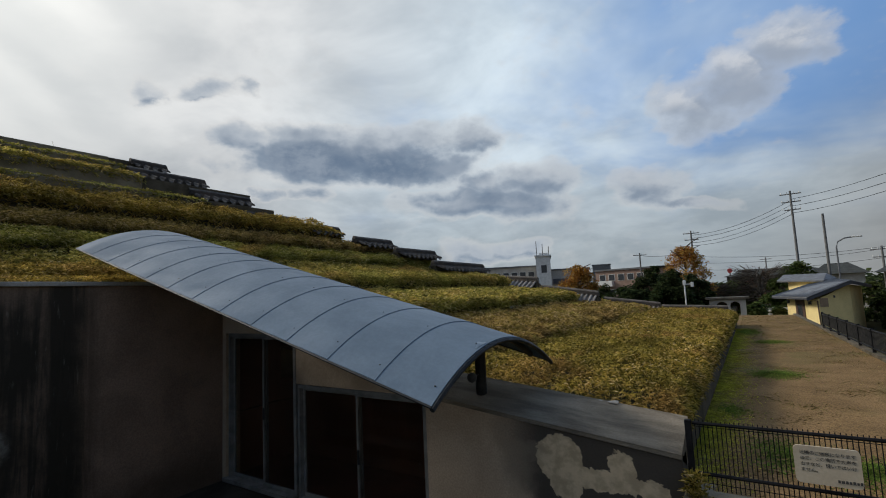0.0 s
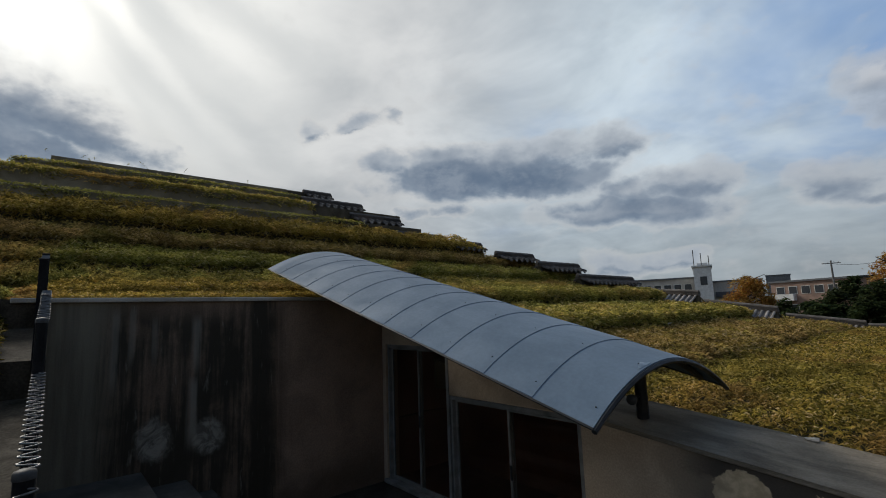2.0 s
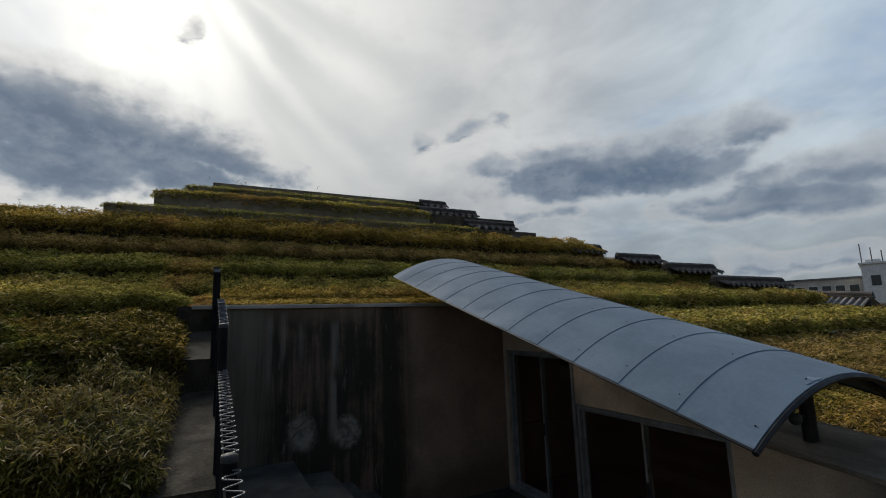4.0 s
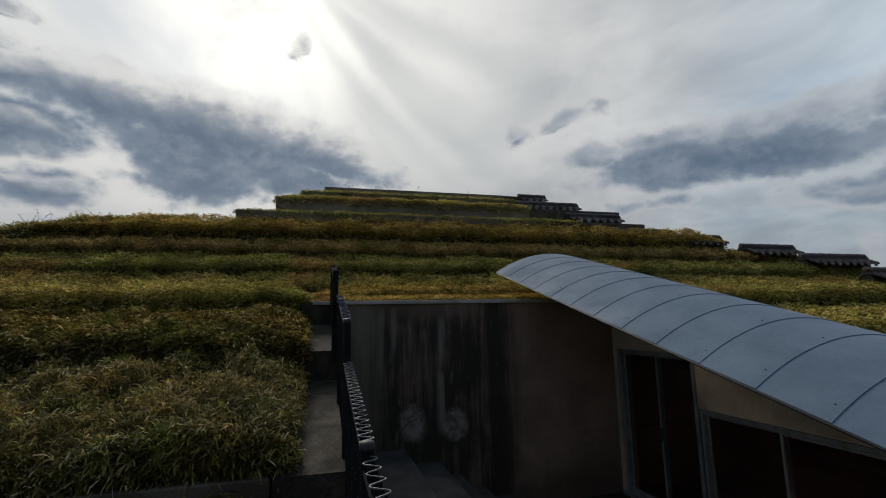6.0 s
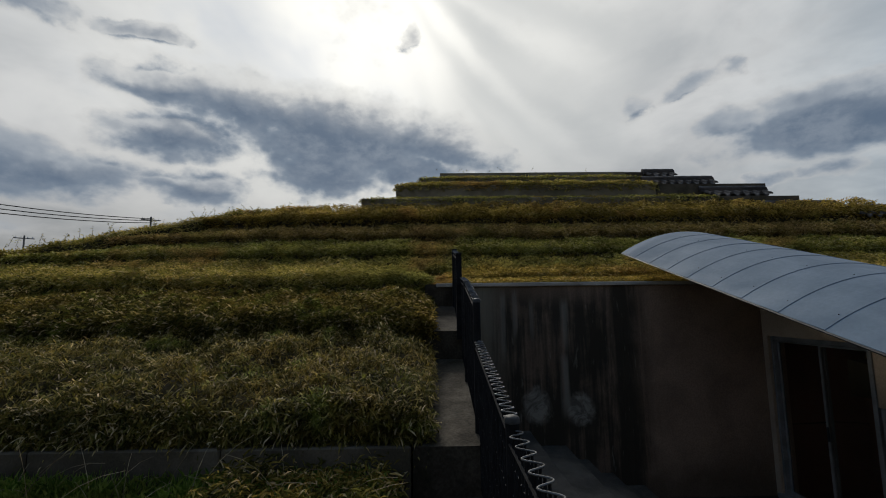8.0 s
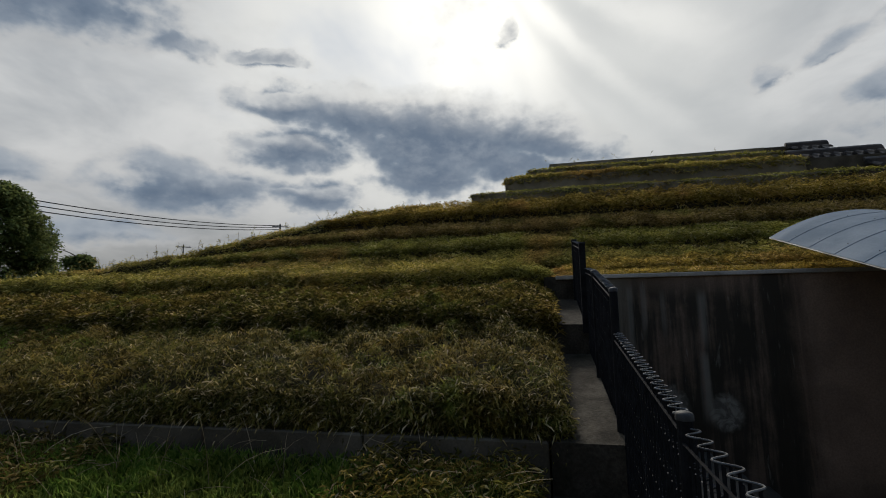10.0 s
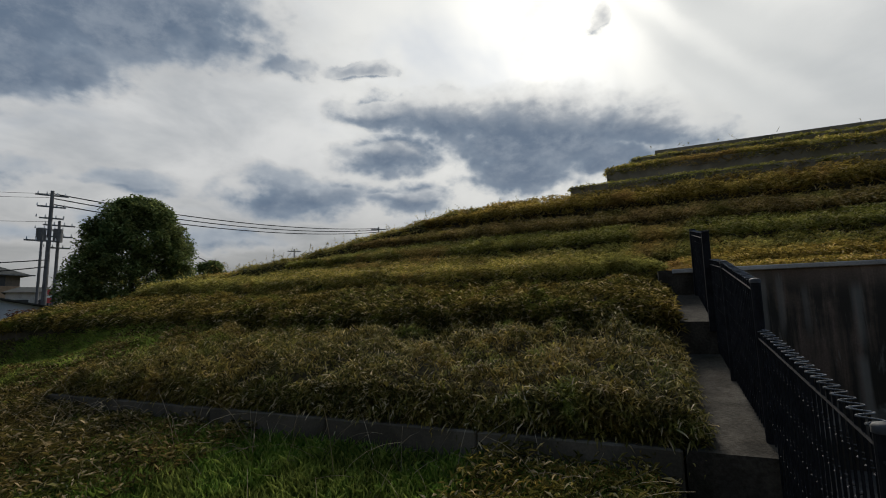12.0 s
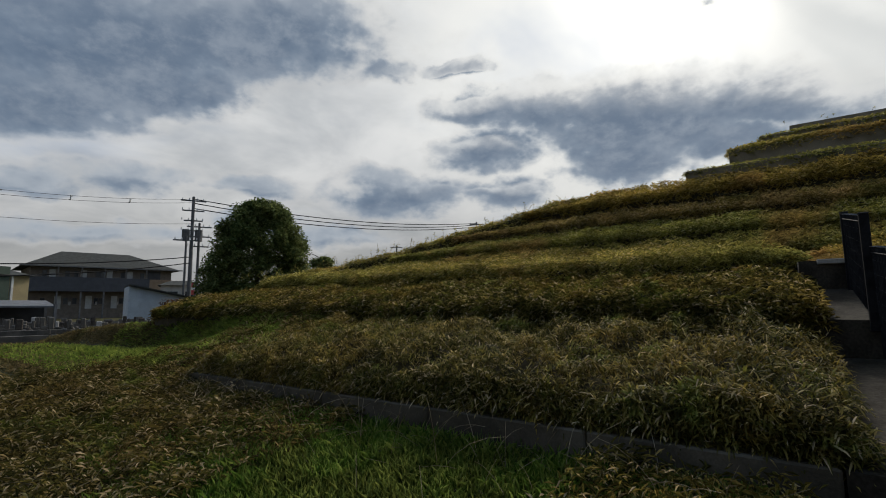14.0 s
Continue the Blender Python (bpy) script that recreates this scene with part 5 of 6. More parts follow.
tufts("scrub", [(-4.2, -0.9, -8.5, -4.4)], 150, 0.08, 0.011, STRAWLEAF, 45, "dead leaves scattered through the low scrub", lo=-25, hi=60, lift=0.2, category="ground cover")
tufts("scrub", [(-14, -0.5, -26, -9.0), (-9, -3, -15, -10)], 330, 0.12, 0.015, DRY, 35, "dry yellow grass on the far bank", lo=10, hi=75, lift=0.08, category="grass")
tufts("grass", [(-9.0, -3.0, -17.0, -9.3), (-13.0, -6.0, -22.0, -14.0)], 1300, 0.10, 0.011, DRY, 46, "short yellowing grass over the end of the bank", lo=25, hi=80, lift=0.05)


def stalks(spots, n, length, seed, label):
    """Thin dry stalks that bend over at the tip."""
    rng = random.Random(seed)
    bm = bmesh.new()
    x0, x1, y0, y1 = spots
    for k in range(n):
        x, y = rng.uniform(x0, x1), rng.uniform(y0, y1)
        z = float(ground_z(x, y)) - 0.02
        a, L, up, bend = rng.uniform(0, 6.28), length * rng.uniform(0.5, 1.4), radians(rng.uniform(25, 85)), radians(rng.uniform(15, 80))
        pts = [Vector((x, y, z))]
        for s in range(5):
            e = up - bend * s / 4
            pts.append(pts[-1] + Vector((math.cos(a) * math.cos(e), math.sin(a) * math.cos(e), math.sin(e))) * (L / 5))
        tube(bm, pts, 0.0028, 3, cap=False, r1=0.0012)
    tagged(finish("weeds", bm, STRAW), label, "weeds", kind="stuff")


stalks((-3.88, -3.35, -6.9, -1.0), 210, 0.5, 36, "thin bleached stalks leaning against the kerb")
stalks((-3.3, -1.4, -7.5, -1.5), 110, 0.38, 38, "stray dry stalks among the green grass")


def ragged_weeds(spots, seed):
    """Thin stems with a few small leaves and seed heads, standing along (x, y, z) to (x, y, z)."""
    rng = np.random.default_rng(seed)
    bm = bmesh.new()
    roots = []
    for a, b, n in spots:
        for q in rng.random(n):
            p = Vector(a).lerp(Vector(b), q) + Vector((rng.normal(0, 0.25), rng.normal(0, 0.3), 0))
            L, az, up = rng.uniform(0.08, 0.26), rng.uniform(0, 6.28), radians(rng.uniform(35, 85))
            tip = p + Vector((math.cos(az) * math.cos(up), math.sin(az) * math.cos(up), math.sin(up))) * L
            tube(bm, [p, p.lerp(tip, 0.6) + Vector((0, 0, 0.01)), tip], 0.004, 3, cap=False, r1=0.002)
            roots += [p.lerp(tip, f) for f in rng.uniform(0.3, 1.0, 7)]
    P = np.array([list(p) for p in roots])
    V, F = blades(rng, P[:, 0], P[:, 1], P[:, 2], 0.05, 0.014, -20, 60, 0.5)
    ob = tagged(finish("weeds", bm, DRY), "straggling weeds along the ends of the terraces", "weeds", kind="stuff")
    from_arrays("leaf_blades", V, F, LEAFGREEN, ob)


ragged_weeds([((-8.7, -13.2, 2.1), (-9.4, -10.8, 2.3), 34), ((-9.4, -10.8, 2.3), (-10.2, -8.6, 2.75), 44), ((-10.2, -8.6, 2.75), (-11.0, -7.0, 3.2), 34), ((-11.0, -7.0, 3.2), (-11.9, -5.2, 3.8), 30), ((-11.8, -5.2, 3.85), (-12.1, 2.0, 3.95), 24), ((-15.2, -0.2, 5.72), (-15.2, 5.0, 5.72), 9)], 37)
tufts("grass", [(-1.05, -0.2, 4.6, 21.0)], 6000, 0.03, 0.007, MOSS, 38, "mossy green strip along the planted kerb", lo=10, hi=70, lift=0.02, soft="x")
tufts("grass", [(-0.6, 0.25, 10.3, 11.3), (-1.05, -0.35, 18.5, 20.8), (-0.5, 0.3, 16.0, 16.9), (-0.98, -0.55, 7.3, 8.0), (-0.55, -0.05, 5.4, 6.5), (-0.1, 0.7, 5.2, 6.1), (0.85, 1.5, 5.0, 6.6)], 5200, 0.045, 0.007, GRASS, 39, "green patches in the dry turf", lo=10, hi=70, lift=0.02, soft="xy")
tufts("grass", [(-1.0, 2.0, 4.6, 14.0)], 1300, 0.05, 0.006, TURFBLADE, 40, "short dry blades of the turf path", lo=0, hi=28, lift=0.01)
tufts("grass", [(-1.0, 2.0, 14.0, 29.0)], 420, 0.06, 0.010, TURFBLADE, 41, "short dry blades of the far turf", lo=10, hi=60, lift=0.01)
rngp = np.random.default_rng(77)
V, F = blades(rngp, -0.905 + 0.034 * rngp.standard_normal(420), 4.35 + 0.025 * rngp.standard_normal(420), -0.36 + 0.25 * rngp.random(420), 0.075, 0.009, 0, 80, 0.6)
tagged(from_arrays("shrub", V, F, LEAF), "small straw-coloured grass clump by the fence post", "plant")


# ---- far things, placed by bearing and distance from the path's start ----
def polar(az, d):
    return -0.4 + d * math.sin(radians(az)), d * math.cos(radians(az))


def solid(pts_low, pts_high):
    """A closed body between two rings of points."""
    bm = bmesh.new()
    a, b = [bm.verts.new(p) for p in pts_low], [bm.verts.new(p) for p in pts_high]
    n = len(a)
    for k in range(n):
        bm.faces.new((a[k], a[(k + 1) % n], b[(k + 1) % n], b[k]))
    bm.faces.new(a[::-1])
    bm.faces.new(b)
    bmesh.ops.recalc_face_normals(bm, faces=bm.faces)
    return bm


def slab(pts, thick):
    return solid([(x, y, z - thick) for x, y, z in pts], pts)


BARK = material("bark", [(0.07, 0.055, 0.04), (0.04, 0.032, 0.025)], 6.0, 0.95, bump=0.8)
DARKLEAF = leafy("dark evergreen leaves", [(0.0, (0.032, 0.055, 0.018)), (1.0, (0.095, 0.125, 0.036)), (0.5, (0.058, 0.085, 0.025))], (0.075, 0.08, 0.024), 0.5)
PINELEAF = leafy("pine needles", [(0.0, (0.018, 0.032, 0.014)), (1.0, (0.06, 0.08, 0.028)), (0.5, (0.034, 0.05, 0.018))], (0.03, 0.035, 0.014), 0.4)
ORANGE = leafy("autumn leaves", [(0.0, (0.26, 0.09, 0.02)), (1.0, (0.46, 0.29, 0.06)), (0.5, (0.34, 0.16, 0.04))], (0.24, 0.18, 0.06), 0.5)
REDTWIG = leafy("last brown leaves", [(0.0, (0.07, 0.03, 0.02)), (1.0, (0.14, 0.07, 0.035)), (0.5, (0.10, 0.045, 0.03))], (0.06, 0.04, 0.03), 0.4)


def tree(name, label, x, y, z0, height, radius, mat, seed, leaves=5000, leaf=0.35, bottom=0.25, power=1.0, clumps=60, twigs=0, clump=1.0):
    """Trunk, limbs, and a crown of leaf clumps with an uneven outline. bottom: where the crown begins; power shapes it."""
    rng = np.random.default_rng(seed)
    t = thing(name, label, "tree", (x, y, z0))
    bm = bmesh.new()
    tube(bm, [(0, 0, 0), (0.05 * radius, 0, height * 0.35), (0, 0.04 * radius, height * 0.8)], radius * 0.07, 8, r1=radius * 0.02)
    for k in range(9):
        a, zz = rng.uniform(0, 6.28), height * (bottom + 0.05 + 0.07 * k)
        r = radius * 0.7
        tube(bm, [(0, 0, zz), (r * 0.5 * math.cos(a), r * 0.5 * math.sin(a), zz + height * 0.08), (r * math.cos(a), r * math.sin(a), zz + height * 0.13)], radius * 0.03, 5, r1=radius * 0.008)
    for k in range(twigs):
        a, zz = rng.uniform(0, 6.28), height * rng.uniform(bottom + 0.1, 0.9)
        r0, r1 = radius * rng.uniform(0.1, 0.5), radius * rng.uniform(0.65, 1.05)
        b = a + rng.uniform(-0.5, 0.5)
        tube(bm, [(r0 * math.cos(a), r0 * math.sin(a), zz), ((r0 + r1) / 2 * math.cos(b), (r0 + r1) / 2 * math.sin(b), zz + height * 0.05), (r1 * math.cos(b), r1 * math.sin(b), zz + height * rng.uniform(0.0, 0.18))], 0.035, 4, r1=0.012)
    part("trunk", bm, BARK, t)
    # clump centres in a dome
    u = rng.random(clumps)
    zc = bottom + (1 - bottom) * u
    prof = np.sqrt(np.clip(1 - np.clip((zc - bottom) / (1 - bottom), 0, 1) ** (1.7 * power), 0, 1)) * (0.75 + 0.25 * np.clip((zc - bottom) / 0.15, 0, 1))
    aa = rng.uniform(0, 2 * np.pi, clumps)
    rr = radius * prof * np.sqrt(rng.uniform(0.35, 1.0, clumps)) * 0.88
    C = np.stack([rr * np.cos(aa), rr * np.sin(aa), zc * height * 0.94], 1)
    which = rng.integers(0, clumps, leaves)
    size = clump * radius * rng.uniform(0.17, 0.30, clumps)
    d = rng.standard_normal((leaves, 3))
    d /= np.linalg.norm(d, axis=1)[:, None]
    P = C[which] + d * (size[which] * rng.uniform(0.55, 1.0, leaves))[:, None] * np.array([1, 1, 0.8])
    V, F = blades(rng, P[:, 0], P[:, 1], P[:, 2], leaf, leaf * 0.62, -50, 50, 0.5)
    from_arrays("crown", V, F, mat, t)
    return t


def utility_pole(az, d, top, label, arms=3, boxes=0, r=0.15, z0=-0.6, lean=0.0):
    x, y = polar(az, d)
    p = thing("utility_pole", label, "utility pole", (x, y, z0), turn=-az)
    h = top - z0
    bm = bmesh.new()
    tube(bm, [(0, 0, 0), (lean, 0, h)], r, 10, r1=r * 0.62)
    part("pole", bm, POLEM, p)
    for k in range(arms):
        z = h - 0.35 - 0.85 * k
        a = part("crossarm", boxed(-0.95 + 0.15 * k, 0.95 - 0.1 * k, -0.05, 0.05, z - 0.05, z + 0.05), POLEM, p)
        for q in (-0.8, -0.3, 0.3, 0.75):
            bm = bmesh.new()
            tube(bm, [(q, 0, z + 0.05), (q, 0, z + 0.24)], 0.05, 6, r1=0.03)
            part("insulator", bm, WHITEM, a)
    for k in range(boxes):
        bm = bmesh.new()
        tube(bm, [(-0.45 + 0.95 * k, 0, h * 0.66), (-0.45 + 0.95 * k, 0, h * 0.66 + 0.95)], 0.29, 12)
        part("transformer", bm, POLEM, p, "grey transformer drum")
    return p


def wire(a, b, sag, r=0.018, label="black overhead cable strung between poles"):
    pts = [Vector(a).lerp(Vector(b), k / 14) - Vector((0, 0, sag * 4 * (k / 14) * (1 - k / 14))) for k in range(15)]
    bm = bmesh.new()
    tube(bm, pts, r, 4)
    return tagged(finish("cable", bm, FENCE), label, "cable", group="overhead cables")


POLEM = material("pole concrete", [(0.15, 0.145, 0.14), (0.10, 0.098, 0.095)], 2.0, 0.8, bump=0.1)
WHITEM = material("white paint", [(0.62, 0.62, 0.60), (0.5, 0.5, 0.48)], 2.0, 0.6, bump=0.05)
ROOFG = material("grey sheet roof", [(0.030, 0.033, 0.028), (0.020, 0.022, 0.019)], 2.0, 0.95, bump=0.2)
ROOFLIGHT = material("light grey roof", [(0.125, 0.13, 0.138), (0.09, 0.094, 0.1)], 2.0, 0.65, bump=0.2)
APTWALL = material("grey-brown siding", [(0.16, 0.133, 0.105), (0.12, 0.10, 0.08)], 1.5, 0.8, bump=0.1)
BALC = material("dark balcony panel", [(0.05, 0.053, 0.062), (0.04, 0.042, 0.05)], 1.5, 0.6, bump=0.05)
# duller version of the yellow wall, with the house's shade in the colour
YELLOWSHADE = material("yellow siding toned for shade", [(0.40, 0.32, 0.165), (0.33, 0.265, 0.14)], 1.0, 0.85, bump=0.1)
TAN = material("tan wall", [(0.32, 0.22, 0.14), (0.25, 0.175, 0.11)], 1.0, 0.85, bump=0.1)
PINKTAN = material("pinkish tiled wall", [(0.26, 0.17, 0.13), (0.2, 0.135, 0.105)], 1.0, 0.85, bump=0.1)
YELLOWW = material("yellow plaster", [(0.74, 0.59, 0.27), (0.66, 0.52, 0.24), (0.58, 0.46, 0.22)], 0.8, 0.85, bump=0.15)
PALEW = material("pale grey wall", [(0.40, 0.375, 0.335), (0.31, 0.29, 0.26)], 1.0, 0.8, bump=0.1)
GREENW = material("green sheet wall", [(0.03, 0.06, 0.04), (0.022, 0.045, 0.03)], 1.2, 0.6, bump=0.1)
DOORW = material("pale door", [(0.42, 0.42, 0.40), (0.36, 0.36, 0.34)], 1.0, 0.6, bump=0.03)
BROWND = material("brown door", [(0.07, 0.035, 0.025), (0.05, 0.028, 0.02)], 2.0, 0.6, bump=0.1)
REDM = material("red sign", [(0.35, 0.03, 0.03), (0.28, 0.03, 0.03)], 2.0, 0.6, bump=0.03)
WINDOWM = material("far window glass", [(0.02, 0.024, 0.03), (0.035, 0.04, 0.045)], 0.6, 0.12, bump=0.0, speckle=0.05)
STONE = material("grave stone grey", [(0.105, 0.09, 0.07), (0.05, 0.044, 0.034), (0.026, 0.023, 0.019)], 2.0, 0.7, bump=0.2)
LOWG = -2.4
BLUEW = material("pale blue-grey sheet", [(0.50, 0.56, 0.60), (0.42, 0.47, 0.51)], 1.0, 0.7, bump=0.1)
CAMPHOR = leafy("camphor leaves", [(0.0, (0.055, 0.09, 0.03)), (1.0, (0.21, 0.25, 0.085)), (0.5, (0.115, 0.155, 0.05))], (0.14, 0.15, 0.05), 0.5)


def facade(name, label, category, az0, az1, d0, d1, z0, z1, wall, depth=8.0, roof=None, roof_h=0.0, over=0.5, group=""):
    """A building whose face runs from bearing az0 at d0 to az1 at d1, as a thing with its own frame: x along the face, y inwards."""
    a, b = Vector((*polar(az0, d0), 0)), Vector((*polar(az1, d1), 0))
    w = (b - a).length
    turn = math.degrees(math.atan2(b.y - a.y, b.x - a.x))
    t = thing(name, label, category, (a.x, a.y, z0), group=group, turn=turn)
    h = z1 - z0
    part("wall", boxed(0, w, 0, depth, 0, h), wall, t)
    if roof is not None:
        if roof_h > 0:
            bm = solid([(-over, -over, h), (w + over, -over, h), (w + over, depth + over, h), (-over, depth + over, h)],
                       [(w * 0.22, depth * 0.45, h + roof_h), (w * 0.72, depth * 0.45, h + roof_h), (w * 0.72, depth * 0.55, h + roof_h), (w * 0.22, depth * 0.55, h + roof_h)])
        else:
            bm = boxed(-0.2, w + 0.2, -0.2, depth + 0.2, h, h + 0.25)
        part("roof", bm, roof, t)
    return t, w, h


def window(t, x0, x1, z0, z1, y=-0.04, glass=None, frame=None):
    f = part("window", boxed(x0, x1, y, y + 0.06, z0, z1), frame or WHITEM, t)
    part("pane", boxed(x0 + 0.06, x1 - 0.06, y - 0.015, y + 0.01, z0 + 0.06, z1 - 0.06), glass or WINDOWM, f)


# towards the left: flats, yellow house, shed, poles, tree
apt, w, h = facade("apartment_house", "two-storey grey-brown apartment house with a hipped grey roof", "apartment house", -166.8, -155.6, 102, 106, -0.8, 8.1, APTWALL, 13.0, ROOFG, 3.2, 1.4)
part("balcony", boxed(-0.2, w - 4.2, -2.2, -2.05, 5.05, 7.15), BALC, apt, "dark balcony parapet")
part("balcony_floor", boxed(-0.2, w - 4.2, -2.2, 0, 4.8, 5.05), BALC, apt)
part("wall_panel", boxed(w - 4.2, w - 0.02, -0.4, 0, 0, 7.15), TAN, apt, "tan end panel")
# dark plate on the wall face, stands for the shade inside a recess
part("recess", boxed(w - 4.0, w - 1.9, -0.1, 0.0, 7.2, 8.75), BALC, apt)
part("gutter", boxed(-1.5, w + 1.5, -1.55, -1.35, h - 0.05, h + 0.15), POLEM, apt)
for k in range(5):
    q = 3.2 + k * (w - 8.0) / 4
    part("post", boxed(q, q + 0.22, -2.2, -2.0, 0, 4.8), POLEM, apt)
    part("rail_post", boxed(q, q + 0.15, -2.2, -2.05, 7.15, h), POLEM, apt)
for q in (2.4, 6.6, 10.3, 13.4):
    part("door", boxed(q, q + 0.85, -0.1, 0.0, 6.5, 8.5), DOORW, apt, "pale front door")
    part("door", boxed(q + 0.9, q + 1.8, -0.1, 0.0, 1.9, 4.1), DOORW, apt, "pale front door")
    for z in (2.7, 7.3):
        window(apt, q + 2.1, q + 2.7, z, z + 1.0, y=-0.08, frame=BALC)
        window(apt, q - 0.9, q - 0.3, z, z + 1.0, y=-0.08, frame=BALC)
    part("meter_box", boxed(q - 1.4, q - 1.1, -0.2, 0, 2.5, 3.1), PALEW, apt)
yh, w, h = facade("yellow_house", "yellow gabled house with a dark green side", "house", -170.5, -166.7, 38, 40, -0.6, 3.3, YELLOWSHADE, 7.0, ROOFG, 0.9, 0.3)
part("side_panel", boxed(-0.5, w * 0.62, -0.12, 0.0, 0.2, h + 0.5), GREENW, yh, "dark green sheet cladding")
part("downpipe", boxed(w * 0.66, w * 0.7, -0.1, 0, 0, h), WHITEM, yh)
bm = bmesh.new()
tube(bm, [(w * 0.5, 0.5, h), (w * 0.5, 0.5, h + 1.6)], 0.03, 5)
part("aerial", bm, POLEM, yh)
shed = thing("shed", "low open shed with a rusty pale sheet roof", "shed")
x0, y0 = polar(-172.0, 30)
x1, y1 = polar(-164.7, 31)
x2, y2 = polar(-165.4, 34)
x3, y3 = polar(-172.0, 34)
part("roof", slab([(x0, y0, 1.45), (x1, y1, 1.42), (x2, y2, 1.72), (x3, y3, 1.75)], 0.08), ROOFLIGHT, shed, "pale weathered sheet roof")
for px, py in ((x0, y0), (x1, y1), (x2, y2)):
    part("post", boxed(px - 0.06, px + 0.06, py - 0.06, py + 0.06, -0.8, 1.5), POLEM, shed)
part("back_wall", solid([(x3, y3, -0.8), (x2, y2, -0.8), (x2, y2 - 0.1, -0.8), (x3, y3 - 0.1, -0.8)], [(x3, y3, 1.6), (x2, y2, 1.6), (x2, y2 - 0.1, 1.6), (x3, y3 - 0.1, 1.6)]), BALC, shed)
lean = thing("storehouse", "pale blue-grey storehouse with a single-pitch dark roof edge", "shed")
ax, ay = polar(-159.2, 40)
bx, by = polar(-153.4, 42)
part("wall", solid([(ax, ay, -0.8), (bx, by, -0.8), (bx - 1.2, by - 4, -0.8), (ax - 1.2, ay - 4, -0.8)], [(ax, ay, 2.75), (bx, by, 1.85), (bx - 1.2, by - 4, 1.85), (ax - 1.2, ay - 4, 2.75)]), BLUEW, lean)
part("roof", slab([(ax + 0.1, ay + 0.25, 2.9), (bx + 0.1, by + 0.25, 2.0), (bx - 1.2, by - 4, 2.0), (ax - 1.2, ay - 4, 2.9)], 0.12), ROOFG, lean)
# graves and low clutter before the flats
rng = random.Random(8)
tz = 0.28
bm = bmesh.new()
for az0, az1 in ((-173.0, -165.0), (-164.8, -157.0)):
    p = [polar(az0, 24.6), polar(az1, 24.6), polar(az1, 31.6), polar(az0, 31.6)]
    b = slab([(*q, tz) for q in p], 1.2)
    me = bpy.data.meshes.new("plinth")
    b.to_mesh(me)
    b.free()
    bm.from_mesh(me)
tagged(finish("graveyard_terrace", bm, STONE), "low raised stone terrace of the graveyard", "terrace", kind="structure")
for k in range(130):
    az, d = -171.5 + 16.0 * (k + rng.random()) / 130, rng.uniform(25.0, 31.0)
    x, y = polar(az, d)
    g = thing("grave_stone", "upright grey stone on a stepped base", "grave stone", (x, y, tz), group="stones of the graveyard", turn=rng.uniform(-12, 12) - az)
    wd, ht = rng.uniform(0.09, 0.24), 0.06 + 0.42 * rng.random() ** 1.7
    part("base", boxed(-wd * 0.9, wd * 0.9, -wd * 0.8, wd * 0.8, -0.02, 0.2, bevel=0.02), STONE, g)
    part("shaft", boxed(-wd * 0.5, wd * 0.5, -wd * 0.45, wd * 0.45, 0.2, 0.2 + ht, bevel=0.03), STONE if rng.random() < 0.7 else (BARK if rng.random() < 0.7 else PALEW), g)
for d, az0, az1, zt in ((25.2, -172.0, -163.5, 0.46), (26.8, -168.5, -158.5, 0.5), (28.6, -171.0, -160.0, 0.58), (30.4, -167.0, -157.5, 0.62)):
    a, b = polar(az0, d), polar(az1, d)
    p = [a, b, (b[0], b[1] - 0.22), (a[0], a[1] - 0.22)]
    tagged(finish("grave_kerb", slab([(*q, zt) for q in p], zt - tz + 0.02), STONE), "long dark stone kerb between the rows of graves", "kerb", group="kerbs of the graveyard")
utility_pole(-153.95, 45, 10.5, "tall concrete utility pole with many crossarms and drums", 4, 2, 0.19)
utility_pole(-153.27, 46, 8.45, "grey utility pole with crossarms beside the tall one", 3, 0, 0.15)
utility_pole(-154.45, 44, 7.0, "slim steel pole beside the utility poles", 1, 0, 0.12)
utility_pole(-121.78, 62, 12.0, "far utility pole showing above the hill", 2, 0, 0.16)
utility_pole(-131.47, 75, 10.6, "small far utility pole behind the hill", 1, 0, 0.14)
P1 = (*polar(-153.95, 45), 10.3)
P2 = (*polar(-121.78, 62), 11.8)
PL = (*polar(-178.0, 40), 8.6)
for dz, s in ((0.0, 0.5), (-0.35, 0.6), (-0.8, 0.6)):
    wire((P1[0], P1[1], P1[2] + dz), (P2[0], P2[1], P2[2] + dz * 0.6), 0.4 + s, 0.04)
for dz in (0.0, -0.3):
    wire((P1[0], P1[1], P1[2] + dz), (PL[0], PL[1], PL[2] + dz), 0.5, 0.012)
for q in (0.26, 0.46, 0.66):
    p = Vector(P1).lerp(Vector(PL), q) - Vector((0, 0, 0.5 * 4 * q * (1 - q)))
    sp = thing("cable_spacer", "pale spacer clipped between two overhead cables", "cable fitting", (p.x, p.y, p.z), group="cable spacers", turn=25)
    part("bar", boxed(-0.03, 0.03, -0.03, 0.03, -0.3, 0.03, bevel=0.006), WHITEM, sp)
    part("clip", boxed(-0.12, 0.03, -0.035, 0.035, -0.03, 0.02, bevel=0.006), POLEM, sp)
    part("clip", boxed(-0.03, 0.12, -0.035, 0.035, -0.32, -0.27, bevel=0.006), POLEM, sp)
wire((P1[0], P1[1], 8.2), (*polar(-178, 42), 7.2), 0.4, 0.012)
wire((P1[0], P1[1], 5.4), (*polar(-178, 36), 3.6), 0.35, 0.035)
wire((P1[0], P1[1], 4.9), (*polar(-178, 34), 2.7), 0.35, 0.035)
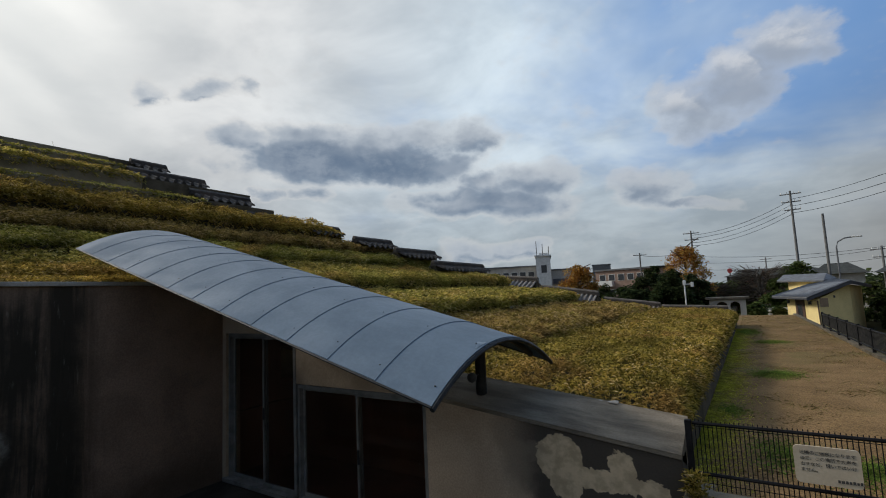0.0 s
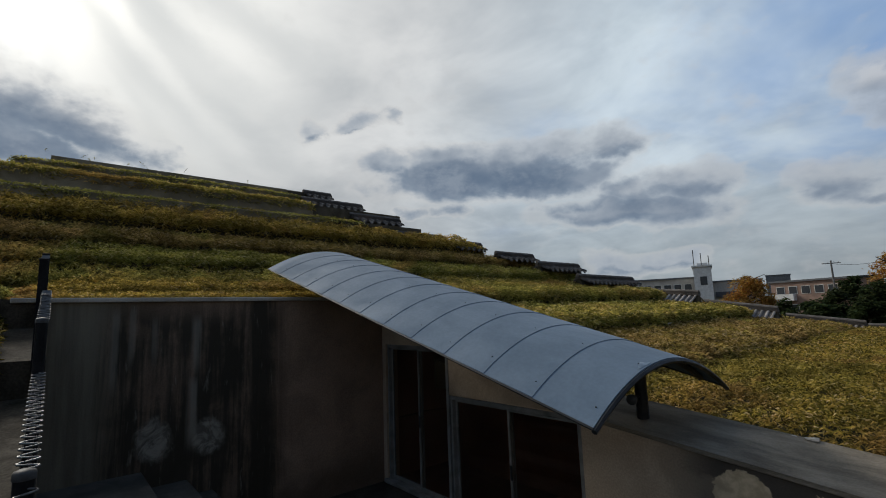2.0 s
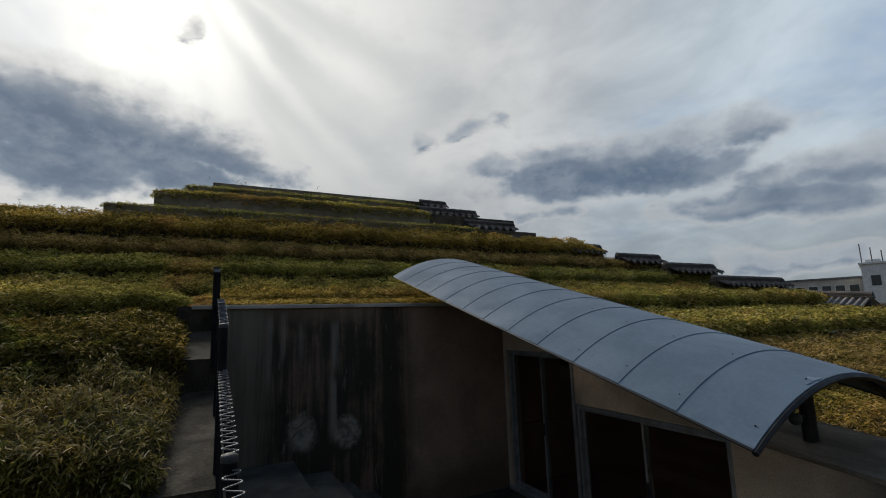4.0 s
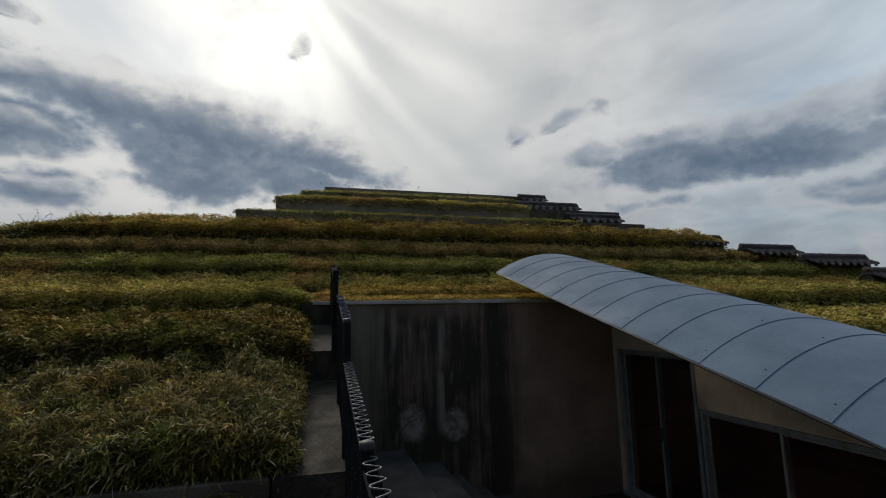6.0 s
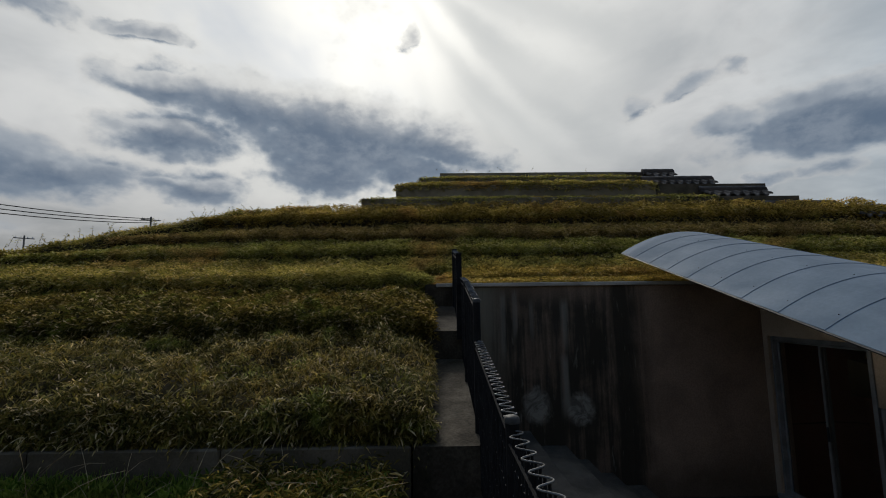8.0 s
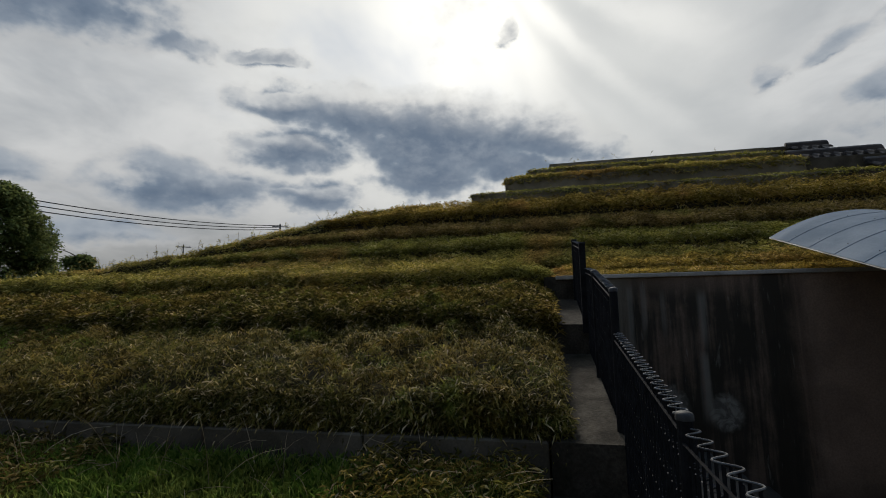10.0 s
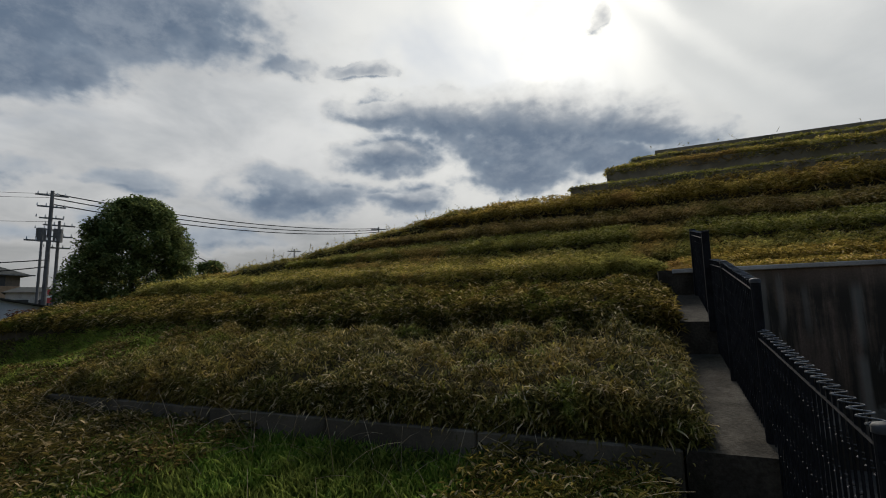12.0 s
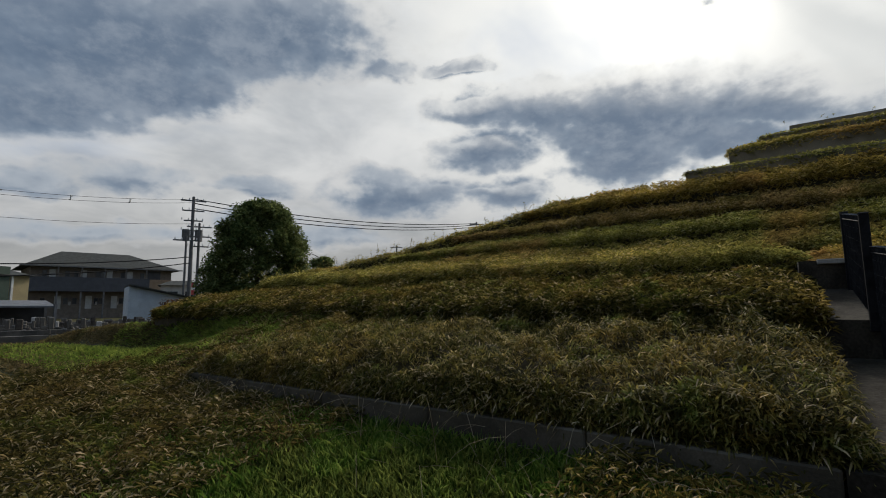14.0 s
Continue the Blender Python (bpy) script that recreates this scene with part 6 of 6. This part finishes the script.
tree("camphor_tree", "big dark evergreen tree with a dense domed crown", *polar(-147.2, 36), -0.8, 9.9, 4.15, CAMPHOR, 3, 85000, 0.2, 0.0, 1.6, 520, clump=0.62)
tree("bush", "dark round treetop far behind the hill", *polar(-140.1, 60), -0.6, 8.0, 2.6, CAMPHOR, 4, 6000, 0.4, 0.3, 1.4, 60)
tree("shrub", "reddish brown bush at the end of a terrace", -6.9, -13.95, 0.35, 1.15, 0.75, REDTWIG, 5, 6000, 0.09, 0.05, 1.0, 60)
blue, w, h = facade("house", "distant house with balconies beyond the poles", "house", -156.5, -152.8, 78, 78, -0.8, 4.3, PALEW, 7.0, ROOFG, 0.8, 0.4)
for z in (1.2, 3.2):
    window(blue, 0.8, 2.2, z, z + 1.1)
    window(blue, 3.0, 4.4, z, z + 1.1)
sg = thing("red_sign", "small red and white roadside sign", "sign", (*polar(-153.5, 60), 0))
part("board", boxed(-0.45, 0.45, -0.05, 0.05, 2.6, 3.9), REDM, sg)
part("band", boxed(-0.46, 0.46, -0.06, 0.06, 3.1, 3.4), WHITEM, sg)
part("post", boxed(-0.05, 0.05, -0.04, 0.04, -0.8, 2.6), POLEM, sg)

# towards the right: flats, pines, gateway, yellow house, poles
bA, w, h = facade("apartment_block", "long pale grey apartment block with flat roof", "apartment block", -28.5, -22.0, 92, 92, LOWG, 6.2, PALEW, 10, ROOFLIGHT, 0, 0.3)
for k in range(6):
    window(bA, 0.8 + k * 1.6, 2.0 + k * 1.6, h - 2.2, h - 0.9)
bT, w, h = facade("stair_tower", "white stair tower with aerials beside the flats", "building", -22.0, -20.3, 88, 88, LOWG, 7.8, WHITEM, 8, WHITEM, 0, 0.2)
window(bT, 0.9, 1.9, h - 3.0, h - 1.6, frame=BALC)
part("lift_room", boxed(0.6, 2.2, 1, 4, h, h + 0.7), WHITEM, bT)
for q, z in ((0.2, 3.0), (1.3, 2.4), (2.4, 1.9)):
    bm = bmesh.new()
    tube(bm, [(q, 1, h), (q, 1, h + z)], 0.07, 5)
    part("aerial", bm, POLEM, bT)
bW, w, h = facade("apartment_block", "grey apartment block with balcony rows", "apartment block", -20.3, -16.0, 90, 90, LOWG, 5.2, PALEW, 10, ROOFLIGHT, 0, 0.2)
for z in (h - 1.6, h - 4.0):
    part("balcony", boxed(0.3, w - 0.3, -0.5, 0, z - 0.9, z), BALC, bW)
bB, w, h = facade("apartment_block", "pinkish brown apartment block behind the pines", "apartment block", -15.3, -9.4, 84, 80, LOWG, 4.3, PINKTAN, 10, ROOFLIGHT, 0, 0.2)
for k in range(5):
    for z in (h - 1.7, h - 4.2):
        window(bB, 0.7 + k * 1.6, 1.8 + k * 1.6, z, z + 1.1)
part("balcony", boxed(0, 3.2, -0.8, 0, h - 2.6, h - 1.7), WHITEM, bB)
bC, w, h = facade("house", "brown house beside the orange tree", "house", -9.3, -7.2, 75, 75, LOWG, 4.1, PINKTAN, 8, ROOFG, 0, 0.2)
far, w, h = facade("far_tower", "pale blue tower block in the distance", "tower block", -15.6, -13.6, 210, 210, LOWG, 11.5, ROOFLIGHT, 20, ROOFLIGHT, 0, 0.2)
tree("ginkgo_tree", "orange autumn tree beside the apartment block", *polar(-17.4, 66), LOWG, 7.2, 3.4, ORANGE, 11, 8000, 0.3, 0.25, 1.0, 70)
tree("ginkgo_tree", "tall orange and gold autumn tree behind the pines", *polar(-6.0, 58), LOWG, 8.4, 3.1, ORANGE, 12, 6500, 0.24, 0.3, 0.75, 110)
for k, (az, d, top, r) in enumerate(((-14.2, 50, 0.4, 1.8), (-12.4, 49, 0.15, 1.7), (-10.6, 48, 1.0, 2.0), (-9.2, 50, 2.1, 1.9), (-7.6, 47, 1.7, 2.0), (-6.0, 49, 1.3, 1.9), (-4.9, 48, 0.7, 1.6), (-8.4, 45, 0.0, 1.9), (-11.6, 46, -0.2, 1.6), (-6.6, 45, -0.1, 1.7))):
    tree("pine_tree", "dark green pine with layered branches", *polar(az, d), LOWG, top + 1.4 - LOWG, r, PINELEAF, 20 + k, 4200, 0.30, 0.12, 1.0, 44)
for k, (az, d, top, r, m, lb) in enumerate(((-3.6, 60, 1.5, 2.4, REDTWIG, "bare brownish tree with few last leaves"), (-1.6, 62, 1.6, 2.6, DARKLEAF, "dark evergreen behind the gateway"), (0.6, 58, 3.0, 2.7, REDTWIG, "bare cherry tree with dark spreading twigs"),
                                         (2.2, 56, 1.6, 2.0, DARKLEAF, "dark evergreen beside the yellow house"), (3.9, 60, 3.3, 2.7, DARKLEAF, "green tree behind the yellow house"), (0.0, 52, -0.6, 1.3, DARKLEAF, "low clipped evergreen by the path"), (1.9, 50, -0.9, 1.0, DARKLEAF, "low clipped evergreen by the path"))):
    tree("garden_tree", lb, *polar(az, d), LOWG, top - LOWG, r, m, 40 + k, 3200 if m is DARKLEAF else 450, 0.32 if m is DARKLEAF else 0.2, 0.2, 1.0, 46, twigs=0 if m is DARKLEAF else 420)
hs, w, h = facade("house", "grey-roofed houses behind the garden trees", "house", -2.2, 7.0, 82, 82, LOWG, 2.3, STONE, 8, ROOFG, 1.0, 0.5)
hs2, w, h = facade("house", "house with a pale gable and dark roof beyond the poles", "house", 5.0, 8.6, 70, 70, LOWG, 1.9, PALEW, 8, ROOFG, 1.3, 0.5)
hs3, w, h = facade("house", "dark-roofed house at the edge of the garden", "house", 9.9, 13.5, 44, 44, LOWG, 1.7, STONE, 6, ROOFG, 0.7, 0.5)
for k, (az, d, top, r) in enumerate(((8.9, 54, 0.9, 1.6), (9.9, 50, 0.3, 1.7), (11.0, 47, -0.2, 1.6), (12.0, 40, -0.4, 1.3))):
    tree("garden_tree", "dark garden evergreen past the yellow hall", *polar(az, d), LOWG, top - LOWG, r, DARKLEAF, 60 + k, 3000, 0.28, 0.1, 1.0, 40)
bal = thing("shop_sign", "round red sign on a distant roof", "sign", (*polar(-1.87, 81), 3.2))
bm = bmesh.new()
tube(bm, [(0, -0.2, 0), (0, 0.2, 0)], 0.34, 14)
part("disc", bm, REDM, bal)
part("post", boxed(-0.08, 0.08, -0.08, 0.08, -2.5, 0), POLEM, bal)


def arch_gate():
    """The small pale gateway with two rounded openings."""
    a, b = Vector((*polar(-4.0, 46), 0)), Vector((*polar(-0.75, 46), 0))
    w = (b - a).length
    g = thing("gateway", "pale grey plastered gateway with two arched openings", "gateway", (a.x, a.y, -2.0), turn=math.degrees(math.atan2(b.y - a.y, b.x - a.x)))
    top = 2.05
    for x0, x1 in ((0, 0.5), (1.32, 1.5), (2.2, w)):
        part("pier", boxed(x0, x1, 0, 0.5, 0, top), PALEW, g)
    for x0, x1, rise in ((0.5, 1.32, 1.5), (1.5, 2.2, 1.5)):
        c, r = (x0 + x1) / 2, (x1 - x0) / 2
        pts = [(x0, top), (x0, rise)] + [(c - r * math.cos(radians(t)), rise + 0.36 * math.sin(radians(t))) for t in range(15, 180, 15)] + [(x1, rise), (x1, top)]
        part("arch", prism(bmesh.new(), pts, "y", 0.0, 0.5), PALEW, g)
    part("roof", boxed(-0.25, w + 0.25, -0.3, 0.8, top, top + 0.2, bevel=0.03), STONE, g, "flat grey slab roof")


arch_gate()
gw, w, h = facade("garden_wall", "long white garden wall beyond the path", "wall", -0.7, 3.2, 52, 52, LOWG, -1.0, WHITEM, 0.2)
st = thing("statue_plinth", "low pale bench beside the statue", "bench", (*polar(0.45, 44), -2.0))
part("seat", boxed(-0.7, 0.7, -0.2, 0.2, 0.3, 0.42), STONE, st)
part("leg", boxed(-0.6, -0.45, -0.18, 0.18, 0, 0.3), STONE, st)
part("leg", boxed(0.45, 0.6, -0.18, 0.18, 0, 0.3), STONE, st)
bm = bmesh.new()
tube(bm, [(0.12, 0, -0.5), (0.06, 0, 0.1), (0.02, 0, 0.6), (0, 0, 0.95)], 0.09, 8, r1=0.13)
bmesh.ops.create_icosphere(bm, subdivisions=2, radius=0.11, matrix=Matrix.Translation((0.0, 0, 1.12)))
tagged(finish("statue", bm, PALEW, loc=(*polar(1.2, 44), -2.0)), "small pale standing statue at the end of the path", "statue")


def yellow_hall():
    g = thing("yellow_hall", "yellow plastered hall with grey mono-pitch tiled roofs", "house")
    def P(az, d, z):
        return Vector((*polar(az, d), z))
    L, C, R, B = (2.65, 45.5), (5.1, 42.0), (7.45, 44.0), (8.25, 47.5)
    K = (3.4, 50.5)
    ring = [P(*L, LOWG), P(*C, LOWG), P(*R, LOWG), P(*B, LOWG), P(*K, LOWG)]
    tops = [P(*L, 0.04), P(*C, 0.02), P(*R, 0.92), P(*B, 0.72), P(*K, 0.9)]
    part("wall", solid(ring, tops), YELLOWW, g)
    # a gabled roof, its long slope towards the path
    part("roof", slab([P(1.5, 45.5, 0.2), P(4.24, 41.4, 0.16), P(7.6, 43.2, 1.22), P(5.9, 50.5, 1.4)], 0.13), ROOFLIGHT, g, "grey tiled long slope of the roof")
    part("roof", slab([P(7.6, 43.2, 1.22), P(8.95, 46.0, 0.83), P(8.0, 52.0, 0.9), P(5.9, 50.5, 1.4)], 0.13), ROOFLIGHT, g)
    part("barge_board", slab([P(4.2, 41.3, 0.12), P(4.3, 41.35, 0.12), P(7.62, 43.15, 1.17), P(7.58, 43.05, 1.17)], 0.2), BALC, g, "dark barge board")
    part("barge_board", slab([P(7.58, 43.05, 1.17), P(7.62, 43.15, 1.17), P(8.97, 46.0, 0.79), P(8.97, 45.8, 0.79)], 0.2), BALC, g)
    part("eave_board", slab([P(1.48, 45.4, 0.16), P(4.22, 41.3, 0.12), P(4.26, 41.4, 0.12), P(1.52, 45.5, 0.16)], 0.12), BALC, g, "dark eaves edge")
    for k in range(22):
        q = k / 21
        a, b = P(1.5, 45.5, 0.2).lerp(P(4.24, 41.4, 0.16), q), P(5.9, 50.5, 1.4).lerp(P(7.6, 43.2, 1.22), q)
        bm = bmesh.new()
        tube(bm, [a + Vector((0, 0, 0.02)), b + Vector((0, 0, 0.02))], 0.035, 4)
        part("cover_tile", bm, ROOFLIGHT, g)
    part("upper_wall", solid([P(2.9, 50, 0.3), P(5.2, 48.3, 0.3), P(6.2, 51, 0.3), P(3.6, 53, 0.3)], [P(2.9, 50, 1.42), P(5.2, 48.3, 1.3), P(6.2, 51, 1.5), P(3.6, 53, 1.5)]), YELLOWW, g)
    part("upper_roof", slab([P(2.02, 50, 1.38), P(5.63, 47.8, 1.3), P(5.9, 50, 1.85), P(2.62, 52, 1.9)], 0.12), ROOFLIGHT, g, "small upper grey tiled roof")
    part("upper_roof", slab([P(5.63, 47.8, 1.3), P(6.6, 50.0, 1.45), P(5.9, 50, 1.85)], 0.1), ROOFLIGHT, g)

    def on_face(a, b, t0, t1, z0, z1, name, mat, out=0.04, label=""):
        a, b = P(*a, 0), P(*b, 0)
        n = Vector((-(b - a).y, (b - a).x, 0)).normalized()
        if n.dot(-a) < 0:
            n = -n
        p, q = a.lerp(b, t0), a.lerp(b, t1)
        foot = [p + n * out, q + n * out, q - n * 0.02, p - n * 0.02]
        part(name, solid([v + Vector((0, 0, z0)) for v in foot], [v + Vector((0, 0, z1)) for v in foot]), mat, g, label)
    on_face(L, C, 0.30, 0.58, -1.95, -0.05, "door", BROWND, 0.05, "dark brown door")
    on_face(L, C, 0.37, 0.51, -1.3, -0.4, "door_pane", WINDOWM, 0.06)
    on_face(L, C, 0.07, 0.10, -0.35, -0.1, "lamp", BALC, 0.15)
    on_face(L, C, 0.74, 0.79, -0.4, -0.15, "lamp", BALC, 0.15)
    on_face(C, R, 0.03, 0.27, -0.55, 0.05, "window", TAN, 0.04, "brown shuttered window")
    on_face(C, R, 0.46, 0.50, 0.05, 0.2, "vent", BALC, 0.05)
    bm = bmesh.new()
    tube(bm, [P(4.35, 41.5, 0.05), P(5.0, 41.85, -0.1), P(5.08, 41.85, LOWG)], 0.05, 6)
    part("downpipe", bm, BROWND, g)


yellow_hall()
# railing along the turf
rail = thing("railing", "dark metal railing with upright posts along the turf edge", "railing")
for k in range(9):
    y = 9.95 + k * 1.35
    x = 2.02 - 0.031 * (y - 4.5)
    part("post", boxed(x - 0.03, x + 0.03, y - 0.03, y + 0.03, -0.3, 0.26), FENCE, rail)
for z in (0.24, -0.16):
    bm = bmesh.new()
    tube(bm, [(1.88, 9.0, z), (1.511, 20.9, z - 0.06)], 0.022, 6)
    part("rail", bm, FENCE, rail)
SCREEN = material("dark railing mesh", [(0.016, 0.015, 0.014), (0.010, 0.010, 0.009)], 9.0, 0.9, bump=0.1)
bm = bmesh.new()
for k in range(130):
    y = 9.2 + k * 0.09
    x = 2.02 - 0.031 * (y - 4.5)
    tube(bm, [(x, y, -0.16), (x, y, 0.24)], 0.008, 4, cap=False)
tagged(part("mesh", bm, SCREEN, rail), kind="stuff")
for az, d, top, lb, arms, bx in ((3.9, 62, 10.9, "tall wooden utility pole leaning slightly", 3, 0), (-5.1, 70, 8.5, "utility pole behind the autumn tree", 2, 0), (-10.4, 78, 6.6, "utility pole before the flats", 1, 0), (9.95, 70, 4.7, "utility pole beyond the roofs", 2, 0), (1.3, 110, 6.0, "small far utility pole", 1, 0)):
    utility_pole(az, d, top, lb, arms, bx, 0.16, LOWG)
mast = thing("mast", "plain steel mast beside the yellow hall", "pole", (*polar(6.17, 60), LOWG))
bm = bmesh.new()
tube(bm, [(0, 0, 0), (0, 0, 7.86 - LOWG)], 0.14, 9, r1=0.11)
part("pole", bm, POLEM, mast)
sl = thing("street_lamp", "tall street lamp with a curved arm", "street lamp", (*polar(6.87, 60), LOWG), turn=-7)
bm = bmesh.new()
tube(bm, [(0, 0, 0), (0, 0, 4.4 - LOWG), (0.15, 0, 4.95 - LOWG), (0.7, 0, 5.25 - LOWG), (1.3, 0, 5.3 - LOWG)], 0.07, 7)
part("pole", bm, ROOFLIGHT, sl)
part("head", boxed(1.2, 2.0, -0.14, 0.14, 5.25 - LOWG, 5.37 - LOWG, bevel=0.03), WHITEM, sl)
gl = thing("garden_lamp", "pale garden lamp post with two lantern heads", "lamp post", (*polar(-6.18, 40), LOWG))
bm = bmesh.new()
tube(bm, [(0, 0, 0), (0, 0, 1.7 - LOWG)], 0.05, 7)
part("post", bm, WHITEM, gl)
part("lantern", boxed(-0.1, 0.1, -0.09, 0.09, 1.4 - LOWG, 1.75 - LOWG, bevel=0.02), WHITEM, gl)
part("arm", boxed(0, 0.5, -0.03, 0.03, 1.42 - LOWG, 1.5 - LOWG), WHITEM, gl)
part("lantern", boxed(0.42, 0.62, -0.09, 0.09, 1.25 - LOWG, 1.6 - LOWG, bevel=0.02), WHITEM, gl)
A = (*polar(3.9, 62), 9.9)
for q, (az, d, z) in enumerate(((-5.1, 70, 7.9), (-5.1, 70, 7.5), (-5.1, 70, 6.9), (-5.1, 70, 6.5))):
    wire((A[0], A[1], A[2] - 0.5 * q), (*polar(az, d), z), 0.7, 0.022)
for q in range(3):
    wire((A[0], A[1], A[2] + 0.1 - 0.75 * q), (*polar(17.0, 48), 10.6 - 0.7 * q), 0.5, 0.022)
for z0, z1 in ((4.3, 4.9), (3.4, 3.9), (5.2, 5.0)):
    wire((*polar(-5.1, 72), z0), (*polar(13.0, 72), z1), 0.7, 0.018)
wire((*polar(-10.4, 78), 6.2), (*polar(-5.1, 70), 6.1), 0.5, 0.018)
# dark trees close the horizon
rngb = np.random.default_rng(5)
n = 9000
az = np.radians(rngb.uniform(-40, 30, n))
dd = rngb.uniform(120, 170, n)
px, py = dd * np.sin(az), dd * np.cos(az)
pz = LOWG + rngb.random(n) ** 0.8 * (4.2 + 1.6 * np.sin(az * 40) + 1.2 * np.sin(az * 97))
V, F = blades(rngb, px, py, pz, 1.6, 1.1, -40, 50, 0.3)
tagged(from_arrays("far_woods", V, F, PINELEAF), "dark belt of distant trees and gardens", "trees", kind="stuff")
az = np.radians(rngb.uniform(-182, -128, n))
px, py = dd * np.sin(az), dd * np.cos(az)
pz = -0.8 + rngb.random(n) ** 0.8 * (3.6 + 1.3 * np.sin(az * 40) + 1.0 * np.sin(az * 97))
V, F = blades(rngb, px, py, pz, 1.6, 1.1, -40, 50, 0.3)
tagged(from_arrays("far_woods", V, F, PINELEAF), "dark belt of distant trees beyond the flats", "trees", kind="stuff")
